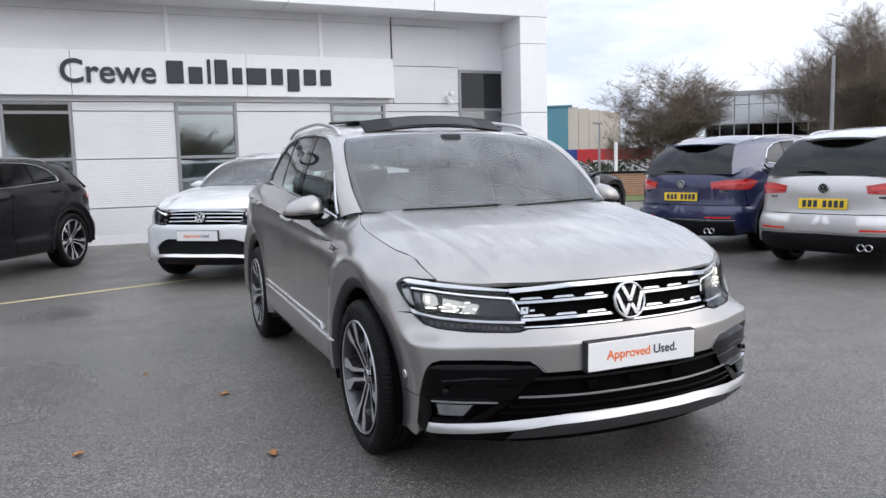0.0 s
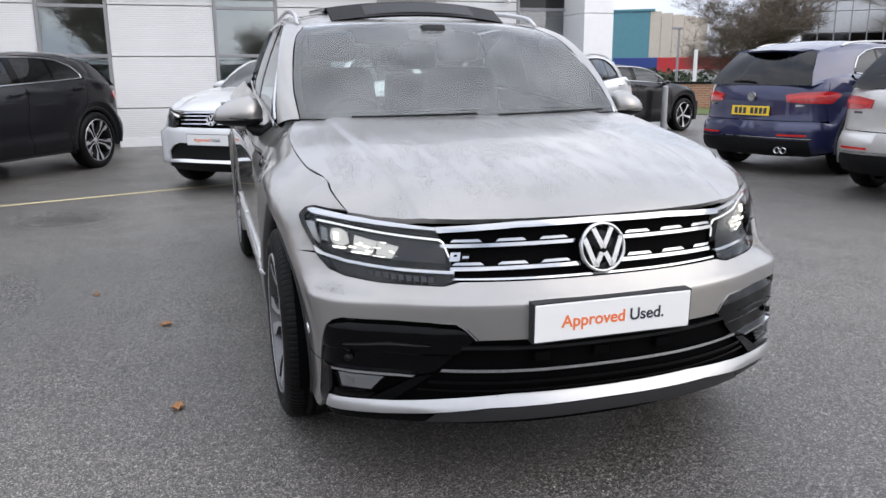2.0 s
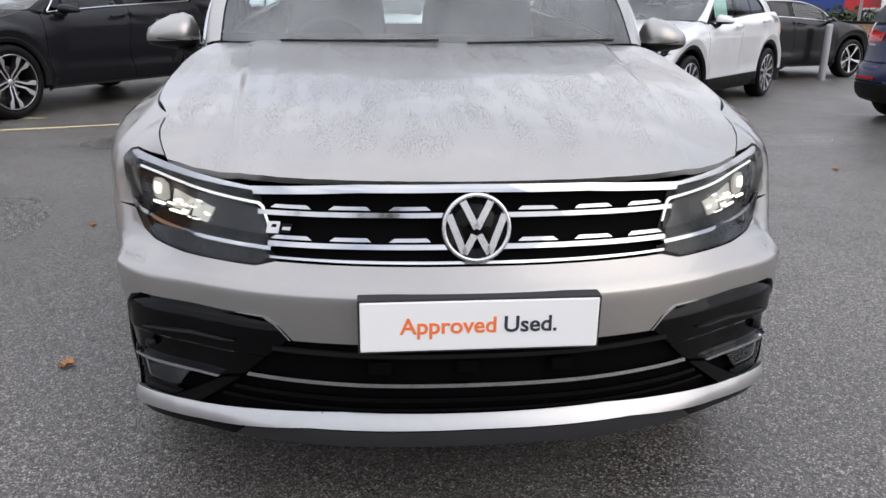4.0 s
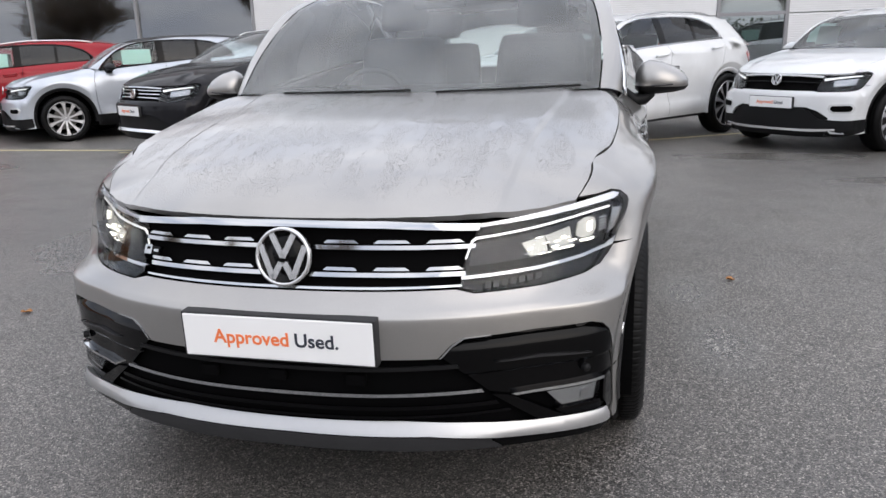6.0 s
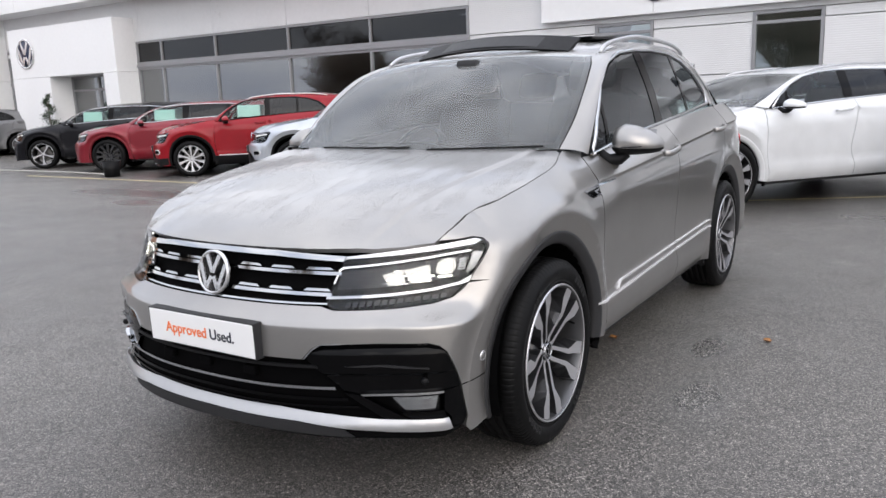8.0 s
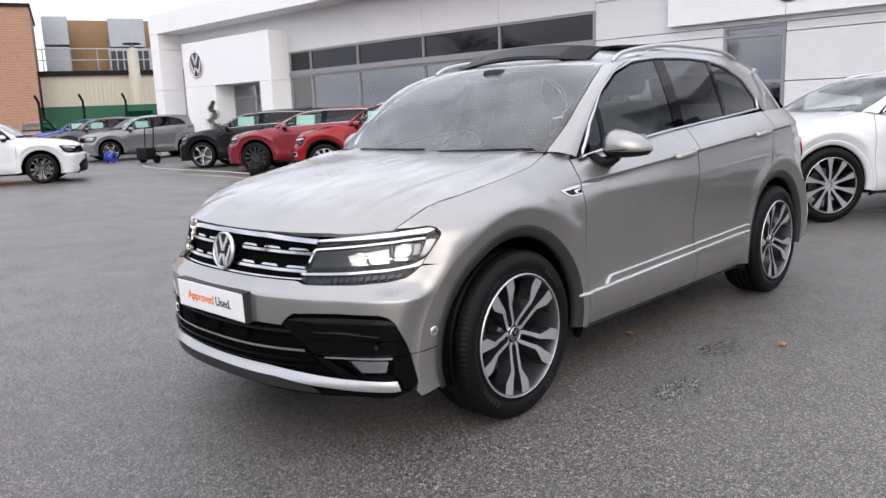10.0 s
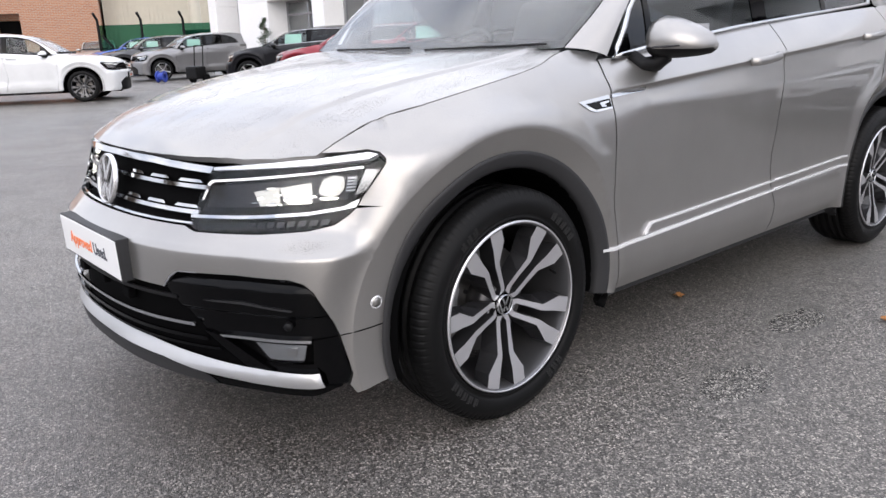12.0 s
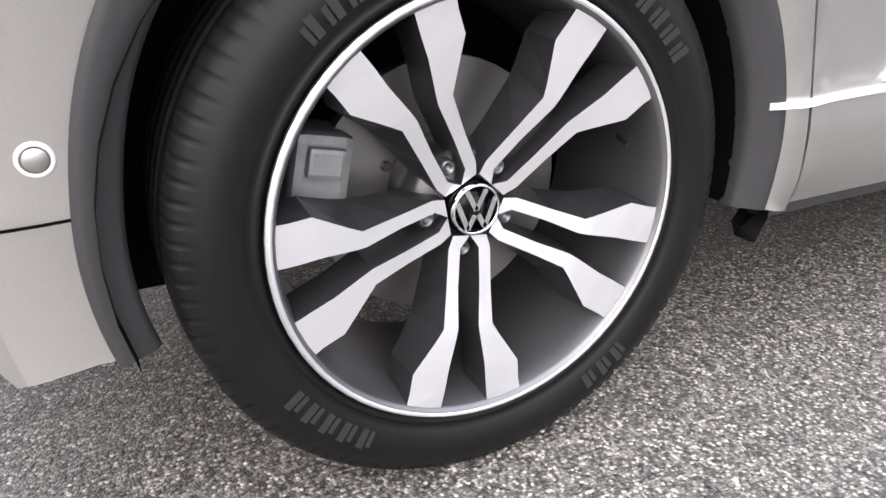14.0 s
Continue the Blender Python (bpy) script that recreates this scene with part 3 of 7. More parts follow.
WINS = [(-3.56, -2.45), (-0.75, 0.352), (2.17, 3.30)]
wall = tagged(new("wall_front", None), "showroom front of light grey ribbed panels", "wall", kind="structure")
for _a, _c in ((-6.31, -3.56), (-2.45, -0.75), (0.352, 2.17), (3.30, 4.95), (6.35, 6.75)):
    for _z0, _z1 in ((0.16, 0.66), (0.67, 1.53), (1.54, 2.375), (2.385, 2.54)):
        part("panel", ribbed("panel", _a + 0.006, _c - 0.006, _z0, _z1 - 0.006, FY), M_WALL, wall)
    part("plinth", box_bm(_a, FY - 0.02, 0.0, _c, FY + 0.2, 0.155, 0.004), M_WHITE, wall)
for _a, _c in ((-6.31, -3.56), (-3.55, -0.82), (-0.80, 2.01), (2.03, 3.47), (3.49, 4.95)):
    for _z0, _z1 in ((2.55, 3.295), (3.305, 4.10), (4.11, 4.28)):
        if _c <= 3.48 and _a >= -3.6 and _z0 < 3.4:
            continue
        part("panel", ribbed("panel", _a + 0.006, _c - 0.006, _z0, _z1 - 0.006, FY), M_WALL, wall)
part("panel", ribbed("panel", 4.95, 6.75, 3.25, 4.28, FY), M_WALL, wall)
for _a, _c in ((-3.55, -0.82), (-0.80, 2.01), (2.03, 3.47)):
    part("panel", ribbed("panel", _a + 0.006, _c - 0.006, 3.41, 4.10, FY), M_WALL, wall)
part("panel", box_bm(-3.6, FY, 2.55, 3.48, FY + 0.15, 3.40), M_WALL, wall)
for _x in (-3.64, -0.81, 2.02):
    part("cover_strip", box_bm(_x - 0.035, FY - 0.035, 3.40, _x + 0.035, FY + 0.01, 4.28, 0.008), M_WHITE, wall)
part("core", box_bm(-6.31, FY + 0.26, 3.26, 6.75, FY + 0.36, 4.3), M_WALLIN, wall)


def window(name, x0, x1, z0, z1, bars_x=(), bars_z=(), pane_mat=None, y=FY, fr=0.055, label="grey framed shop window"):
    w = tagged(new(name, None), label, "window", kind="structure")
    xs, zs = [x0, *bars_x, x1], [z0, *bars_z, z1]
    for x in xs:
        part("frame_upright", box_bm(x - fr / 2 if x not in (x0, x1) else x if x == x0 else x - fr, y - 0.02, z0, x + fr / 2 if x not in (x0, x1) else x + fr if x == x0 else x, y + 0.09, z1, 0.004), M_FRAME, w)
    for z in zs:
        part("frame_rail", box_bm(x0 + fr, y - 0.016, z - fr / 2 if z not in (z0, z1) else z if z == z0 else z - fr, x1 - fr, y + 0.086, z + fr / 2 if z not in (z0, z1) else z + fr if z == z0 else z, 0.004), M_FRAME, w)
    for a, b in zip(xs[:-1], xs[1:]):
        for c, d in zip(zs[:-1], zs[1:]):
            p = part("pane", box_bm(a + fr * 0.4, y + 0.03, c + fr * 0.4, b - fr * 0.4, y + 0.036, d - fr * 0.4), pane_mat if not callable(pane_mat) else pane_mat(c), w)
            p.visible_shadow = False
    return w


for _i, (_a, _c) in enumerate(WINS):
    window("window_%d" % (_i + 1), _a, _c, 0.16, 2.54, (), (1.54, 2.35), G_SHOP)
window("window_4", 4.95, 6.35, 0.16, 3.24, (), (2.42,), lambda z: G_BAND if z > 2 else G_SHOP)
part("blind", box_bm(5.0, FY + 0.12, 0.2, 6.3, FY + 0.13, 2.4), M_TEAL, None)
tagged(bpy.data.objects["blind"], "teal roller blind behind the glass", "blind")
# long glazed showroom
_ms = [-17.17, -16.1, -13.95, -11.38, -8.88, -6.31]
window("window_5", -17.17, -6.31, 0.10, 2.42, tuple(_ms[1:-1]), (), G_SHOP, label="long run of tall showroom windows")
window("window_6", -17.17, -6.31, 2.52, 3.14, tuple(_ms[1:-1]), (), G_BAND, label="dark band of windows above the showroom glass")
M_GREYPANEL = speckle(mat("light_grey_panel", (0.68, 0.68, 0.685), 0.4), (0.68, 0.68, 0.685), 0.04, 10, (0.25, 0.4))
wg = tagged(new("wall_glazing", None), "light grey panels over the showroom glass", "wall", kind="structure")
part("transom", box_bm(-17.17, FY - 0.05, 2.422, -6.31, FY + 0.1, 2.518, 0.006), M_FRAME, wg)
for _a, _c in zip((-23.8, -21.0, -16.95, -13.95, -11.38, -8.88), (-21.01, -16.96, -13.96, -11.39, -8.89, -6.31)):
    part("panel", box_bm(_a, FY - 0.02, 3.145, _c, FY + 0.2, 4.28, 0.006), M_GREYPANEL, wg)
# white portal frame: fascia and end piers
portal = tagged(new("portal_frame", None), "white panelled portal frame round the showroom front", "fascia", kind="structure")
for _k in range(11):
    _x0, _x1 = -24.4 + 2.85 * _k, -24.4 + 2.85 * (_k + 1) - 0.012
    part("fascia_panel", box_bm(_x0, GY, 4.25, min(_x1, 6.62), FY + 0.3, 4.93, 0.006), M_WHITE, portal)
for _x0, _x1 in ((5.98, 6.60), (-24.4, -23.8)):
    for _z0, _z1 in ((0.0, 2.30), (2.31, 3.70), (3.71, 4.245)):
        part("pier_panel", box_bm(_x0, GY + 0.01, _z0, _x1, FY + 0.35, _z1, 0.006), M_WHITE, portal)
# entrance box
ent = tagged(new("entrance_box", None), "white entrance portal with a round badge", "entrance", kind="structure")
EY = 11.0
part("entrance_head", box_bm(-22.42, EY, 2.32, -17.17, FY + 0.2, 3.78, 0.01), M_WHITE, ent)
part("entrance_pier", box_bm(-17.8, EY, 0.0, -17.17, FY + 0.2, 2.315, 0.01), M_WHITE, ent)
part("entrance_pier", box_bm(-22.42, EY, 0.0, -20.43, FY + 0.2, 2.315, 0.01), M_WHITE, ent)
emblem(ent, None, 0.44, Matrix.Translation((-21.53, EY - 0.03, 3.04)), "emblem", M_SATIN, mat("navy_badge_field", (0.012, 0.02, 0.05), 0.3))
window("window_7", -20.43, -17.8, 0.05, 2.31, (-19.1,), (1.9,), G_SHOP, label="glazed entrance doors")
window("window_8", -23.8, -22.42, 0.05, 2.15, (), (), G_SHOP, label="narrow window beside the entrance")
window("window_9", -23.8, -22.42, 2.25, 3.05, (-23.1,), (), G_BAND, label="dark upper window beside the entrance")
part("panel", box_bm(-23.8, FY - 0.02, 3.06, -22.42, FY + 0.2, 3.25, 0.004), M_GREYPANEL, wg)
part("transom", box_bm(-23.8, FY - 0.04, 2.155, -22.42, FY + 0.1, 2.245, 0.004), M_FRAME, wg)


def topiary(x, y, height):
    """A clipped spiral bush in a pot."""
    tp = tagged(new("topiary", None), "dark green spiral topiary in a pot by the entrance", "plant")
    part("pot", lathe([(0.0, 0.0), (0.15, 0.0), (0.20, 0.36), (0.22, 0.37), (0.22, 0.40), (0.18, 0.40), (0.17, 0.34), (0.0, 0.34)], 20, "z", center=(x, y, 0)), M_TRIM, tp, "black round pot", True)
    part("stem", tube([(x, y, 0.33), (x, y, height - 0.05)], [0.025, 0.012], 6), mat("topiary_stem", (0.10, 0.07, 0.045), 0.8), tp)
    rng = random.Random(3)
    vs, fs = [], []
    for k in range(2600):
        t = rng.random()
        a, r = t * 2 * math.pi * 3.2, 0.24 * (1 - t) ** 0.8 + 0.04
        c = Vector((x + r * 0.75 * math.cos(a), y + r * 0.75 * math.sin(a), 0.45 + (height - 0.5) * t)) + Vector((rng.gauss(0, 1), rng.gauss(0, 1), rng.gauss(0, 1))) * (0.30 * r + 0.012)
        e = Vector((rng.uniform(-1, 1), rng.uniform(-1, 1), rng.uniform(-1, 1))).normalized()
        g = e.cross(Vector((0.2, 0.5, 0.8))).normalized() * 0.014
        b = len(vs)
        vs += [c - e * 0.024, c + g, c + e * 0.024, c - g]
        fs.append((b, b + 1, b + 2, b + 3))
    me = bpy.data.meshes.new("foliage")
    me.from_pydata([tuple(v) for v in vs], [], fs)
    me.materials.append(speckle(mat("topiary_leaf", (0.03, 0.055, 0.022), 0.7), (0.03, 0.055, 0.022), 0.4, 30))
    ob = new("foliage", me)
    ob.parent = tp
    ob["kind"] = "stuff"


topiary(-20.2, 10.7, 1.85)
# sign
sign = tagged(new("fascia_sign", None), "long white fascia sign with dark raised letters", "sign")
for _x0, _x1 in ((-4.6, -2.42), (-2.41, 0.545), (0.55, 3.46)):
    part("sign_panel", box_bm(_x0, FY - 0.16, 2.64, _x1, FY - 0.002, 3.41, 0.006), M_WHITE, sign)
text_mesh("sign_letters", "Crewe", 0.565, M_SIGNINK, sign, pose(-2.60, FY - 0.175, 2.86, 90, 0, 0), "dark raised letters", 0.008, 0.012, "LEFT")
_cx = 0
for _i, (_w, _h0, _h1) in enumerate(((0.30, 0, 0.40), (0.25, 0, 0.30), (0.07, 0, 0.44), (0.24, 0, 0.44), (0.19, 0, 0.30), (0.37, 0, 0.30), (0.23, 0, 0.30), (0.24, -0.12, 0.30), (0.25, 0, 0.30), (0.22, 0, 0.30))):
    _bx = -0.86 + _cx
    part("sign_bar", box_bm(_bx, FY - 0.185, 2.86 + _h0, _bx + _w - 0.01, FY - 0.161, 2.86 + _h1, 0.02), M_SIGNINK, sign, "dark bar of the sign's second word")
    _w *= 1.08
    _cx += _w + 0.055
# inside of the showroom
room = tagged(new("showroom_room", None), "dim showroom inside with a tiled floor", "room", kind="structure")
part("inner_floor", box_bm(-24.0, FY + 0.12, -0.1, 6.7, FY + 9, 0.03), M_FLOORIN, room)
part("inner_back", box_bm(-24.0, FY + 9, 0, 6.7, FY + 9.2, 4.3), M_WALLIN, room)
part("inner_ceiling", box_bm(-24.0, FY + 0.36, 3.45, 6.7, FY + 9, 3.6), M_CEILIN, room)
part("inner_side", box_bm(-24.2, FY + 0.3, 0, -24.0, FY + 9, 4.3), M_WALLIN, room)
part("inner_side", box_bm(6.5, FY + 0.37, 0, 6.7, FY + 9, 4.3), M_WALLIN, room)
part("partition", box_bm(-6.2, FY + 0.3, 0, -6.0, FY + 9, 3.4), M_WALLIN, room)
part("roof_deck", box_bm(-24.6, FY + 0.3, 4.3, 6.7, FY + 9.2, 4.5), M_WHITE, room)
for _x in (-15.2, -11.0, -9.3):
    part("column", lathe([(0.18, 0.03), (0.18, 3.45)], 20, "z", center=(_x, FY + 1.8, 0)), M_WHITE, room, "", True)
for _x in [-22 + 2.2 * k for k in range(13)]:
    for _y in (1.5, 4.0):
        dl = part("downlight", lathe([(0.0, 3.44), (0.10, 3.44), (0.12, 3.455)], 16, "z", center=(_x, FY + _y, 0)), M_DOWN, None)
        tagged(dl, "round lit downlight in the showroom ceiling", "light", "showroom downlights")
pst = tagged(part("window_poster", box_bm(-8.75, FY + 0.10, 1.2, -6.45, FY + 0.105, 2.36), mat("dark_window_film", (0.05, 0.06, 0.06), 0.6), None), "dark window poster with pale green words", "poster")
M_PALE = mat("pale_green_print", (0.50, 0.66, 0.60), 0.6)
text_mesh("poster_word", "Unbelievable value", 0.30, M_PALE, pst, pose(-8.66, FY + 0.095, 2.02, 90, 0, 0), "", 0.002, 0.002, "LEFT")
text_mesh("poster_word", "Get the inside story inside.", 0.23, M_PALE, pst, pose(-8.66, FY + 0.095, 1.76, 90, 0, 0), "", 0.002, 0.002, "LEFT")
pst2 = tagged(part("window_poster", box_bm(-13.8, FY + 0.10, 0.6, -11.5, FY + 0.105, 2.36), mat("black_window_film", (0.015, 0.02, 0.03), 0.6), None), "dark window poster with blue lines of print", "poster")
M_BLUEPR = mat("blue_print", (0.02, 0.16, 0.42), 0.6)
text_mesh("poster_word", "Open the door", 0.26, M_BLUEPR, pst2, pose(-13.1, FY + 0.095, 1.75, 90, 0, 0), "", 0.002, 0.002, "LEFT")
text_mesh("poster_word", "to freedom", 0.26, M_BLUEPR, pst2, pose(-13.1, FY + 0.095, 1.45, 90, 0, 0), "", 0.002, 0.002, "LEFT")
# wall lamp on the front
wl2 = tagged(new("security_camera", None), "small white wall camera with two heads", "camera")
part("bracket", box_bm(4.66, FY - 0.08, 2.62, 4.76, FY - 0.001, 2.72, 0.01), M_WHITE, wl2)
part("head", lathe([(0, -0.06), (0.055, -0.04), (0.065, 0.03), (0.0, 0.05)], 16, "z", center=(4.71, FY - 0.14, 2.56)), M_WHITE, wl2, "", True)
part("head", lathe([(0, -0.06), (0.055, -0.04), (0.065, 0.03), (0.0, 0.05)], 16, "z", center=(4.71, FY - 0.15, 2.74)), M_WHITE, wl2, "", True)


# ---- cars ----
HUB_Z, RWY, CW = 0.357, 2.69, 0.905
NOSE, TAIL, FD, FP, RD, RP = -0.865, 3.60, 0.70, 2.3, 0.55, 2.6
_tab = []
for _k in range(241):
    _a = 0.5 * math.pi * _k / 240
    _tab.append((CW * math.sin(_a) ** (2 / FP), NOSE + FD - FD * math.cos(_a) ** (2 / FP)))
for _k in range(1, 121):
    _tab.append((CW, NOSE + FD + (TAIL - RD - NOSE - FD) * _k / 120))
for _k in range(239, -1, -1):
    _a = 0.5 * math.pi * _k / 240
    _tab.append((CW * math.sin(_a) ** (2 / RP), TAIL - RD + RD * math.cos(_a) ** (2 / RP)))
_tab = np.array(_tab)
_seg = np.r_[0, np.cumsum(np.linalg.norm(np.diff(_tab, axis=0), axis=1))]
_keep = np.r_[True, np.diff(_seg) > 1e-7]
_tab, _seg = _tab[_keep], _seg[_keep]
UMAX = float(_seg[-1])
_fine = np.linspace(0, UMAX, 1600)
_px, _py = np.interp(_fine, _seg, _tab[:, 0]), np.interp(_fine, _seg, _tab[:, 1])
_tx, _ty = np.gradient(_px), np.gradient(_py)
_ln = np.hypot(_tx, _ty)
_nx, _ny = _ty / _ln, -_tx / _ln
for _ in range(6):
    _nx[1:-1] = (_nx[:-2] + 2 * _nx[1:-1] + _nx[2:]) / 4
    _ny[1:-1] = (_ny[:-2] + 2 * _ny[1:-1] + _ny[2:]) / 4
_nx[0], _nx[-1] = 0.0, 0.0

d_front = pchip([0.15, 0.20, 0.25, 0.30, 0.40, 0.50, 0.585, 0.606, 0.616, 0.635, 0.655, 0.675, 0.72, 0.82, 0.87, 0.92], [0.10, 0.045, 0.008, 0.0, 0.0, 0.0, 0.0, 0.0012, 0.008, 0.026, 0.043, 0.058, 0.075, 0.103, 0.128, 0.165])
d_rear = pchip([0.2, 0.28, 0.36, 0.5, 0.60, 0.64, 0.75, 0.9, 1.02, 1.12], [0.15, 0.06, 0.01, 0.0, 0.01, 0.04, 0.055, 0.06, 0.085, 0.14])
hood_x = pchip([-0.5, -0.45, -0.38, -0.3, -0.15, 0.0, 0.15, 0.25, 0.31, 0.38, 0.46], [0.735, 0.752, 0.766, 0.776, 0.788, 0.796, 0.795, 0.784, 0.764, 0.742, 0.715])
hood_z = pchip([-0.5, -0.45, -0.38, -0.3, -0.15, 0.0, 0.15, 0.25, 0.31, 0.38, 0.46, 0.6], [0.8425, 0.875, 0.906, 0.929, 0.960, 0.986, 1.011, 1.032, 1.049, 1.061, 1.067, 1.069])
belt_z = pchip([0.3, 0.55, 0.75, 1.33, 1.89, 2.4, 2.65, 3.2], [1.02, 1.036, 1.055, 1.108, 1.146, 1.176, 1.188, 1.20])
crease = lambda y: 0.925 + 0.062 * (y - 0.45)
low_side = pchip([0.18, 0.23, 0.27, 0.33, 0.40, 0.44, 0.47, 0.56, 0.70, 0.84], [0.12, 0.075, 0.045, 0.016, 0.003, 0.006, 0.012, 0.009, 0.003, 0.0])


def d_side(y, z):
    # door skin with its undercut crease
    zc, zb = crease(y), belt_z(y)
    if z <= 0.84:
        door = low_side(z)
    elif z <= zc:
        s = (z - 0.84) / (zc - 0.84)
        door = 0.019 * sstep(0.30, 1.0, s)
    else:
        s = (z - zc) / max(zb - zc, 0.05)
        door = 0.019 * (1 - sstep(0.0, 0.13, s)) + 0.108 * max(s, 0) ** 1.25
    if y > 0.75:
        return door
    y = max(y, -0.36)
    ze, xe = hood_z(y), hood_x(min(y, 0.46))
    s = (z - 0.76) / max(ze - 0.76, 0.04)
    fender = low_side(min(z, 0.76)) if z < 0.76 else 0.002 + (CW - xe - 0.002) * max(s, 0) ** 2.5
    k = sstep(0.30, 0.70, y)
    return fender * (1 - k) + door * k


def body(u, z, inset=0.0, swell=True):
    """A point of the body's outer skin: u metres along its outline from the middle of the nose (left is plus), at height z."""
    s = 1 if u >= 0 else -1
    f = min(abs(u), UMAX) / UMAX * 1599
    i = min(int(f), 1598)
    t = f - i
    x, y = _px[i] + (_px[i + 1] - _px[i]) * t, _py[i] + (_py[i + 1] - _py[i]) * t
    nx, ny = _nx[i] + (_nx[i + 1] - _nx[i]) * t, _ny[i] + (_ny[i + 1] - _ny[i]) * t
    wf, wr = 1 - sstep(-0.62, -0.28, y), sstep(2.85, 3.35, y)
    d = inset
    if wf > 0:
        d += wf * d_front(z)
        # the bumper swells at its corners
        if swell:
            d -= 0.030 * sstep(0.62, 0.86, abs(u)) * (1 - sstep(-0.45, -0.37, y)) * sstep(0.66, 0.60, z) * sstep(0.12, 0.20, z)
    if wr > 0:
        d += wr * d_rear(z)
    if wf + wr < 1:
        d += (1 - wf - wr) * d_side(y, z)
    for yc in (0.0, RWY):
        r = math.hypot(y - yc, z - HUB_Z)
        if r < 0.60:
            # the flare narrows where it runs down to the door
            lean = sstep(0.24, 0.40, (y - yc) * (1 if yc == 0.0 else -1)) * sstep(0.75, 0.55, z)
            ro = 0.514 - 0.040 * lean
            k = 1 - sstep(ro, ro + 0.086 - 0.030 * lean, r)
            d = d * (1 - k) + (-0.009 + 0.008 * lean + (0.014 * sstep(-0.18, -0.36, y) if swell and yc == 0.0 else 0.0) + 0.42 * max(0.0, ro - 0.002 - r) + 0.012 * max(0.0, (0.40 - z) / 0.2)) * k
    return Vector((s * (x - nx * d), y - ny * d, z))


def ux(x, z):
    lo, hi = 0.0, 1.02
    for _ in range(26):
        m = (lo + hi) / 2
        lo, hi = (m, hi) if body(m, z, 0.0, False).x < x else (lo, m)
    return lo


def uy(y, z):
    lo, hi = 0.0, UMAX
    for _ in range(30):
        m = (lo + hi) / 2
        lo, hi = (m, hi) if body(m, z, 0.0, False).y < y else (lo, m)
    return lo


def fx(pts):
    """Outline points in front view (x, z)."""
    return [(ux(x, z), z) for x, z in pts]


def sy(pts):
    """Outline points in side view (y, z)."""
    return [(uy(y, z), z) for y, z in pts]


def rx(pts):
    """Outline points in rear view (x, z)."""
    out = []
    for x, z in pts:
        lo, hi = UMAX - 1.4, UMAX
        for _ in range(26):
            m = (lo + hi) / 2
            lo, hi = (m, hi) if body(m, z).x > x else (lo, m)
        out.append((lo, z))
    return out


ARCH_PTS = []
for _yc in (0.0, RWY):
    for _r in (0.485, 0.497, 0.5065, 0.5105, 0.5135, 0.5175, 0.528, 0.545, 0.565):
        for _a in range(-20, 201, 2 if 0.50 < _r < 0.52 else 4):
            _y, _z = _yc + _r * math.cos(radians(_a)), HUB_Z + _r * math.sin(radians(_a))
            if _z > 0.2:
                ARCH_PTS.append((uy(_y, _z), _z))


CREASE_PTS = []
for _k in range(120):
    _y = 0.47 + 0.02 * _k
    for _o in (-0.028, -0.014, -0.004, 0.003, 0.010, 0.018, 0.030):
        CREASE_PTS.append((uy(_y, crease(_y) + _o), crease(_y) + _o))
    if _y < 2.2 and _k % 2 == 0:
        for _z in (0.40, 0.42, 0.44, 0.46, 0.475, 0.49, 0.51):
            CREASE_PTS.append((uy(_y, _z), _z))


def mirror(poly):
    return [(-u, z) for u, z in reversed(poly)]


def whole(half):
    """A half outline, from the middle out and back to the middle, mirrored into one."""
    return [p for p in half] + [(-u, z) for u, z in reversed(half) if abs(u) > 1e-6]


hood_c = pchip([-0.77, -0.70, -0.6, -0.45, -0.2, 0.0, 0.2, 0.45], [0.832, 0.882, 0.918, 0.952, 0.995, 1.022, 1.044, 1.068])
_hx = [0.0, 0.15, 0.3, 0.42, 0.52, 0.6, 0.66, 0.71, 0.75, 0.78]
hood_f = pchip(_hx, [body(ux(x, 0.834), 0.834).y for x in _hx])
_hy = [-0.497, -0.48, -0.46, -0.42, -0.38, -0.34, -0.3, -0.22, -0.15, -0.07, 0.0, 0.08, 0.15, 0.23, 0.3, 0.36, 0.42, 0.46]
hood_e = pchip(_hy, [body(uy(y, hood_z(y)), hood_z(y)).x for y in _hy])


def hood_base(ax, y):
    xe = hood_e(y) if y > -0.497 else hood_e(-0.497) + (y + 0.497) * 0.8
    ze, zc = hood_z(max(y, -0.5)), hood_c(min(y, 0.5))
    return ze + (zc - ze) * (1 - min(ax / max(xe, 0.3), 1.15) ** 2.6)


def hood_surf(x, y):
    ax = abs(x)
    f = hood_f(ax)
    z = hood_base(ax, y)
    drop = hood_base(ax, f) - 0.832
    z -= drop * (1 - sstep(0.60, 0.73, ax)) * max(0.0, 1 - max(0.0, y - f) / 0.16) ** 2
    # the bonnet's raised lines
    line = 0.52 + 0.16 * (y + 0.7) * 0.55
    z += 0.009 * sstep(line + 0.010, line - 0.016, ax) * sstep(-0.74, -0.50, y)
    return Vector((x, y, z))


glass_x = pchip([0.95, 1.05, 1.12, 1.2, 1.3, 1.4, 1.5, 1.6], [0.812, 0.803, 0.796, 0.778, 0.745, 0.705, 0.660, 0.60])


def side_glass(y, z, s=1):
    return Vector((s * (glass_x(z) - 0.03 * sstep(1.7, 2.8, y)), y, z))


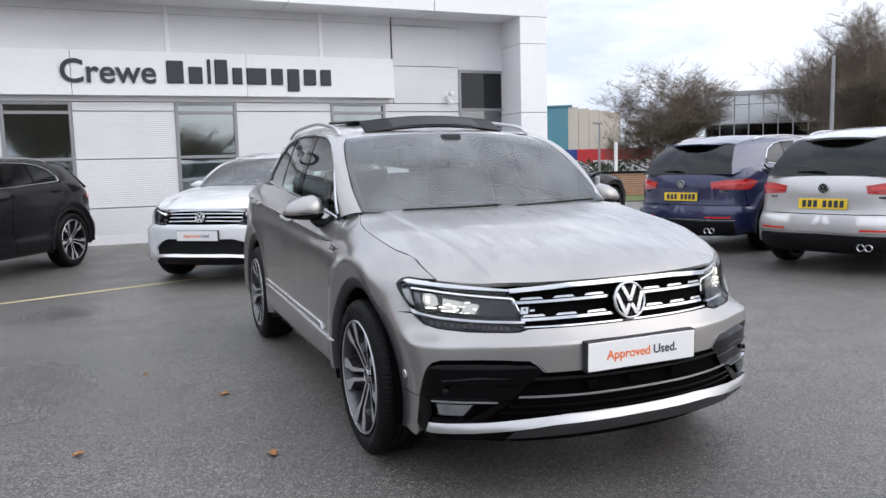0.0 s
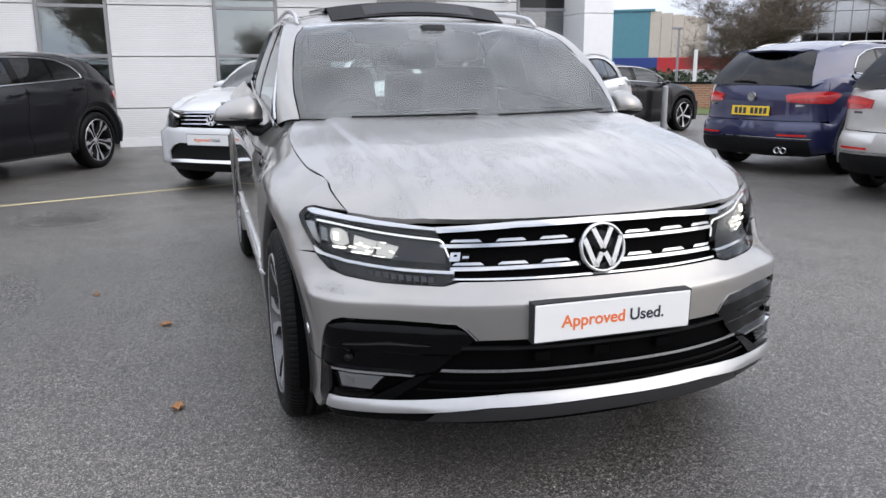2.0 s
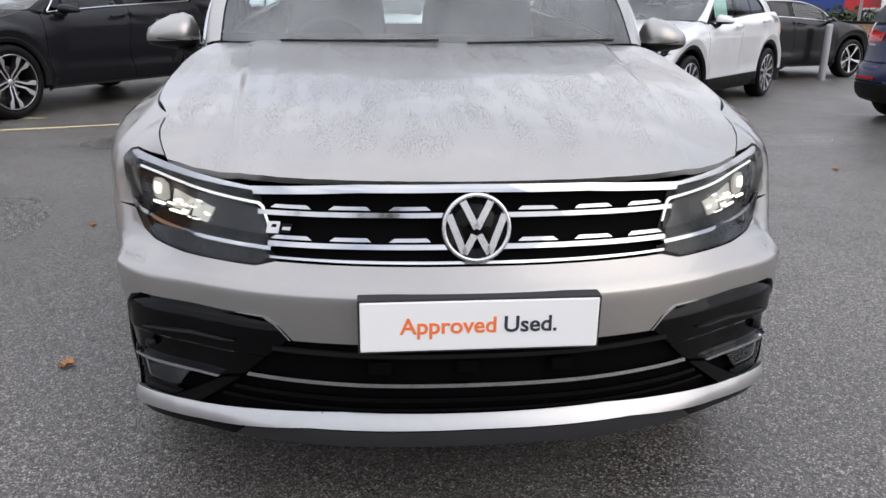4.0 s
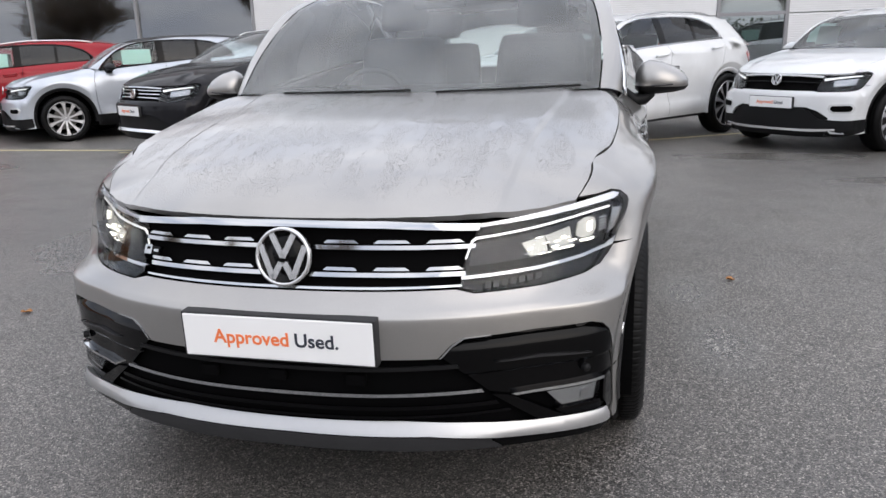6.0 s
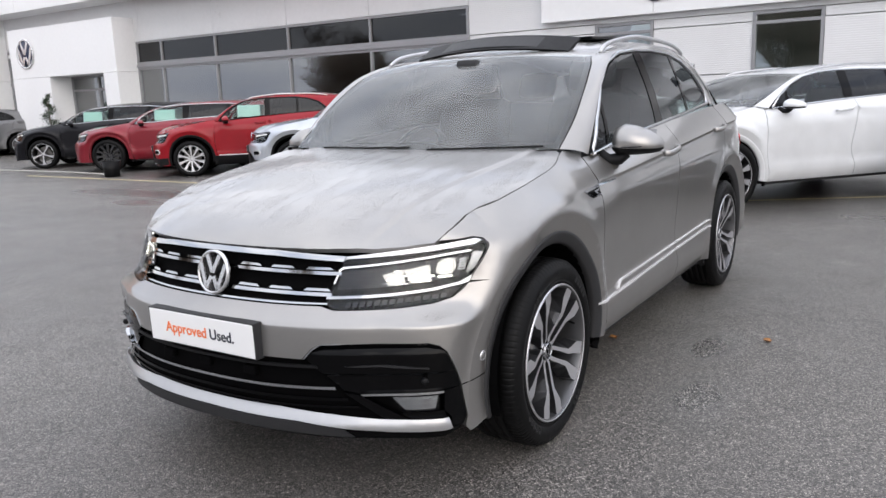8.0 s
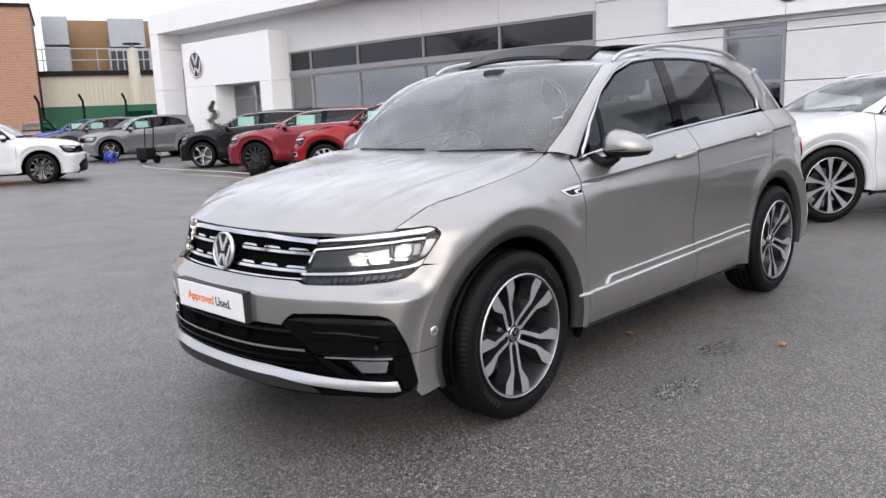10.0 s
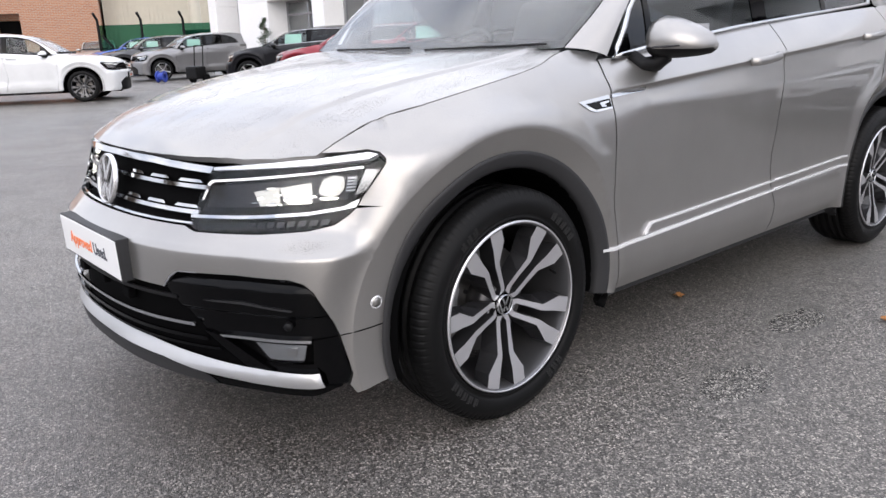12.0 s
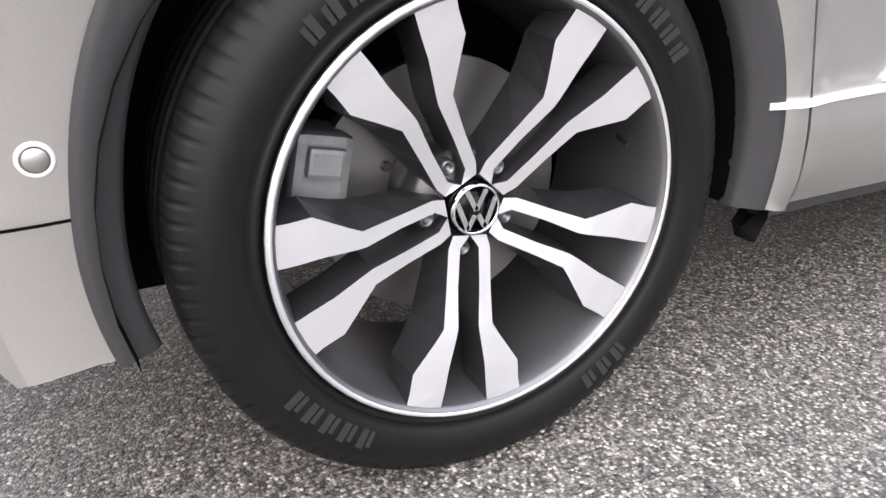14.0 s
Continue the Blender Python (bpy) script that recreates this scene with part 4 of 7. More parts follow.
DLO = [(0.565, 1.035), (0.66, 1.18), (0.82, 1.325), (1.01, 1.425), (1.22, 1.478), (1.48, 1.500), (1.80, 1.507), (2.10, 1.498), (2.33, 1.463), (2.53, 1.385), (2.655, 1.262), (2.655, 1.198), (2.40, 1.180), (1.89, 1.149), (1.33, 1.111), (0.75, 1.058)]
roof_c = pchip([0.95, 1.02, 1.2, 1.5, 1.9, 2.4, 2.8, 3.15], [1.462, 1.488, 1.533, 1.578, 1.604, 1.600, 1.565, 1.500])
roof_w = pchip([0.9, 1.08, 1.3, 1.8, 2.4, 3.15], [0.625, 0.60, 0.585, 0.575, 0.56, 0.535])


def roof_surf(x, y):
    return Vector((x, y, roof_c(y) - 0.05 * min(1.3, abs(x) / roof_w(y)) ** 2.4))


PILLAR_HI = [Vector((0.722, 0.42, 1.070)), Vector((0.724, 0.55, 1.165)), Vector((0.700, 0.74, 1.305)), Vector((0.660, 0.92, 1.412)), Vector((0.605, 1.08, 1.468)), Vector((0.588, 1.3, 1.500)), Vector((0.578, 1.8, 1.555)), Vector((0.565, 2.3, 1.553)), Vector((0.55, 2.7, 1.524)), Vector((0.535, 3.12, 1.455))]


def spoke_bm(r0, r1, side, face_x, depth, wide=1.0):
    """One of a pair of spokes, pointing down, for side -1 or 1: bright face, dark flanks."""
    bm = bmesh.new()
    rows = [(0.036, 0.0115, 0.0112, -0.040, 0.001), (0.052, 0.0205, 0.0078, -0.037, 0.003), (0.10, 0.0225, 0.0078, -0.027, 0.010), (0.150, 0.0238, 0.0098, -0.015, 0.020), (0.164, 0.0300, 0.0135, -0.012, 0.016), (0.203, 0.0490, 0.0240, -0.006, 0.006), (0.230, 0.0525, 0.0240, -0.003, 0.004), (0.264, 0.0575, 0.0236, 0.0, 0.004)]
    k = r1 / 0.262
    secs = []
    for r, c, w, dx, ex in rows:
        w *= wide
        row = [(face_x + dx, c - w), (face_x + dx, c + w), (face_x + dx - depth, c + w + ex), (face_x + dx - depth, c - w - 0.004)]
        # the outer end follows the round of the rim
        secs.append([(x, side * y, -math.sqrt((r * k) ** 2 - y * y) if r > 0.26 else -r * k) for x, y in row])
    vs = [[bm.verts.new(p) for p in s] for s in secs]
    for a, b in zip(vs[:-1], vs[1:]):
        for i in range(4):
            f = bm.faces.new((a[i], a[(i + 1) % 4], b[(i + 1) % 4], b[i]))
            f.material_index = 0 if i == 0 else 1
    for s in (vs[0], vs[-1]):
        f = bm.faces.new(s)
        f.material_index = 1
    bmesh.ops.recalc_face_normals(bm, faces=bm.faces[:])
    return bm


def tyre_bm(R, wid, rim, outer, fine):
    x1, x0 = outer, outer - wid
    prof = [(rim - 0.004, x1 - 0.028), (rim + 0.005, x1 - 0.014), (rim + 0.010, x1 - 0.009), (rim + 0.013, x1 - 0.010), (rim + 0.016, x1 - 0.013), (rim + 0.022, x1 - 0.008), (rim + 0.026, x1 - 0.0045), (rim + (R - rim) * 0.5, x1), (R - 0.030, x1 - 0.006), (R - 0.022, x1 - 0.012), (R - 0.013, x1 - 0.016), (R - 0.004, x1 - 0.028), (R - 0.001, x1 - 0.05)]
    if fine:
        for g in (0.30, 0.43, 0.57, 0.70):
            c = x1 - wid * g
            prof += [(R, c + 0.007), (R - 0.009, c + 0.005), (R - 0.009, c - 0.005), (R, c - 0.007)]
    prof += [(R - 0.001, x0 + 0.05), (R - 0.014, x0 + 0.014), (R - 0.05, x0), (rim, x0 + 0.02)]
    seg = 720 if fine else 36
    bm = lathe(prof, seg, "x")
    if fine:
        for v in bm.verts:
            a = math.degrees(math.atan2(v.co.z, v.co.y)) % 360 * 2
            r = math.hypot(v.co.y, v.co.z)
            if R - 0.016 < r < R + 0.001 and v.co.x > x1 - 0.052 and int(round(a)) % 7 == 0:
                k = (r - 0.004) / r
                v.co.y, v.co.z, v.co.x = v.co.y * k, v.co.z * k, v.co.x - 0.0015
    return bm


TYRES = {}


def make_wheel(parent, kind, R=0.357, rim=0.262, wid=0.25, outer=0.905, side=1, face=None, dark=None, fine=False, turn=0.0, spokes=5):
    """A wheel about its own axis x, its outside towards +x."""
    wheel = new("wheel", None)
    wheel.parent = parent
    face, dark = face or M_ALU, dark or M_ALUDK
    key = (R, wid, rim, outer, fine)
    if key not in TYRES:
        TYRES[key] = finish(tyre_bm(*key), "tyre", M_TYRE, True)
    tyre = new("tyre", TYRES[key])
    tyre.parent = wheel
    tyre["label"] = "black rubber tyre with a grooved tread"
    rm = part("rim", lathe([(rim - 0.003, outer - 0.030), (rim + 0.003, outer - 0.010), (rim, outer - 0.004), (rim - 0.006, outer - 0.005), (rim - 0.010, outer - 0.012), (rim - 0.016, outer - 0.05), (rim - 0.022, outer - 0.14), (rim - 0.024, outer - 0.22)], 72 if fine else 32, "x"), M_ALUMID if fine else dark, wheel, "", True)
    part("rim_lip", lathe([(rim - 0.0060, outer - 0.009), (rim - 0.0045, outer - 0.0045), (rim - 0.001, outer - 0.0025), (rim + 0.0025, outer - 0.008)], 72 if fine else 32, "x"), face, wheel, "machined bright rim edge", True)
    part("brake_disc", lathe([(0.06, outer - 0.135), (0.165, outer - 0.135), (0.165, outer - 0.155), (0.06, outer - 0.155)], 40 if fine else 16, "x"), M_DISC, wheel)
    part("hub", lathe([(0.0, outer - 0.066), (0.034, outer - 0.066), (0.062, outer - 0.072), (0.075, outer - 0.092), (0.075, outer - 0.14), (0.0, outer - 0.14)], 32 if fine else 16, "x"), dark, wheel, "", True)
    part("centre_cap", lathe([(0.0, outer - 0.048), (0.027, outer - 0.049), (0.034, outer - 0.053), (0.034, outer - 0.07)], 32 if fine else 12, "x"), M_GLOSSBLK if fine else face, wheel, "", True)
    if fine:
        emblem(wheel, None, 0.0315, pose(outer - 0.0495, 0, 0, 0, 0, 90), "cap_badge")
    fx0 = outer - 0.010
    if kind == "pairs":
        pair = {s: finish(spoke_bm(0.05, rim - 0.004, s, fx0, 0.055), "spoke", [face, dark]) for s in (-1, 1)}
        for k in range(spokes):
            for s in (-1, 1):
                sp = new("spoke", pair[s])
                sp.parent = wheel
                sp.matrix_basis = Matrix.Rotation(2 * math.pi * k / spokes + turn, 4, "X")
            if fine:
                a = 2 * math.pi * k / spokes + turn
                b = part("wheel_bolt", lathe([(0.0, outer - 0.068), (0.0055, outer - 0.068), (0.006, outer - 0.061), (0.0085, outer - 0.061), (0.0105, outer - 0.066), (0.011, outer - 0.09)], 12, "x", center=(0, 0, -0.0562)), M_ALUMID, wheel, "", True)
                b.matrix_basis = Matrix.Rotation(a, 4, "X")
    else:
        n = spokes
        bm = bmesh.new()
        secs = []
        for r, c, w in ((0.035, 0.0, 0.016), (0.12, 0.0, 0.012), (0.19, 0.006, 0.020), (rim - 0.004, 0.012, 0.034)):
            dx = -0.02 * (1 - r / rim)
            secs.append([bm.verts.new(p) for p in ((fx0 + dx, c - w, -r), (fx0 + dx, c + w, -r), (fx0 + dx - 0.05, c + w * 1.3, -r), (fx0 + dx - 0.05, c - w * 1.3, -r))])
        for a, b in zip(secs[:-1], secs[1:]):
            for i in range(4):
                f = bm.faces.new((a[i], a[(i + 1) % 4], b[(i + 1) % 4], b[i]))
                f.material_index = 0 if i == 0 else 1
        bm.faces.new(secs[0])
        bm.faces.new(secs[-1])
        bmesh.ops.recalc_face_normals(bm, faces=bm.faces[:])
        me = finish(bm, "spoke", [face, dark])
        for k in range(n):
            sp = new("spoke", me)
            sp.parent = wheel
            sp.matrix_basis = Matrix.Rotation(2 * math.pi * k / n + turn, 4, "X")
    if fine:
        # moulded marks on the sidewall, and the brake caliper
        bm = bmesh.new()
        for a0, n in ((214, 5), (34, 5), (120, 3), (300, 3)):
            for i in range(n):
                a = radians(a0 + i * 5.2)
                for da, dr, ww in ((0.0, 0.0, 0.9), (2.0, 0.004, 0.6)):
                    a2 = a + radians(da)
                    q = []
                    for r, t in ((rim + 0.028, -ww), (rim + 0.028, ww), (rim + 0.052 - dr, ww), (rim + 0.052 - dr, -ww)):
                        xx = outer - 0.001 if r > rim + 0.04 else outer - 0.0035
                        q.append(bm.verts.new((xx + 0.0018, r * math.cos(a2 + radians(t)), r * math.sin(a2 + radians(t)))))
                    bm.faces.new(q)
        bmesh.ops.recalc_face_normals(bm, faces=bm.faces[:])
        ext = bmesh.ops.extrude_face_region(bm, geom=bm.faces[:])
        bmesh.ops.translate(bm, verts=[e for e in ext["geom"] if isinstance(e, bmesh.types.BMVert)], vec=(-0.004, 0, 0))
        part("sidewall_mark", bm, M_TYRELET, wheel, "raised bars moulded in the sidewall")["kind"] = "stuff"
        cal = box_bm(outer - 0.19, -0.035, -0.062, outer - 0.10, 0.035, 0.062, 0.012)
        for sg in (-1, 1):
            box_bm(outer - 0.105, -0.022, sg * 0.03 - 0.018, outer - 0.088, 0.022, sg * 0.03 + 0.018, 0.006, cal)
        part("brake_caliper", cal, M_CALIPER, wheel, "grey cast brake caliper").matrix_basis = Matrix.Rotation(radians(-12), 4, "X") @ Matrix.Translation((0, -0.172, 0))
        for k in range(10):
            a = radians(36 * k + 9)
            part("disc_bell_bolt", lathe([(0.0, outer - 0.128), (0.006, outer - 0.128), (0.007, outer - 0.136)], 8, "x", center=(0, 0.085 * math.cos(a), 0.085 * math.sin(a))), M_ALUDK, wheel)
        part("valve", tube([(outer - 0.05, 0.205, 0.06), (outer - 0.022, 0.198, 0.057)], 0.004, 8), M_TRIM, wheel)
    return wheel


def make_car(name, label, paint, detail=1, sx=1.0, fo=1.0, wb=RWY, ro=1.0, zl=1.0, zg=1.0, gy=0.0, R=0.357, wheel_kind="pairs", wheel_face=None, wheel_dark=None, spokes=5, turn=0.0, roof=None, grille="bars", front_plate=True, rear="suv", privacy=True, rails=True, lower=None, blade=None, lamp_on=False, plate_words=True, rear_plate=False, mirror_mat=None, group="", card=False, arch=None, lowtrim=None, clad=False):
    """A car about the ground under the middle of its front axle, its nose to -y. The canonical skin is stretched to the model's own sizes."""
    car = new(name, None)
    tagged(car, label, "car", group)
    D = detail >= 2
    st = 0.03 if D else 0.075
    HZ = R

    def warp(p):
        y = p.y * fo if p.y < -0.45 else p.y if p.y < 0.45 else 0.45 + (p.y - 0.45) * (wb - 0.9) / (RWY - 0.9) if p.y < RWY - 0.45 else p.y - RWY + wb if p.y < RWY + 0.45 else wb + 0.45 + (p.y - RWY - 0.45) * ro
        if p.y < -0.45:
            y = -0.45 + (p.y + 0.45) * fo
        z = p.z
        b = 1.02
        k = R / HUB_Z
        z = z * k if z < 0.2 else z + (R - HUB_Z) if z < 0.75 else z
        if p.z >= 0.75:
            z = 0.75 + (R - HUB_Z) + (p.z - 0.75) * zl if p.z < b else 0.75 + (R - HUB_Z) + (b - 0.75) * zl + (p.z - b) * zg
        if p.z > b and gy:
            y += gy * (p.z - b) * sstep(1.4, 2.6, p.y)
        return Vector((p.x * sx, y, z))

    def B(u, z):
        return warp(body(u, z))

    def SK(nm, poly, mt, off=0.0, thick=0.012, lb="", step=None, par=None, surf=B, outward=None, extra=()):
        return skin(nm, poly, surf, mt, par or car, step or st, off, thick, lb, outward, extra)

    lower = lower or M_TRIM
    arch = arch or M_ARCH
    flare = ARCH_PTS if D else ARCH_PTS[::2]
    # the front arch stands steeper towards its front foot
    foot = lambda d: 0.022 * sstep(50, 6, d)
    # --- front bumper skin
    seam = sy([(-0.458, 0.713), (-0.38, 0.722), (-0.285, 0.727)])
    archf = [(uy(-r * math.cos(a), HUB_Z + r * math.sin(a)), HUB_Z + r * math.sin(a)) for a, r in [(radians(d), 0.446 - foot(d)) for d in (52, 40, 28, 16, 4, -6, -12, -16)]]
    low_edge = fx([(0.822, 0.228), (0.814, 0.255), (0.822, 0.285), (0.812, 0.399), (0.803, 0.437), (0.774, 0.526), (0.760, 0.547), (0.737, 0.558), (0.62, 0.560), (0.455, 0.556), (0.425, 0.538), (0.395, 0.505)])
    if not D:
        low_edge = fx([(0.80, 0.235), (0.62, 0.24), (0.585, 0.30), (0.60, 0.40), (0.50, 0.47), (0.395, 0.505)])
    half = [(0, 0.664)] + fx([(0.25, 0.664), (0.43, 0.664), (0.475, 0.653), (0.642, 0.655), (0.730, 0.661), (0.768, 0.673), (0.787, 0.695)]) + seam + archf + sy([(-0.43, 0.240)]) + low_edge + fx([(0.2, 0.505)]) + [(0, 0.505)]
    fold = [(0.02 * k, z) for k in range(54) for z in (0.590, 0.600, 0.606, 0.611, 0.617, 0.625, 0.635, 0.645)] if D else []
    SK("front_bumper", whole(half), paint, 0, 0.02, step=0.022 if D else st, extra=flare + fold + [(-p[0], p[1]) for p in flare + fold if p[0] > 0])
    if D:
        for s in (1, -1):
            q = [(0.908, 0.4005), (0.975, 0.4030), (1.040, 0.4055), (1.040, 0.4025), (0.975, 0.4), (0.908, 0.3975)]
            SK("bumper_seam", q if s == 1 else mirror(q), M_DARK, 0.0012, 0.003, step=0.03)
    # --- dark lower front with its slats, blade and lip
    lowp = [(0, 0.515)] + fx([(0.40, 0.515), (0.455, 0.562), (0.62, 0.566), (0.745, 0.562), (0.78, 0.53), (0.818, 0.40), (0.828, 0.285), (0.80, 0.235), (0.70, 0.205), (0.45, 0.195)]) + [(0, 0.192)]
    # the detailed car's backing sheet is near-black for the shade behind the openings
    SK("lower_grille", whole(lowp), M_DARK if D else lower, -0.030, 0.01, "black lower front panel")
    bl = [(0, 0.334)] + fx([(0.3, 0.335), (0.48, 0.325), (0.62, 0.313), (0.773, 0.309), (0.777, 0.272), (0.64, 0.275), (0.53, 0.285), (0.365, 0.301)]) + [(0, 0.304)]
    if blade is not None or D:
        SK("bumper_blade", whole(bl), blade or M_BLADE, 0.0, 0.02, "satin silver blade across the lower bumper", 0.02 if D else None, surf=lambda u, z: warp(body(u, z, -0.014 + 0.026 * max(0.0, (z - 0.284) / 0.05) ** 1.4)))
    if D:
        # side intakes: sculpted frames, fins, strips, fog lamps
        for s in (1, -1):
            mi = (lambda p: p) if s == 1 else mirror
            def carved(u, z):
                # the panel leans back to its top edge and steps in below a crease
                return warp(body(u, z, 0.003 + 0.020 * sstep(0.518, 0.556, z) + 0.010 * sstep(0.462, 0.452, z)))
            fine = [(s * ux(0.44 + 0.0125 * a, z), z) for a in range(30) for z in (0.550, 0.542, 0.534, 0.526, 0.518, 0.464, 0.4605, 0.457, 0.453, 0.449)]
            SK("intake_panel", mi(fx([(0.408, 0.504), (0.428, 0.535), (0.457, 0.553), (0.62, 0.557), (0.736, 0.555), (0.758, 0.544), (0.772, 0.524), (0.801, 0.437), (0.810, 0.399), (0.70, 0.397), (0.570, 0.391), (0.519, 0.402), (0.471, 0.447)])), M_GLOSSBLK, 0.0, 0.025, "gloss black side intake panel", 0.02, surf=carved, extra=fine)
            SK("intake_post", mi(fx([(0.768, 0.397), (0.810, 0.397), (0.820, 0.285), (0.811, 0.262), (0.782, 0.262), (0.782, 0.304), (0.766, 0.335)])), M_GLOSSBLK, -0.003, 0.03)
            SK("intake_arm", mi(fx([(0.519, 0.400), (0.568, 0.389), (0.635, 0.345), (0.692, 0.307), (0.628, 0.312)])), M_GLOSSBLK, -0.003, 0.03)
            SK("fog_sill", mi(fx([(0.668, 0.328), (0.768, 0.330), (0.776, 0.304), (0.69, 0.306)])), M_GLOSSBLK, -0.012, 0.02)
            SK("intake_fin", mi(fx([(0.525, 0.487), (0.63, 0.492), (0.737, 0.478), (0.737, 0.4745), (0.63, 0.485), (0.56, 0.485)])), M_BOWL, 0.004, 0.012, "thin glossy fin", 0.02)
            SK("intake_edge", mi(fx([(0.398, 0.505), (0.428, 0.5395), (0.456, 0.5565), (0.52, 0.559), (0.52, 0.5565), (0.458, 0.5535), (0.431, 0.5355), (0.403, 0.505)])), M_CHROME, 0.002, 0.004, "thin bright edge", 0.02)
            SK("fog_lamp_strip", mi(fx([(0.566, 0.396), (0.66, 0.398), (0.765, 0.400), (0.765, 0.3925), (0.66, 0.390), (0.575, 0.390)])), M_CHROME, 0.002, 0.014, "bright chrome strip over the fog lamp")
            fog = SK("fog_lamp", mi(fx([(0.650, 0.380), (0.755, 0.382), (0.748, 0.340), (0.681, 0.338)])), M_LAMPCLR, -0.012, 0.01, "clear rectangular fog lamp")
            SK("fog_lens", mi(fx([(0.722, 0.373), (0.738, 0.374), (0.735, 0.352), (0.720, 0.351)])), M_REFL, -0.008, 0.004, "", None, fog)
            SK("fog_cover", mi(fx([(0.645, 0.383), (0.760, 0.385), (0.752, 0.335), (0.677, 0.333)])), G_LAMP, -0.004, 0.0, "", None, fog)
            p0, p1 = B(s * ux(0.728, 0.435), 0.435), None
            sn = part("parking_sensor", lathe([(0, -0.006), (0.009, -0.006), (0.011, -0.002), (0.011, 0.01)], 16, "y"), M_TRIM, car, "", True)
            sn.matrix_basis = Matrix.Translation(p0) @ Matrix.Rotation(radians(48 * s), 4, "Z")
            sn2 = part("parking_sensor", lathe([(0, -0.0015), (0.011, -0.0015), (0.0125, 0.0005), (0.0125, 0.006)], 20, "y"), paint, car, "body-coloured round parking sensor", True)
            ring = part("sensor_ring", lathe([(0.0135, -0.0005), (0.016, -0.0018), (0.018, 0.001), (0.018, 0.006)], 20, "y"), M_SATIN, sn2, "", True)
            nrm = (B(s * 1.012, 0.467) - B(s * 1.008, 0.467)).cross(B(s * 1.010, 0.470) - B(s * 1.010, 0.464)).normalized()
            if nrm.x * s < 0:
                nrm = -nrm
            sn2.matrix_basis = Matrix.Translation(B(s * 1.010, 0.467) + nrm * 0.001) @ nrm.to_track_quat("-Y", "Z").to_matrix().to_4x4()
            SK("lip_end", mi(fx([(0.50, 0.276), (0.53, 0.274), (0.64, 0.270), (0.777, 0.271), (0.80, 0.262), (0.755, 0.245), (0.60, 0.247), (0.52, 0.252)])), M_GLOSSBLK, 0.002, 0.02)
        for z0, hh, w, mt, o, nm, lb in ((0.478, 0.010, 0.44, M_TRIM, 0.0, "grille_slat", ""), (0.412, 0.009, 0.495, M_CHROME, 0.006, "chrome_slat", "thin chrome strip across the lower grille"), (0.376, 0.010, 0.53, M_GLOSSBLK, 0.004, "grille_slat", ""), (0.350, 0.007, 0.56, M_GLOSSBLK, 0.0, "grille_slat", "")):
            q = [(0, z0 + hh / 2)] + fx([(w * 0.5, z0 + hh / 2), (w, z0 + hh / 2 + 0.004), (w * 1.01, z0 - hh / 2 + 0.004), (w * 0.5, z0 - hh / 2)]) + [(0, z0 - hh / 2)]
            SK(nm, whole(q), mt, o, 0.007, lb)
        for x in (-0.21, -0.02, 0.19):
            part("radar_block", box_bm(x - 0.025, -0.852, 0.432, x + 0.025, -0.83, 0.462, 0.005), M_DARK, car)
        SK("front_lip", whole([(0, 0.299)] + fx([(0.365, 0.296), (0.51, 0.281), (0.54, 0.252), (0.365, 0.257)]) + [(0, 0.261)]), M_ARCH, 0.006, 0.03, "black plastic lip under the blade")
    if clad:
        # black lower skirt, a silver strip under it, and fog lamps in bright frames
        SK("front_skirt", whole([(0, 0.505)] + fx([(0.30, 0.505), (0.42, 0.47), (0.52, 0.385), (0.70, 0.375)]) + sy([(-0.44, 0.385), (-0.43, 0.262)]) + fx([(0.70, 0.215), (0.40, 0.205)]) + [(0, 0.205)]), M_TRIM, 0.007, 0.02, "black plastic lower bumper", 0.05)
        SK("skirt_strip", whole([(0, 0.285)] + fx([(0.45, 0.285), (0.66, 0.295), (0.66, 0.275), (0.45, 0.262)]) + [(0, 0.262)]), M_SATIN, 0.014, 0.012, "silver strip along the skirt", 0.05)
        for s in (1, -1):
            mi = (lambda p: p) if s == 1 else mirror
            fl = SK("fog_lamp", mi(round_poly(fx([(0.60, 0.535), (0.76, 0.545), (0.785, 0.50), (0.765, 0.452), (0.62, 0.448), (0.585, 0.49)]), 0.02)), M_STRIP, 0.005, 0.012, "fog lamp in a bright frame", 0.04)
            SK("fog_lens", mi(round_poly(fx([(0.62, 0.520), (0.75, 0.528), (0.768, 0.50), (0.752, 0.466), (0.632, 0.463), (0.606, 0.49)]), 0.015)), M_DARK, 0.008, 0.006, "", 0.04, fl)
            for ya, yb in ((0.44, 2.25), (3.08, 3.22)):
                SK("side_skirt", mi(sy([(ya, 0.395), ((ya + yb) / 2, 0.40), (yb, 0.405), (yb, 0.228), ((ya + yb) / 2, 0.225), (ya, 0.228)])), M_TRIM, 0.008, 0.02, "black plastic side skirt", 0.06)
            SK("skirt_strip", mi(sy([(0.52, 0.412), (2.20, 0.422), (2.20, 0.408), (0.52, 0.400)])), M_STRIP, 0.009, 0.008, "", 0.08)
    # --- grille
    gp = [(0, 0.822)] + fx([(0.25, 0.820), (0.48, 0.808), (0.452, 0.70), (0.47, 0.676), (0.44, 0.668)]) + [(0, 0.668)]
    # near-black sheet set back as the shade behind the bars
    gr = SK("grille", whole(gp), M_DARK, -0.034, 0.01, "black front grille")
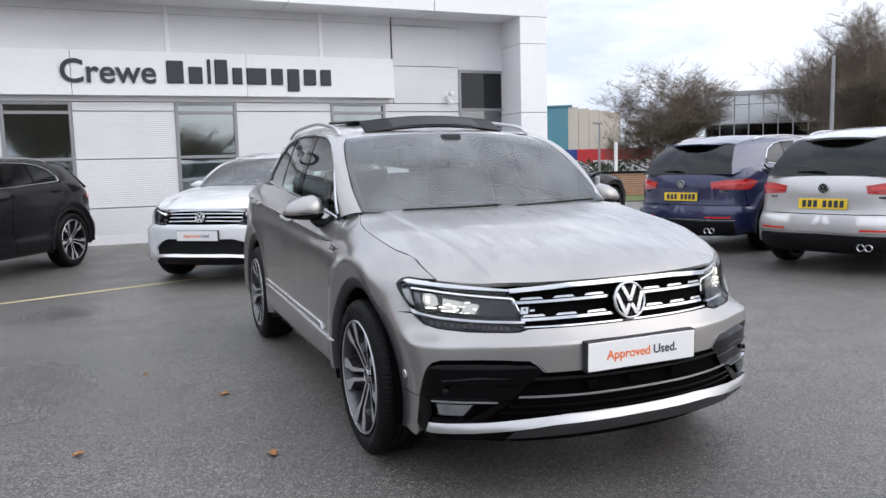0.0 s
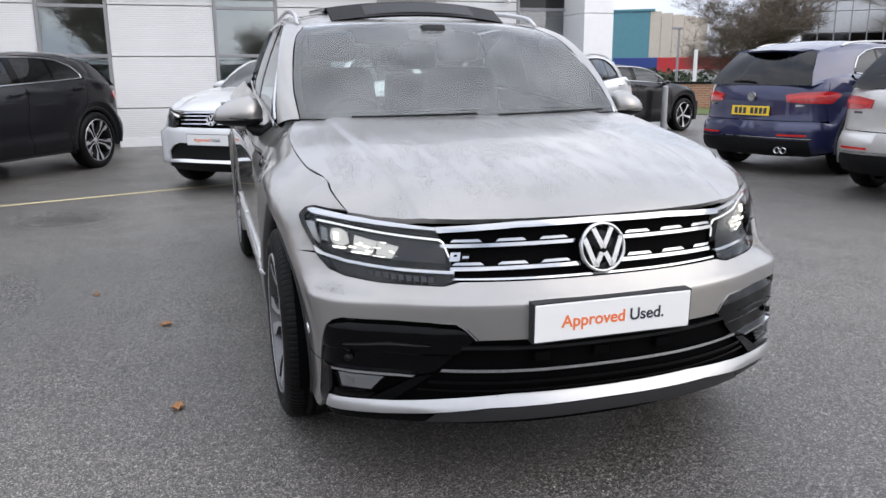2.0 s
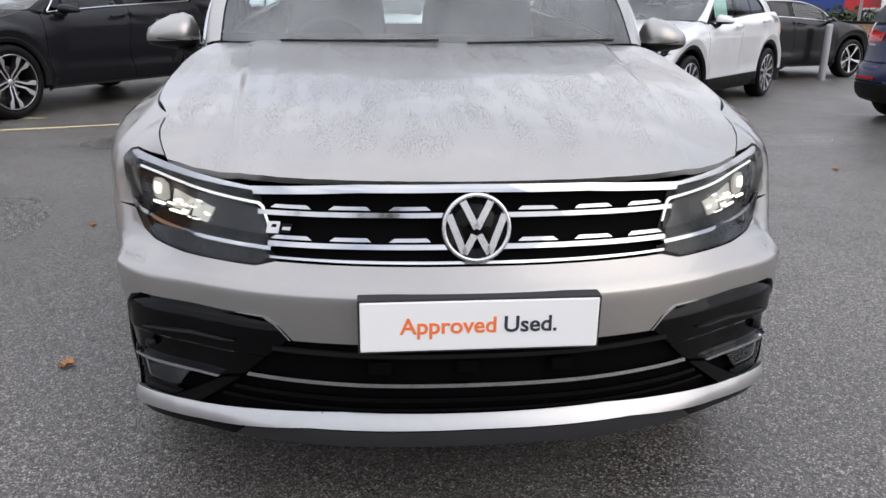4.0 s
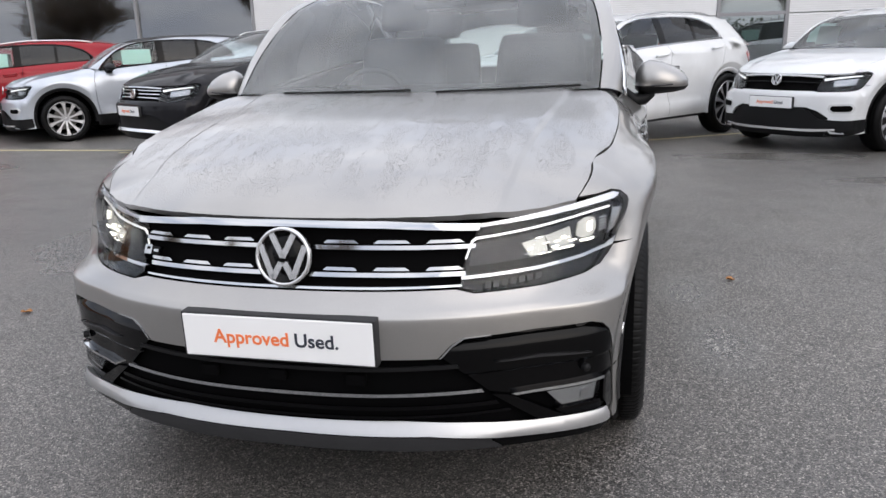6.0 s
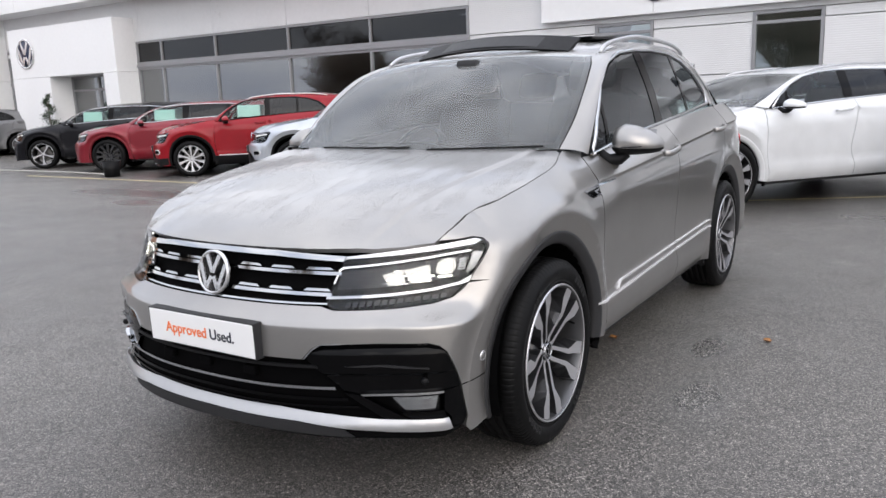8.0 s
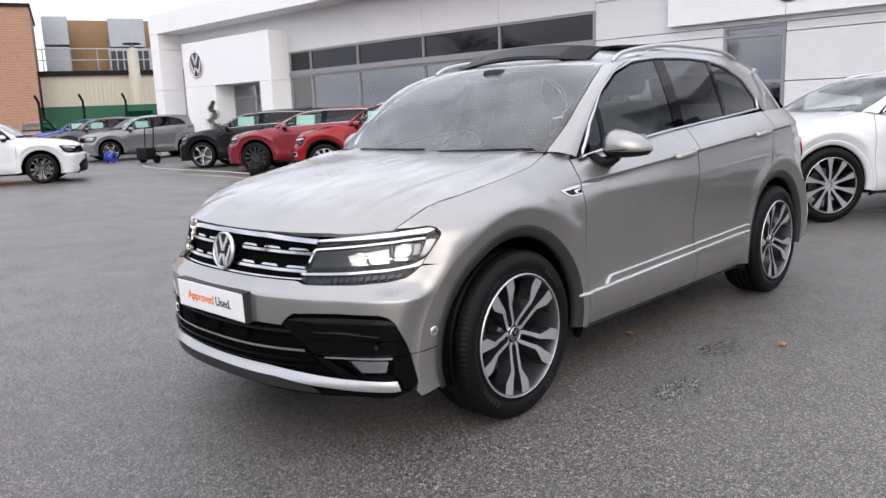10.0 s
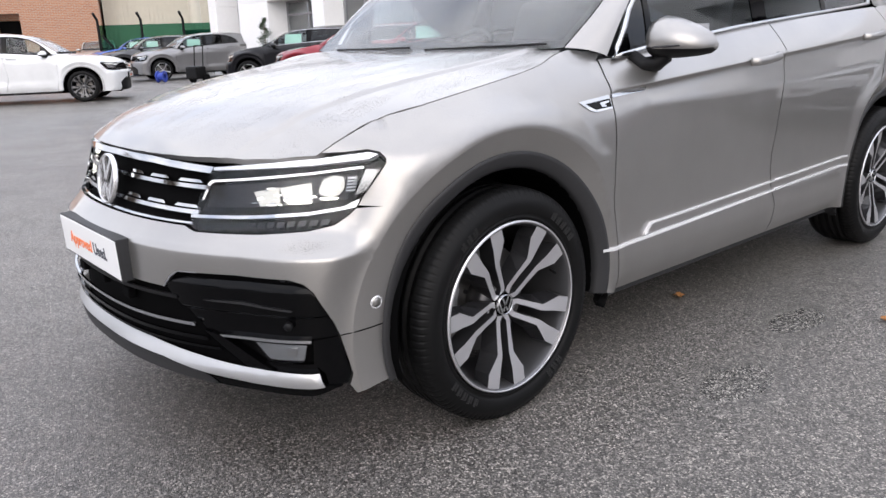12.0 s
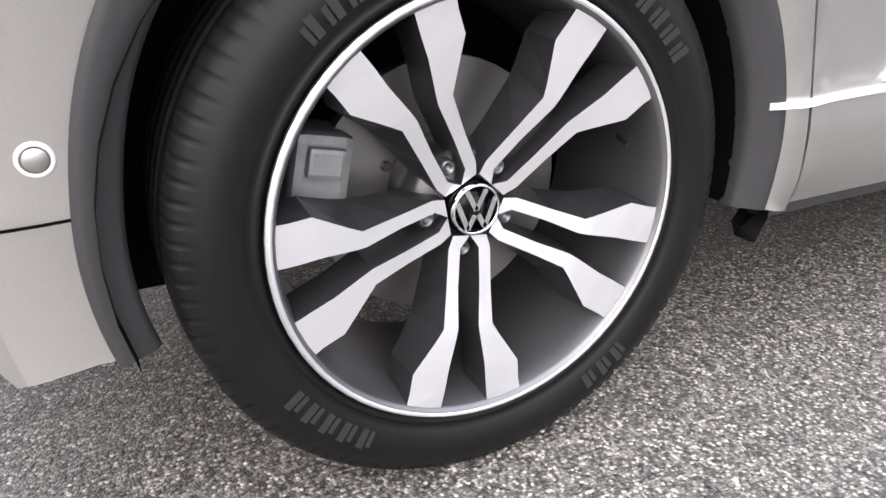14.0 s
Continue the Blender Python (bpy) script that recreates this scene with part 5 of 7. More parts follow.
    bars = [(0.768, 0.0105, 0.474, 0.762), (0.703, 0.0105, 0.452, 0.699)] if grille == "bars" else [(0.79, 0.012, 0.47, 0.78), (0.75, 0.012, 0.46, 0.742), (0.71, 0.012, 0.45, 0.70)] if grille == "many" else [(0.76, 0.01, 0.46, 0.75)]
    for z0, hh, w, ze in bars:
        q = [(0, z0 + hh / 2)] + fx([(w * 0.5, z0 + hh / 2 - (z0 - ze) * 0.3), (w, ze + hh / 2), (w, ze - hh / 2), (w * 0.5, z0 - hh / 2 - (z0 - ze) * 0.3)]) + [(0, z0 - hh / 2)]
        SK("grille_bar", whole(q), M_CHROME if grille != "plain" else M_TRIM, -0.010, 0.010, "chrome grille bar" if grille != "plain" else "", par=gr)
        if D:
            for s in (1, -1):
                for x0 in (0.095, 0.225, 0.355):
                    zt = z0 - (z0 - ze) * ((x0 + 0.04) / w) ** 2 + 0.0145
                    q = fx([(x0, zt - 0.0045), (x0 + 0.010, zt + 0.0035), (x0 + 0.080, zt + 0.0025), (x0 + 0.092, zt - 0.0055)])
                    SK("grille_tab", q if s == 1 else mirror(q), M_CHROME, -0.013, 0.008, par=gr)
    for s in (1, -1):
        q = [(0, 0.8315)] + fx([(0.25, 0.829), (0.483, 0.8145), (0.478, 0.798), (0.25, 0.812)]) + [(0, 0.815)]
        if s == 1:
            SK("grille_top_strip", whole(q), M_CHROME if grille != "plain" else paint, 0.0, 0.03, "chrome strip along the bonnet edge")
    if D:
        q = [(0, 0.675)] + fx([(0.25, 0.675), (0.445, 0.675), (0.445, 0.671), (0.25, 0.670)]) + [(0, 0.670)]
        SK("grille_low_strip", whole(q), M_CHROME, -0.006, 0.02, par=gr)
        # small sports badge on the grille
        q = fx([(0.392, 0.742), (0.440, 0.740), (0.448, 0.722), (0.402, 0.722)])
        bd = SK("grille_badge", mirror(q), M_GLOSSBLK, -0.004, 0.012, "small dark and chrome sports badge")
        q = fx([(0.418, 0.745), (0.446, 0.744), (0.452, 0.719), (0.424, 0.720)])
        SK("badge_mark", mirror(q), M_CHROME, 0.0, 0.006, "", None, bd)
        q = fx([(0.427, 0.739), (0.437, 0.7385), (0.439, 0.732), (0.429, 0.732)])
        SK("badge_mark", mirror(q), M_GLOSSBLK, 0.0015, 0.003, "", None, bd)
        q = fx([(0.396, 0.735), (0.414, 0.734), (0.416, 0.728), (0.398, 0.728)])
        SK("badge_mark", mirror(q), M_CHROME, -0.001, 0.004, "", None, bd)
    nz = 0.745 if grille != "plain" else 0.775
    emblem(car, None, 0.0745 if D else 0.06, Matrix.Translation(B(0, nz) + Vector((0, -0.012, 0))) @ pose(0, 0, 0, -10, 0, 0), "emblem", M_BADGE)
    # --- head lamps
    lampo = fx([(0.485, 0.815), (0.587, 0.825), (0.706, 0.836)]) + sy([(-0.450, 0.8445), (-0.407, 0.8505), (-0.390, 0.845), (-0.384, 0.832), (-0.388, 0.820), (-0.445, 0.739), (-0.460, 0.714)]) + fx([(0.784, 0.698), (0.765, 0.677), (0.728, 0.665), (0.642, 0.659), (0.475, 0.657), (0.443, 0.669), (0.441, 0.698)])
    for s in (1, -1):
        mi = (lambda p: p) if s == 1 else mirror
        hl = SK("headlamp", mi(lampo), M_GLOSSBLK, -0.030, 0.004, "lit LED headlamp under a clear cover" if lamp_on else "clear headlamp")
        if D:
            SK("lamp_tray", mi(fx([(0.468, 0.768), (0.59, 0.778), (0.70, 0.790), (0.785, 0.800), (0.775, 0.735), (0.70, 0.727), (0.59, 0.720), (0.462, 0.715)])), M_BOWL, -0.027, 0.004, "", None, hl)
            for xa, xb, za, zb in ((0.600, 0.652, 0.722, 0.768), (0.655, 0.712, 0.726, 0.778)):
                SK("lamp_bowl", mi(fx([(xa - 0.012, zb - 0.012), (xb - 0.01, zb), (xb, za + 0.006), (xa + 0.01, za)])), M_LAMPGLOW, -0.023, 0.006, "", 0.02, hl)
            SK("lamp_bowl", mi(round_poly(fx([(0.718, 0.752), (0.722, 0.785), (0.742, 0.796), (0.762, 0.792), (0.768, 0.765), (0.758, 0.745), (0.736, 0.742)]), 0.008)), M_LAMPGLOW, -0.022, 0.006, "", 0.015, hl)
            # broken facets with painted-in glints of both reflectors, and the round projector behind them
            rng = random.Random(7)
            for k in range(17):
                xx, zz = 0.598 + 0.0069 * k + rng.uniform(-0.003, 0.003), 0.745 + 0.022 * rng.uniform(-1, 1)
                w, h = rng.uniform(0.004, 0.011), rng.uniform(0.0010, 0.0028)
                SK("lamp_lens", mi(fx([(xx - w, zz + h * 0.3), (xx + w * 0.6, zz + h), (xx + w, zz - h * 0.4), (xx - w * 0.5, zz - h)])), M_LAMPON if k % 3 else M_LAMPCLR, -0.017, 0.004, "lit white lamp facet" if k % 3 else "", 0.02, hl)
            for xx, zz, w, h in ((0.749, 0.770, 0.0055, 0.014), (0.742, 0.738, 0.018, 0.0032), (0.690, 0.729, 0.022, 0.0022)):
                SK("lamp_lens", mi(round_poly(fx([(xx - w, zz + h * 0.8), (xx + w, zz + h), (xx + w * 0.9, zz - h * 0.8), (xx - w * 0.8, zz - h)]), 0.005)), M_LAMPON, -0.016, 0.004, "lit white lamp lens", 0.02, hl)
            for k in range(5):
                z0 = 0.748 + 0.008 * k
                SK("lamp_rib", mi(fx([(0.772, z0 + 0.010), (0.790, z0 + 0.012), (0.790, z0 + 0.008), (0.772, z0 + 0.006)])), M_LAMPCLR, -0.018, 0.004, "", 0.03, hl)
            SK("light_guide", mi(fx([(0.450, 0.732), (0.464, 0.775), (0.474, 0.7825), (0.594, 0.793), (0.702, 0.804)]) + sy([(-0.431, 0.819), (-0.431, 0.8135)]) + fx([(0.702, 0.798), (0.594, 0.787), (0.479, 0.777), (0.469, 0.771), (0.454, 0.731)])), M_DRL, -0.016, 0.003, "white light guide strip", None, hl)
            SK("side_reflector", mi(sy([(-0.428, 0.811), (-0.404, 0.809), (-0.434, 0.757), (-0.458, 0.744)])), M_REFL, -0.014, 0.006, "", 0.03, hl)
            SK("lamp_brow", mi(fx([(0.484, 0.8135), (0.587, 0.8235), (0.706, 0.8345)]) + sy([(-0.450, 0.843), (-0.407, 0.849), (-0.392, 0.8435), (-0.415, 0.833)]) + fx([(0.70, 0.819), (0.587, 0.812), (0.482, 0.806)])), M_SATIN, -0.003, 0.02, "silver strip along the lamp's top", None, hl)
            SK("lamp_strip", mi(fx([(0.441, 0.6925), (0.611, 0.6985), (0.719, 0.706)]) + sy([(-0.479, 0.7185), (-0.446, 0.738), (-0.458, 0.716), (-0.479, 0.7105)]) + fx([(0.719, 0.698), (0.611, 0.6905), (0.441, 0.6845)])), M_CHROME, 0.001, 0.02, "chrome strip through the lamp", None, hl)
            for k in range(13):
                x0 = 0.500 + 0.020 * k
                zz = 0.672 + 0.012 * (x0 - 0.50) / 0.26
                SK("indicator_cell", mi(fx([(x0, zz + 0.006), (x0 + 0.014, zz + 0.007), (x0 + 0.014, zz - 0.005), (x0, zz - 0.006)])), M_CELL, -0.014, 0.004, "", 0.02, hl)
        else:
            SK("light_guide", mi(fx([(0.49, 0.79), (0.60, 0.802), (0.77, 0.82), (0.77, 0.808), (0.60, 0.785), (0.50, 0.765)])), M_DRL, -0.012, 0.006, "", None, hl)
            SK("lamp_bowl", mi(fx([(0.58, 0.77), (0.75, 0.79), (0.74, 0.73), (0.58, 0.71)])), M_LAMPCLR, -0.02, 0.006, "", None, hl)
        SK("lamp_cover", mi(lampo), G_LAMP, 0.0, 0.0, "", None, hl)
    # --- bonnet
    hp = []
    for k in range(11):
        x = 0.700 * k / 10
        hp.append((x, hood_f(x) + 0.004))
    hp += [(hood_e(y) - 0.0015, y) for y in (-0.488, -0.47, -0.44, -0.40, -0.36, -0.3, -0.22, -0.15, -0.07, 0.0, 0.08, 0.15, 0.23, 0.30, 0.36)]
    hp += [(0.71, 0.415), (0.5, 0.40), (0.25, 0.385), (0.0, 0.38)]
    hp = hp + [(-x, y) for x, y in reversed(hp) if x > 1e-6]
    SK("bonnet", hp, paint, 0, 0.02, "silver bonnet beaded with rain" if D else "", 0.026 if D else 0.07, None, lambda x, y: warp(hood_surf(x, y)), Vector((0, 0, 1)), [(g * (0.52 + 0.088 * (y + 0.7) + o), y) for g in (1, -1) for y in [-0.72 + 0.02 * k for k in range(55)] for o in (-0.022, -0.014, -0.006, 0.002, 0.010, 0.018)] if D else ())
    # --- wings, doors, quarters
    for s in (1, -1):
        mi = (lambda p: p) if s == 1 else mirror
        arc = [(0.446 * math.cos(radians(a)), HUB_Z + 0.446 * math.sin(radians(a))) for a in (-9, -4, 4, 16, 28, 40, 52, 64, 76, 88, 100, 112, 124, 127)]
        top = [(y, hood_z(y) - 0.0015) for y in (-0.49, -0.47, -0.45, -0.43, -0.40, -0.36, -0.3, -0.22, -0.15, -0.07, 0.0, 0.08, 0.15, 0.23, 0.3, 0.36, 0.42)]
        wing = sy([(0.505, 0.275)] + arc + [(-0.453, 0.7205), (-0.442, 0.740), (-0.385, 0.821), (-0.381, 0.832), (-0.387, 0.848), (-0.407, 0.8545), (-0.45, 0.849)] + top + [(0.47, 1.058), (0.545, 1.052), (0.50, 1.03), (0.475, 0.98), (0.456, 0.90), (0.455, 0.60), (0.475, 0.45), (0.498, 0.28)])
        SK("front_wing", mi(wing), paint, 0, 0.02, step=0.026 if D else st, extra=[(s * p[0], p[1]) for p in flare])
        fd = sy([(0.504, 0.275), (0.481, 0.45), (0.461, 0.60), (0.462, 0.90), (0.481, 0.98), (0.508, 1.03)] + [(y, belt_z(y) - 0.004) for y in (0.57, 0.75, 1.05, 1.33, 1.575)] + [(1.545, 0.95), (1.530, 0.89), (1.487, 0.62), (1.492, 0.55), (1.54, 0.40), (1.555, 0.275)])
        fdoor = SK("front_door", mi(fd), paint, 0, 0.02, step=0.026 if D else st, extra=[(s * p[0], p[1]) for p in CREASE_PTS] if D else ())
        arr = [(RWY - 0.446 * math.cos(radians(a)), HUB_Z + 0.446 * math.sin(radians(a))) for a in (-12, 0, 12, 24, 36, 48, 56)]
        rd = sy([(1.561, 0.275), (1.546, 0.40), (1.498, 0.55), (1.493, 0.62), (1.536, 0.89), (1.551, 0.95), (1.581, belt_z(1.58) - 0.004)] + [(y, belt_z(y) - 0.004) for y in (1.8, 2.1, 2.4, 2.60)] + [(2.58, 1.05), (2.53, 0.92), (2.47, 0.80)] + arr[::-1] + [(2.235, 0.275)])
        rdoor = SK("rear_door", mi(rd), paint, 0, 0.02, step=0.026 if D else st, extra=[(s * p[0], p[1]) for p in (flare + CREASE_PTS if D else flare)])
        arq = [(RWY - 0.446 * math.cos(radians(a)), HUB_Z + 0.446 * math.sin(radians(a))) for a in (58, 75, 90, 105, 120, 140, 160, 180, 192)]
        qp = sy(arq + [(3.17, 0.30), (3.25, 0.62)]) + rx([(0.84, 0.64)]) + rx([(0.80, 0.86), (0.80, 1.00), (0.78, 1.09)]) + sy([(3.0, 1.195), (2.66, 1.186), (2.606, 1.178), (2.585, 1.05), (2.536, 0.92), (2.476, 0.80)])
        SK("quarter_panel", mi(qp), paint, 0, 0.02, step=0.026 if D else st, extra=[(s * p[0], p[1]) for p in (flare + CREASE_PTS if D else flare)])
        # arch mouldings
        for yc, a0, a1 in ((0.0, -9, 197), (RWY, -12, 192)):
            bm = bmesh.new()
            n = 64 if D else 24
            rings = []
            for k in range(n + 1):
                a = radians(a0 + (a1 - a0) * k / n)
                row = []
                cut = foot(180 - math.degrees(a)) if yc == 0.0 else 0.0
                for r, o in ((0.449, -0.006), (0.4475, 0.004), (0.436, 0.007), (0.406, 0.008), (0.399, 0.002), (0.4005, -0.018)):
                    y, z = yc + (r - cut) * math.cos(a), HUB_Z + (r - cut) * math.sin(a)
                    b = body(uy(y, z), z)
                    q = Vector((b.x + o, b.y, b.z)) if abs(b.x) > 0.5 else b
                    row.append(bm.verts.new(warp(Vector((s * q.x, q.y, q.z)))))
                rings.append(row)
            for a, b in zip(rings[:-1], rings[1:]):
                for i in range(5):
                    bm.faces.new((a[i], a[i + 1], b[i + 1], b[i]))
            bmesh.ops.recalc_face_normals(bm, faces=bm.faces[:])
            if sum(f.normal.x * s for f in bm.faces) < 0:
                bmesh.ops.reverse_faces(bm, faces=bm.faces[:])
            part("wheel_arch_trim", bm, arch, car, "grey plastic wheel arch moulding" if arch is M_ARCH else "", True)
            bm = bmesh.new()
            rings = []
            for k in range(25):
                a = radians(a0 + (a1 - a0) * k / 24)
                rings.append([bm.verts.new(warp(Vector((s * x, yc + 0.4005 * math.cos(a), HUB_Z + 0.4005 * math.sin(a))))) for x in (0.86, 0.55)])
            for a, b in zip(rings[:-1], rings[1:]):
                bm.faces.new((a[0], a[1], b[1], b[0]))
            # liner coloured near-black, with the shade of the arch put in
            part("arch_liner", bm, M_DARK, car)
        # sill
        SK("sill", mi(sy([(0.46, 0.285), (2.25, 0.285), (2.25, 0.225), (0.46, 0.225)])), lowtrim or M_TRIM, -0.02, 0.03)
        if D:
            for z0, z1, hh, y0 in ((0.436, 0.452, 0.009, 0.42), (0.476, 0.482, 0.006, 0.665)):
                for ya, yb, pr in ((y0, 1.533, fdoor), (1.545, 2.215, rdoor)):
                    q = sy([(ya, z0 + (ya - 0.42) * 0.024 + hh / 2), ((ya + yb) / 2, z0 + ((ya + yb) / 2 - 0.42) * 0.024 + hh / 2), (yb, z0 + (yb - 0.42) * 0.024 + hh / 2), (yb, z0 + (yb - 0.42) * 0.024 - hh / 2), ((ya + yb) / 2, z0 + ((ya + yb) / 2 - 0.42) * 0.024 - hh / 2), (ya, z0 + (ya - 0.42) * 0.024 - hh / 2)])
                    SK("side_strip", mi(q), M_STRIP, 0.009, 0.014, "thin bright side strip", 0.05, pr)
            q = sy([(0.625, 0.449), (0.665, 0.484), (0.68, 0.484), (0.64, 0.449)])
            SK("side_strip", mi(q), M_STRIP, 0.009, 0.014, "", 0.02, fdoor)
            # wing badge: chrome arrow frame with a dark panel
            SK("wing_badge", mi(sy([(0.305, 0.914), (0.452, 0.926), (0.452, 0.885), (0.372, 0.880), (0.345, 0.888)])), M_CHROME, 0.003, 0.012, "chrome framed sports badge", 0.02)
            SK("badge_panel", mi(sy([(0.335, 0.907), (0.448, 0.914), (0.448, 0.891), (0.376, 0.887)])), M_GLOSSBLK, 0.005, 0.004, "", 0.02)
            SK("badge_mark", mi(sy([(0.395, 0.905), (0.440, 0.909), (0.440, 0.903), (0.415, 0.900), (0.425, 0.892), (0.40, 0.892)])), M_CHROME, 0.0065, 0.003, "", 0.02)
            SK("wing_badge", mi(sy([(0.466, 0.927), (0.63, 0.939), (0.62, 0.928), (0.466, 0.916)])), M_CHROME, 0.003, 0.012, "", 0.03, fdoor)
        # handles
        for y0, dr in ((1.27, fdoor), (2.27, rdoor)):
            z0 = crease(y0) + 0.012
            a, b = B(s * uy(y0, z0), z0), B(s * uy(y0 + 0.20, z0 + 0.014), z0 + 0.014)
            o = Vector((s * 0.034, 0, 0))
            pts = [a + Vector((s * 0.004, 0, 0)), a + o * 0.8 + Vector((0, 0.02, 0)), (a + b) / 2 + o, b + o * 0.8 - Vector((0, 0.02, 0)), b + Vector((s * 0.004, 0, 0))]
            part("handle", tube([curve3(pts)(k / 14) for k in range(15)], 0.0125, 10, squash=(0.75, 1.25)), paint, dr, "body-coloured pull handle", True)
        # --- side windows
        SG = lambda y, z, s=s: warp(side_glass(y, z, s))
        def upto(poly, y0, y1):
            """The window outline cut between two uprights."""
            pts = resample([Vector(p) for p in poly], 0.02)
            ins = [p for p in pts if y0 < p.x < y1]
            return ins
        out = Vector((s, 0, 0.2))
        inner = [(p[0] + 0.02 if p[0] < 1.2 and p[1] < 1.45 else p[0] - 0.018 if p[0] > 2.5 else p[0], p[1] - 0.014 if p[1] > 1.2 and 0.7 < p[0] < 2.6 else p[1] + 0.004) for p in DLO]
        up = lambda y: max((a[1] + (b[1] - a[1]) * (y - a[0]) / (b[0] - a[0])) for a, b in zip(inner[:-1], inner[1:]) if min(a[0], b[0]) <= y <= max(a[0], b[0]) and a[0] != b[0])
        dn = lambda y: belt_z(y) + 0.006
        def pane(nm, ya, yb, mt, off, lb=""):
            ys = [ya + (yb - ya) * k / 10 for k in range(11)]
            pl = [(y, dn(y)) for y in ys] + [(y, max(up(y), dn(y) + 0.004)) for y in reversed(ys)]
            return skin(nm, pl, SG, mt, car, 0.06, off, 0.004, lb, out)
        pane("window_quarter", 0.60, 0.745, G_PRIV, 0.0)
        pane("pillar_trim", 0.745, 0.775, M_GLOSSBLK, 0.003)
        pane("side_window", 0.775, 1.455, G_SIDE, 0.0, "front side window")
        pane("pillar_trim", 1.455, 1.565, M_GLOSSBLK, 0.003)
        pane("side_window", 1.565, 2.09, G_PRIV if privacy else G_SIDE, 0.0, "dark rear side window" if privacy else "rear side window")
        pane("pillar_trim", 2.09, 2.135, M_GLOSSBLK, 0.003)
        pane("side_window", 2.135, 2.62, G_PRIV if privacy else G_SIDE, 0.0)
        ch = [SG(p.x, p.y) + out * 0.002 for p in resample([Vector(p) for p in DLO], 0.04)]
        part("window_trim", tube(ch, 0.0105 if D else 0.012, 6, closed=True), M_CHROME if D or grille != "plain" else M_TRIM, car, "chrome frame round the side windows", True)
        # --- pillars and roof edge: skin between the screen, the roof and the windows
        hi = PILLAR_HI
        lo = [Vector((0.800, 0.535, 1.040)), Vector((0.79, 0.62, 1.155)), Vector((0.757, 0.79, 1.318)), Vector((0.716, 0.985, 1.427)), Vector((0.680, 1.20, 1.482)), Vector((0.668, 1.45, 1.506)), Vector((0.655, 1.80, 1.514)), Vector((0.648, 2.12, 1.504)), Vector((0.66, 2.35, 1.466)), Vector((0.685, 2.55, 1.388))]
        hi = [Vector((s * p.x, p.y, p.z)) for p in hi]
        lo = [Vector((s * p.x, p.y, p.z)) for p in lo]
        ruled("roof_pillar", curve3(hi), curve3(lo), paint, car, 60 if D else 24, 8, 0.012, warp=warp)
        hi2 = [Vector((s * 0.535, 3.12, 1.455)), Vector((s * 0.60, 3.26, 1.30)), Vector((s * 0.66, 3.40, 1.12)), Vector((s * 0.70, 3.44, 1.06))]
        lo2 = [Vector((s * 0.683, 2.55, 1.388)), Vector((s * 0.735, 2.672, 1.26)), Vector((s * 0.765, 2.70, 1.19)), Vector((s * 0.775, 2.80, 1.18))]
        ruled("rear_pillar", curve3(hi2), curve3(lo2), paint, car, 16, 8, 0.015, warp=warp)
        # roof rail
        if rails:
            rp = [Vector((s * 0.625, 1.12, 1.480)), Vector((s * 0.622, 1.20, 1.518)), Vector((s * 0.612, 1.42, 1.553)), Vector((s * 0.600, 1.8, 1.582)), Vector((s * 0.585, 2.3, 1.575)), Vector((s * 0.575, 2.60, 1.545)), Vector((s * 0.572, 2.70, 1.520))]
            part("roof_rail", tube([warp(curve3(rp)(k / 30)) for k in range(31)], 0.011, 8, squash=(0.8, 1.1)), M_RAIL, car, "satin silver roof rail", True)
        # --- mirrors
        bm = bmesh.new()
        mn = 16
        rows = []
        for x, ry, rz, yo, zo in ((0.845, 0.012, 0.032, 0.70, 1.070), (0.866, 0.06, 0.066, 0.705, 1.078), (0.90, 0.088, 0.078, 0.712, 1.080), (0.95, 0.094, 0.071, 0.722, 1.077), (1.00, 0.086, 0.056, 0.738, 1.071), (1.035, 0.062, 0.038, 0.752, 1.065), (1.05, 0.022, 0.014, 0.762, 1.061)):
            rows.append([bm.verts.new(warp(Vector((s * x, yo - ry * math.cos(2 * math.pi * k / mn) if math.cos(2 * math.pi * k / mn) > 0 else yo - 0.45 * ry * math.cos(2 * math.pi * k / mn), zo + rz * math.sin(2 * math.pi * k / mn) * (1.0 if k <= mn // 2 else 0.72))))) for k in range(mn)])
        for a, b in zip(rows[:-1], rows[1:]):
            for k in range(mn):
                f = bm.faces.new((a[k], a[(k + 1) % mn], b[(k + 1) % mn], b[k]))
                f.material_index = 1 if math.sin(2 * math.pi * (k + 0.5) / mn) < -0.3 else 0
        bm.faces.new(rows[0])
        bm.faces.new(rows[-1][::-1])
        bmesh.ops.recalc_face_normals(bm, faces=bm.faces[:])
        mr = part("door_mirror", bm, [mirror_mat or paint, M_TRIM], car, "door mirror with a black underside", True)
        part("mirror_arm", tube([warp(Vector(p)) for p in ((s * 0.80, 0.66, 1.035), (s * 0.835, 0.68, 1.005), (s * 0.875, 0.70, 1.01), (s * 0.905, 0.71, 1.035))], [0.030, 0.034, 0.034, 0.03], 10, squash=(1.3, 0.8)), M_TRIM, mr, "", True)
        part("mirror_glass", box_bm(0, 0, 0, 0.13, 0.004, 0.085, 0.0), M_CHROME, mr).matrix_basis = Matrix.Translation(warp(Vector((s * 0.95 - 0.065, 0.768, 1.045))))
        if D:
            bp = [Vector((s * 0.868, 0.650, 1.060)), Vector((s * 0.92, 0.628, 1.062)), Vector((s * 0.98, 0.646, 1.066)), Vector((s * 1.03, 0.705, 1.074))]
            part("mirror_indicator", tube([curve3(bp)(k / 10) for k in range(11)], 0.0035, 6), M_BOWL, mr, "thin indicator strip")
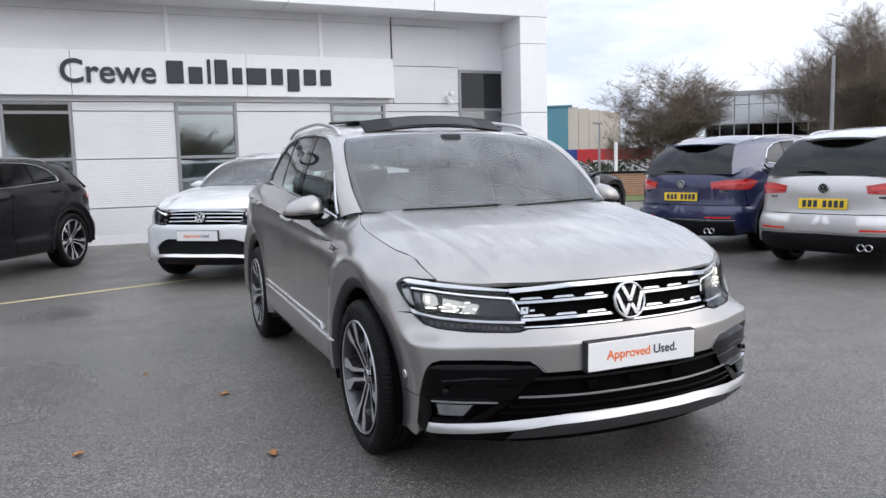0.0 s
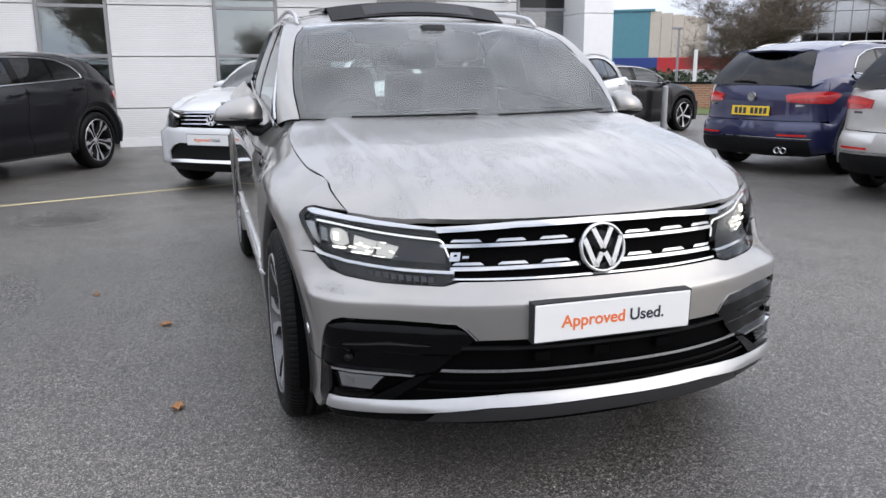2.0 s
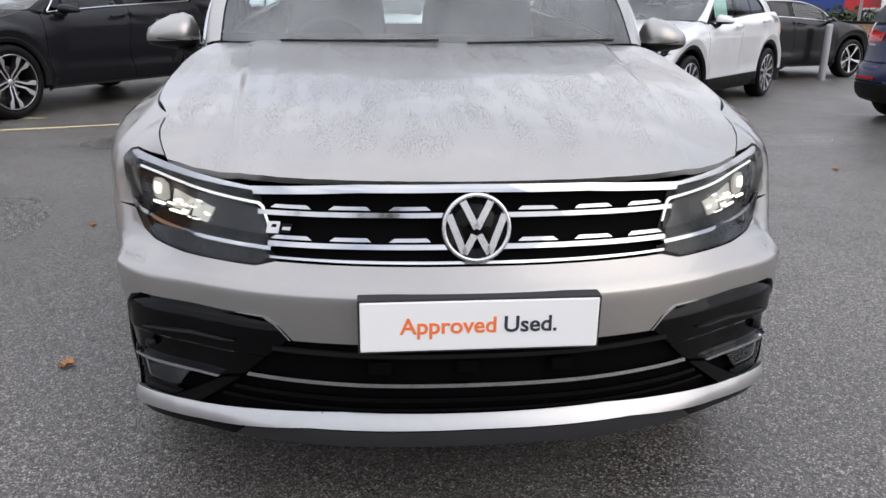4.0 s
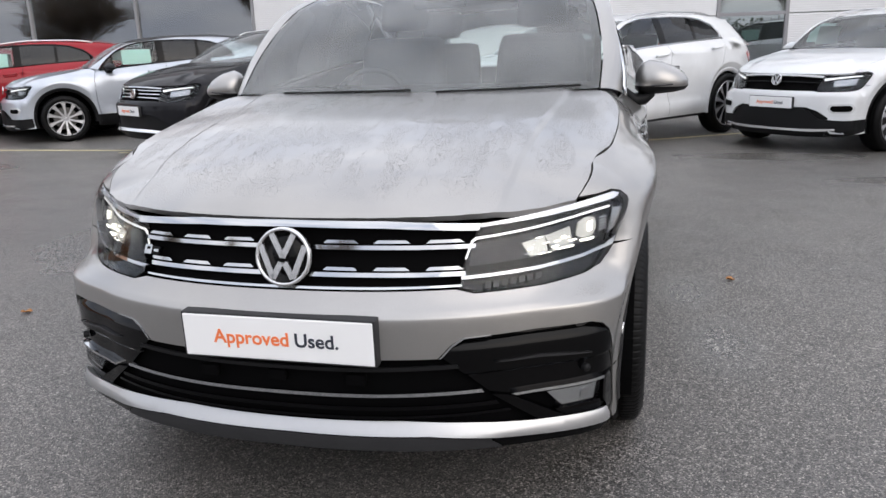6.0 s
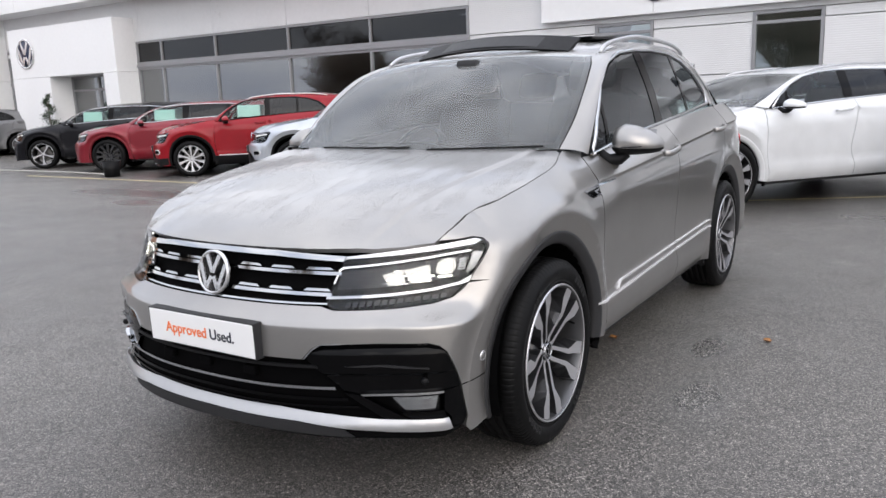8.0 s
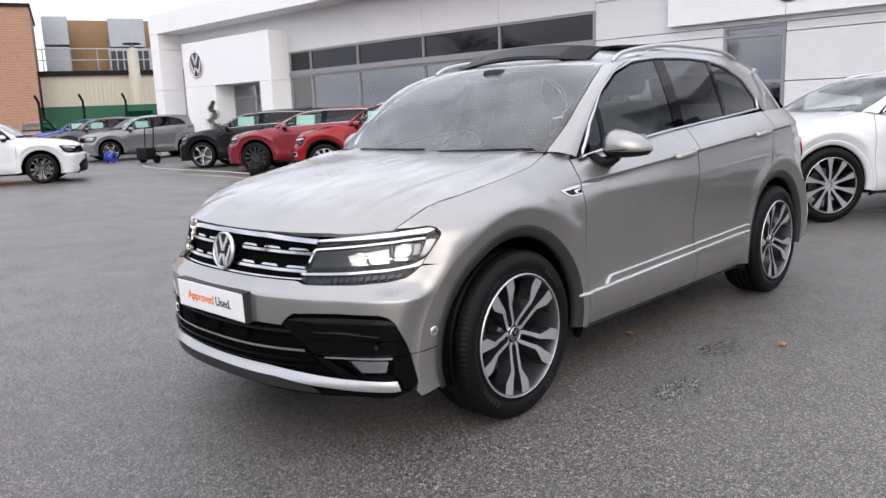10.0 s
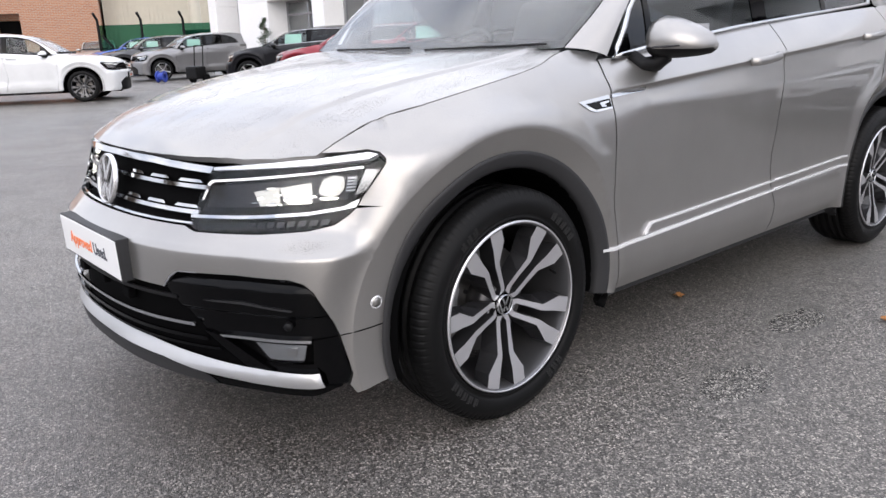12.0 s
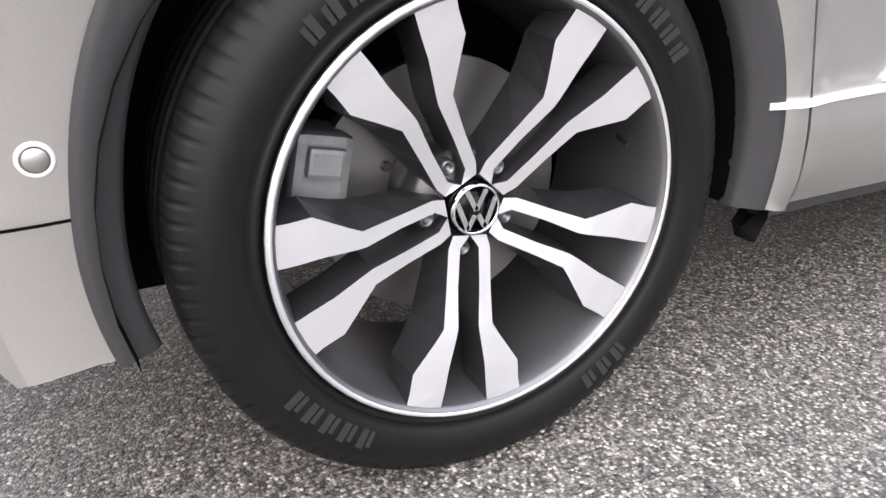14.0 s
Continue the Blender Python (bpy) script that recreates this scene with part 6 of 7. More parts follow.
        # --- wheels
        dyc, zc = (0.006, 0.351) if D else (0.0, R)
        for yc in (0.0, wb):
            w = make_wheel(car, wheel_kind, R if not D else 0.351, 0.262 * R / 0.357 if not D else 0.2555, 0.25 if D else 0.225, 0.905, 1, wheel_face, wheel_dark, D, turn, spokes)
            w.matrix_basis = Matrix.Translation((s * (0.908 * sx - 0.905 - (0.009 if D else 0.008)), yc + dyc, zc)) if s == 1 else Matrix.Translation((-(0.908 * sx - 0.905 - (0.009 if D else 0.008)), yc + dyc, zc)) @ Matrix.Rotation(math.pi, 4, "Z")
    # --- roof
    rpoly = [(0.0, 1.005)] + [(roof_w(1.08) * k / 6 * 1.0, 1.005 + 0.075 * (k / 6) ** 2) for k in range(1, 7)] + [(roof_w(y), y) for y in (1.3, 1.6, 2.0, 2.4, 2.8, 3.12)] + [(0.3, 3.17), (0.0, 3.18)]
    rpoly = rpoly + [(-x, y) for x, y in reversed(rpoly) if x > 1e-6]
    skin("roof", rpoly, lambda x, y: warp(roof_surf(x, y)), roof or paint, car, 0.05 if D else 0.12, 0.0, 0.02, "", Vector((0, 0, 1)))
    # --- screens
    away = Vector((0, -0.55, 0.83))
    side = curve3(PILLAR_HI)

    def screen_at(t, b, off=0.0):
        e = side(b * 4 / 9)
        c = Vector((0, 0.345, 1.062)).lerp(Vector((0, 1.0, 1.490)), b) + away * (0.030 * 4 * b * (1 - b))
        w = 2 * t - 1
        return Vector(((e.x - 0.006) * w, c.y + (e.y - c.y) * w * w, c.z + (e.z - c.z) * w * w)) + away * off

    def screen_part(nm, mt, a0, a1, b0, b1, na, nb, off, lb=""):
        bm = bmesh.new()
        g = [[bm.verts.new(warp(screen_at(a0 + (a1 - a0) * i / na, b0 + (b1 - b0) * j / nb, off))) for j in range(nb + 1)] for i in range(na + 1)]
        for i in range(na):
            for j in range(nb):
                bm.faces.new((g[i][j], g[i + 1][j], g[i + 1][j + 1], g[i][j + 1]))
        return part(nm, bm, mt, car, lb, True)

    screen_part("windscreen", G_SCREEN, 0, 1, 0, 1, 28, 16, 0.0, "clear windscreen with a pale veil of painted-in haze")
    for a0, a1, b0, b1 in ((0, 1, 0, 0.075), (0, 1, 0.965, 1.0), (0, 0.022, 0.07, 0.97), (0.978, 1, 0.07, 0.97)):
        screen_part("screen_border", M_GLOSSBLK, a0, a1, b0, b1, 28 if a1 - a0 > 0.5 else 2, 4 if b1 - b0 < 0.5 else 16, -0.004)
    part("cowl", box_bm(-0.70, 0.36, 1.0, 0.70, 0.5, 1.045, 0.01), M_TRIM, car)
    rw_t = lambda t: Vector((0.53 * (2 * t - 1), 3.17 - 0.05 * (2 * t - 1) ** 2, 1.485 - 0.03 * (2 * t - 1) ** 2))
    rw_b = lambda t: Vector((0.70 * (2 * t - 1), 3.50 - 0.06 * (2 * t - 1) ** 2, 1.065))
    ruled("rear_window", rw_t, rw_b, G_SIDE if D else G_PRIV, car, 16, 8, 0.03, warp=warp, label="dark rear window", away=Vector((0, 0.8, 0.5)))
    # --- tailgate, rear bumper, lamps
    tg = [(UMAX, 1.065)] + rx([(0.4, 1.066), (0.70, 1.065), (0.785, 1.02), (0.79, 0.86), (0.74, 0.66), (0.4, 0.655)]) + [(UMAX, 0.655)]
    SK("tailgate", tg, paint, 0.0, 0.02, outward=Vector((0, 1, 0)))
    SK("tailgate", mirror(tg), paint, 0.0, 0.02, outward=Vector((0, 1, 0)))
    rbp = [(UMAX, 0.645)] + rx([(0.4, 0.645), (0.76, 0.65)]) + sy([(3.24, 0.62), (3.16, 0.31)]) + rx([(0.76, 0.27), (0.4, 0.25)]) + [(UMAX, 0.25)]
    for q in (rbp, mirror(rbp)):
        SK("rear_bumper", q, paint, 0.004, 0.03, outward=Vector((0, 1, 0)))
    rlw = [(UMAX, 0.44)] + rx([(0.5, 0.43), (0.72, 0.43), (0.72, 0.27), (0.4, 0.25)]) + [(UMAX, 0.25)]
    for q in (rlw, mirror(rlw)):
        SK("rear_diffuser", q, M_TRIM, 0.024, 0.02, "black lower rear bumper", outward=Vector((0, 1, 0)))
    tl = rx([(0.42, 0.955), (0.60, 0.985), (0.80, 0.995)]) + sy([(3.16, 0.985), (3.10, 0.955), (3.22, 0.86)]) + rx([(0.79, 0.855), (0.60, 0.862), (0.44, 0.875)])
    for s in (1, -1):
        q = tl if s == 1 else mirror(tl)
        t1 = SK("tail_lamp", q, M_REDLAMP, 0.008, 0.02, "red tail lamp", outward=Vector((s * 0.5, 1, 0)))
        q = rx([(0.46, 0.93), (0.62, 0.95), (0.80, 0.955), (0.80, 0.93), (0.62, 0.915), (0.48, 0.905)])
        SK("lamp_bar", q if s == 1 else mirror(q), M_REDLIT, 0.012, 0.006, "", None, t1, outward=Vector((s * 0.5, 1, 0)))
        if rear == "tiguan":
            q = rx([(0.40, 0.50), (0.70, 0.50), (0.70, 0.48), (0.40, 0.48)])
            SK("rear_reflector", q if s == 1 else mirror(q), M_REDLIT, 0.028, 0.006, "", outward=Vector((0, 1, 0)))
    if rear == "tiguan":
        q = [(UMAX, 0.465)] + rx([(0.4, 0.462), (0.74, 0.458), (0.74, 0.448), (0.4, 0.452)]) + [(UMAX, 0.452)]
        for w in (q, mirror(q)):
            SK("bumper_strip", w, M_CHROME, 0.030, 0.012, "chrome strip on the rear bumper", outward=Vector((0, 1, 0)))
        part("wiper", tube([warp(Vector(p)) for p in ((0.0, 3.50, 1.10), (0.12, 3.495, 1.115), (0.32, 3.47, 1.105))], 0.010, 6), M_TRIM, car, "rear wiper")
        for xx in (-0.50, -0.42):
            part("exhaust_pipe", lathe([(0.030, 3.50), (0.038, 3.60), (0.034, 3.60), (0.03, 3.5)], 16, "y", center=(xx, 0, 0.31)), M_CHROME, car, "", True)
        emblem(car, None, 0.055, Matrix.Translation(warp(body(UMAX, 0.93)) + Vector((0, 0.012, 0))) @ pose(0, 0, 0, 0, 0, 180))
        for xx, w in ((-0.58, 0.16), (0.56, 0.12)):
            part("badge_mark", box_bm(xx - w / 2, 0, 0, xx + w / 2, 0.006, 0.022), M_CHROME, car).matrix_basis = Matrix.Translation(warp(body(UMAX - 0.56, 0.82)) * 0 + Vector((0, warp(body(UMAX - 0.6, 0.82)).y + 0.004, 0.82)))
    for s in (1, -1):
        q = [(uy(3.02, 0.66), 0.655), (UMAX - 0.62, 0.655), (UMAX - 0.62, 1.06), (UMAX - 0.70, 1.10), (uy(3.10, 1.16), 1.165), (uy(2.98, 1.18), 1.175)]
        SK("rear_corner", q if s == 1 else mirror(q), paint, -0.010, 0.012, outward=Vector((s, 0.6, 0)))
    # spoiler
    spb = bmesh.new()
    rows = []
    for k in range(13):
        x = 0.55 * (2 * k / 12 - 1)
        c = 1 - 0.10 * (x / 0.55) ** 2
        rows.append([spb.verts.new(warp(Vector(p))) for p in ((x, 3.12, 1.512 * 1 - 0.045 * (x / 0.55) ** 2), (x, 3.32 * c + 0.3 * (1 - c) * 10 * 0.1, 1.478 - 0.04 * (x / 0.55) ** 2), (x, 3.30 * c, 1.455 - 0.04 * (x / 0.55) ** 2), (x, 3.14, 1.462 - 0.045 * (x / 0.55) ** 2))])
    for a, b in zip(rows[:-1], rows[1:]):
        for i in range(4):
            spb.faces.new((a[i], a[(i + 1) % 4], b[(i + 1) % 4], b[i]))
    spb.faces.new(rows[0])
    spb.faces.new(rows[-1][::-1])
    bmesh.ops.recalc_face_normals(spb, faces=spb.faces[:])
    part("rear_spoiler", spb, roof or paint, car, "", False)
    # --- floor pan and dark inside
    ib = box_bm(-0.64, -0.66, 0.22, 0.64, 3.30, 0.60, 0.04)
    for v in ib.verts:
        v.co = warp(v.co)
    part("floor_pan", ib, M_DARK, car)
    ib = box_bm(-0.84, 0.50, 0.24, 0.84, 2.22, 0.62, 0.02)
    for v in ib.verts:
        v.co = warp(v.co)
    part("cabin_tub", ib, M_INT, car)
    ib = box_bm(-0.55, -0.50, 0.5, 0.55, 0.40, 0.80, 0.03)
    for v in ib.verts:
        v.co = warp(v.co)
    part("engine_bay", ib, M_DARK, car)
    # dashboard, seats, wheel
    dash = [Vector((-0.74, 0.50, 1.035)), Vector((0.0, 0.42, 1.05)), Vector((0.74, 0.50, 1.035))]
    dsh = [Vector((-0.76, 0.98, 0.98)), Vector((0.0, 0.95, 0.99)), Vector((0.76, 0.98, 0.98))]
    ruled("dashboard", curve3(dash), curve3(dsh), M_INT, car, 12, 6, 0.02, 0.05, warp=warp, away=Vector((0, 0, 1)))
    def seat(x, y, wdt, hgt, nm):
        sb = box_bm(-wdt / 2, -0.25, 0.0, wdt / 2, 0.27, 0.16, 0.05)
        me = bpy.data.meshes.new("t")
        bb = box_bm(-wdt / 2, 0.0, 0.0, wdt / 2, 0.13, hgt, 0.055)
        for v in bb.verts:
            v.co.y += 0.20 + v.co.z * 0.30
            v.co.x *= 1 - 0.18 * (v.co.z / hgt) ** 2
            v.co.z += 0.10
        bb.to_mesh(me)
        sb.from_mesh(me)
        hb = box_bm(-0.13, 0.0, 0.0, 0.13, 0.10, 0.17, 0.045)
        for v in hb.verts:
            v.co.y += 0.20 + (hgt + v.co.z) * 0.30
            v.co.z += hgt + 0.13
        me.clear_geometry()
        hb.to_mesh(me)
        sb.from_mesh(me)
        bb.free()
        hb.free()
        bpy.data.meshes.remove(me)
        for v in sb.verts:
            v.co = warp(v.co + Vector((x, y, 0.62)))
        part(nm, sb, M_INT, car, "black seat with a headrest", True)
    for x in (-0.37, 0.37):
        seat(x, 1.22, 0.52, 0.56, "front_seat")
        seat(x, 2.08, 0.58, 0.52, "rear_seat")
    sw = lathe([(0.165, 0.0), (0.180, 0.012), (0.195, 0.0), (0.180, -0.012)], 28, "y", close=True)
    for v in sw.verts:
        v.co = warp(Matrix.Rotation(radians(-28), 3, "X") @ v.co + Vector((-0.37, 0.99, 0.975)))
    part("steering_wheel", sw, M_INT, car, "", True)
    if D:
        part("rear_view_mirror", box_bm(-0.12, 0.93, 1.395, 0.12, 0.965, 1.455, 0.015), M_INT, car)
        part("sensor_box", box_bm(-0.06, 0.90, 1.42, 0.06, 0.97, 1.475, 0.02), M_INT, car)
        for xa, xb in ((-0.52, 0.02), (0.12, 0.66)):
            pts = [warp(screen_at((x / 0.725 + 1) / 2, 0.008 + 0.0025 * k, 0.006)) for k, x in enumerate([xa + (xb - xa) * j / 6 for j in range(7)])]
            part("wiper", tube(pts, 0.0034, 6, squash=(1, 1.2)), M_TRIM, car, "black windscreen wiper")
        # raised wind deflector at the front of the open glass roof, with the slid-back panel behind it
        bm = bmesh.new()
        rows = []
        for k in range(17):
            w = 2 * k / 16 - 1
            drop, back = -0.030 * w * w, 0.07 * w * w
            rows.append([bm.verts.new((0.45 * w, y + back, z + drop)) for y, z in ((1.075, 1.530), (1.225, 1.603), (1.232, 1.594), (1.10, 1.522))])
        for a, b in zip(rows[:-1], rows[1:]):
            for i in range(4):
                bm.faces.new((a[i], a[(i + 1) % 4], b[(i + 1) % 4], b[i]))
        bm.faces.new(rows[0])
        bm.faces.new(rows[-1][::-1])
        bmesh.ops.recalc_face_normals(bm, faces=bm.faces[:])
        dfl = part("sunroof_deflector", bm, M_TRIM, car, "black wind deflector raised over the open glass roof")
        bm = bmesh.new()
        rows = []
        for k in range(17):
            w = 2 * k / 16 - 1
            drop, back = -0.030 * w * w, 0.07 * w * w
            rows.append([bm.verts.new((0.415 * w, y + back, z + drop)) for y, z in ((1.093, 1.5435), (1.203, 1.597))])
        for a, b in zip(rows[:-1], rows[1:]):
            bm.faces.new((a[0], a[1], b[1], b[0]))
        part("deflector_mesh", bm, M_ARCH, dfl, "dark grey mesh panel")
        gl = box_bm(-0.43, 1.50, 0.0, 0.43, 2.10, 0.018, 0.006)
        for v in gl.verts:
            v.co.z = v.co.z + roof_c(v.co.y) + 0.022 - 0.03 * (abs(v.co.x) / 0.43) ** 2
        part("sunroof_panel", gl, M_GLOSSBLK, car, "dark glass sunroof slid back")
    # --- plates
    if front_plate:
        w, h = (0.506 if D else 0.52), 0.113
        pl = part("front_plate", box_bm(-w / 2, -0.008, -h / 2, w / 2, 0.0, h / 2, 0.004), M_PLATE_W, car, "white sales plate with orange and dark words")
        zp = 0.557 if D else 0.545
        yy = warp(body(0, zp)).y
        pl.matrix_basis = Matrix.Translation((0.002, yy - 0.008, warp(Vector((0, 0, zp))).z)) @ pose(0, 0, 0, 1.5, 0, 0)
        part("plate_holder", box_bm(-w / 2 - 0.004, -0.006, -h / 2 - 0.004, w / 2 + 0.004, 0.03, h / 2 + 0.004, 0.003), M_ARCH, pl)
        if plate_words:
            text_mesh("plate_word", "Approved", 0.0505, M_ORANGE, pl, pose(0.035, -0.0085, -0.016, 90, 0, 0), "orange printed word", 0.0009, 0.0006, "RIGHT")
            text_mesh("plate_word", "Used.", 0.0505, M_INK, pl, pose(0.048, -0.0085, -0.016, 90, 0, 0), "dark printed word", 0.0009, 0.0006, "LEFT")
    if rear_plate:
        yy = warp(body(UMAX, 0.76)).y
        pl = part("rear_plate", box_bm(-0.26, 0, -0.056, 0.26, 0.008, 0.056, 0.003), M_PLATE_Y, car, "yellow rear number plate with dark bars")
        pl.matrix_basis = Matrix.Translation((0, yy + 0.012, 0.76)) @ pose(0, 0, 0, 4, 0, 0)
        for k in range(7):
            x = (-0.205, -0.145, -0.085, -0.025, 0.075, 0.135, 0.195)[k]
            part("plate_bar", box_bm(x - 0.021, 0.0085, -0.037, x + 0.021, 0.0105, 0.037), M_INK, pl)
    if card:
        # price card behind the side window
        for s in (1, -1):
            cb = box_bm(-0.004, 0, 0, 0.004, 0.42, 0.22)
            c = part("price_card", cb, mat_card, car, "pale green price card in the window")
            c.matrix_basis = Matrix.Translation(warp(Vector((s * 0.735, 0.92, 1.11)))) @ pose(0, 0, 0, 0, -s * 14, 0)
    return car


mat_card = mat("pale_green_card", (0.62, 0.85, 0.78), 0.6)
CAR_GROUP = "cars parked along the showroom"
main_car = make_car("suv", "silver grey family SUV, wet with rain, headlamps lit", M_SILVER, 2, lamp_on=True, privacy=False, turn=-0.13)


def park(x, y, heading, ob):
    """Stand a car with its front axle's middle at x, y; heading: degrees of its nose from -y, towards +x."""
    ob.matrix_basis = pose(x, y, 0, 0, 0, heading)
    return ob

# ---- parked cars ----
black_suv = make_car("suv", "black large SUV with black alloy wheels", M_BLACKP, 1, sx=1.05, fo=1.02, wb=2.90, ro=1.02, zl=1.02, zg=0.83, R=0.378, wheel_kind="pairs", blade=M_SATIN, grille="many", group=CAR_GROUP, arch=M_BLACKP)
park(-4.65, 6.51, -29, black_suv)
white_suv = make_car("suv", "white large SUV with dark rear windows", M_WHITEP, 1, sx=1.05, fo=1.02, wb=2.90, ro=1.02, zl=1.02, zg=0.83, R=0.378, wheel_kind="star", spokes=10, blade=M_SATIN, grille="many", group=CAR_GROUP, arch=M_WHITEP)
park(-0.50, 6.38, -38, white_suv)
white_cross = make_car("crossover", "white compact crossover with silver wheels", M_WHITEP, 1, sx=0.985, fo=0.92, wb=2.59, ro=0.80, zl=1.0, zg=0.86, R=0.335, wheel_kind="star", spokes=10, wheel_dark=M_ALUMID, grille="plain", clad=True, group=CAR_GROUP, arch=M_TRIM, rails=True, card=True)
park(2.87, 6.98, -46, white_cross)
silver_cross = make_car("crossover", "light silver compact crossover with a black roof", M_LSILVER, 1, sx=0.985, fo=0.92, wb=2.59, ro=0.80, zl=1.0, zg=0.86, R=0.335, wheel_kind="star", spokes=10, wheel_dark=M_ALUMID, grille="plain", clad=True, group=CAR_GROUP, arch=M_TRIM, roof=M_BLACKP, rails=False, card=True, mirror_mat=M_BLACKP)
park(-7.85, 7.95, -48, silver_cross)
red_cross = make_car("crossover", "bright red compact crossover with silver roof rails", M_REDP, 1, sx=0.985, fo=0.92, wb=2.59, ro=0.80, zl=1.0, zg=0.86, R=0.335, wheel_kind="star", spokes=10, wheel_dark=M_ALUMID, grille="plain", clad=True, group=CAR_GROUP, arch=M_TRIM, card=True)
park(-10.35, 7.85, -50, red_cross)
red_coupe = make_car("saloon_car", "dark red low saloon with black wheels", M_DREDP, 1, sx=1.01, fo=1.05, wb=2.84, ro=1.05, zl=0.86, zg=0.78, gy=0.9, R=0.345, wheel_kind="star", spokes=12, wheel_face=M_ALUDK, grille="many", group=CAR_GROUP, arch=M_DREDP, rails=False, card=True)
park(-13.05, 8.0, -52, red_coupe)
black_saloon = make_car("saloon_car", "black saloon with bright alloy wheels", M_BLACKP, 1, sx=1.0, fo=1.0, wb=2.79, ro=1.05, zl=0.90, zg=0.80, gy=0.9, R=0.335, wheel_kind="star", spokes=5, wheel_dark=M_ALUMID, grille="many", group=CAR_GROUP, arch=M_BLACKP, rails=False, card=True)
park(-16.0, 8.3, -52, black_saloon)
grey_hatch = make_car("hatchback", "grey small hatchback with alloy wheels", M_GREYP, 1, sx=0.96, fo=0.92, wb=2.56, ro=0.72, zl=0.92, zg=0.85, R=0.32, wheel_kind="star", spokes=5, grille="plain", group=CAR_GROUP, arch=M_GREYP, rails=False, card=True)
park(-23.4, 8.4, -10, grey_hatch)
dark_hatch = make_car("hatchback", "dark grey small hatchback", M_DGREYP, 1, sx=0.96, fo=0.92, wb=2.56, ro=0.72, zl=0.92, zg=0.85, R=0.32, wheel_kind="star", spokes=10, grille="plain", group=CAR_GROUP, arch=M_DGREYP, rails=False, card=True)
park(-28.3, 8.95, -14, dark_hatch)
blue_hatch = make_car("hatchback", "bright blue small hatchback", M_BBLUEP, 1, sx=0.96, fo=0.92, wb=2.56, ro=0.72, zl=0.92, zg=0.85, R=0.32, wheel_kind="star", spokes=10, grille="plain", group=CAR_GROUP, arch=M_BBLUEP, rails=False, card=True)
park(-32.0, 9.7, -20, blue_hatch)
grey_far = make_car("hatchback", "silver grey small hatchback beside the fence", M_PSILVER, 1, sx=0.96, fo=0.92, wb=2.5, ro=0.72, zl=0.92, zg=0.85, R=0.31, wheel_kind="star", spokes=5, grille="plain", group=CAR_GROUP, arch=M_PSILVER, rails=False)
park(-36.0, 10.6, 70, grey_far)
white_hatch = make_car("hatchback", "white small hatchback with dark grey wheels", M_WHITEP, 1, sx=0.96, fo=0.94, wb=2.56, ro=0.72, zl=0.92, zg=0.85, R=0.325, wheel_kind="pairs", spokes=5, wheel_face=M_ALUMID, grille="plain", group=CAR_GROUP, arch=M_WHITEP, rails=False)
park(-15.9, 4.0, 152, white_hatch)
blue_suv = make_car("suv", "deep blue SUV seen from behind, yellow plate", M_BLUEP, 1, R=0.355, wheel_kind="star", spokes=5, wheel_dark=M_ALUDK, rear="tiguan", rear_plate=True, front_plate=False, group=CAR_GROUP, arch=M_ARCH)
silver_suv = make_car("suv", "silver SUV seen from behind, yellow plate", M_PSILVER, 1, R=0.355, wheel_kind="star", spokes=5, wheel_dark=M_ALUDK, rear="tiguan", rear_plate=True, front_plate=False, group=CAR_GROUP, arch=M_PSILVER)
for _ob, _x, _y, _h in ((blue_suv, 5.3, 5.2, 106), (silver_suv, 5.15, 2.75, 106)):
    # placed by the middle of the tail
    _a = radians(_h)
    park(_x + 3.6 * math.sin(_a), _y - 3.6 * math.cos(_a), _h, _ob)
dark_far = make_car("saloon_car", "black sports saloon beyond the pier", M_BLACKP, 1, sx=1.0, fo=1.0, wb=2.7, ro=1.0, zl=0.86, zg=0.72, R=0.34, wheel_kind="star", spokes=5, grille="many", group=CAR_GROUP, arch=M_BLACKP, rails=False, front_plate=False)
park(8.2, 12.0, 110, dark_far)


# ---- trees ----
M_BARK = speckle(mat("grey_bark", (0.15, 0.12, 0.095), 0.85), (0.15, 0.12, 0.095), 0.35, 14)


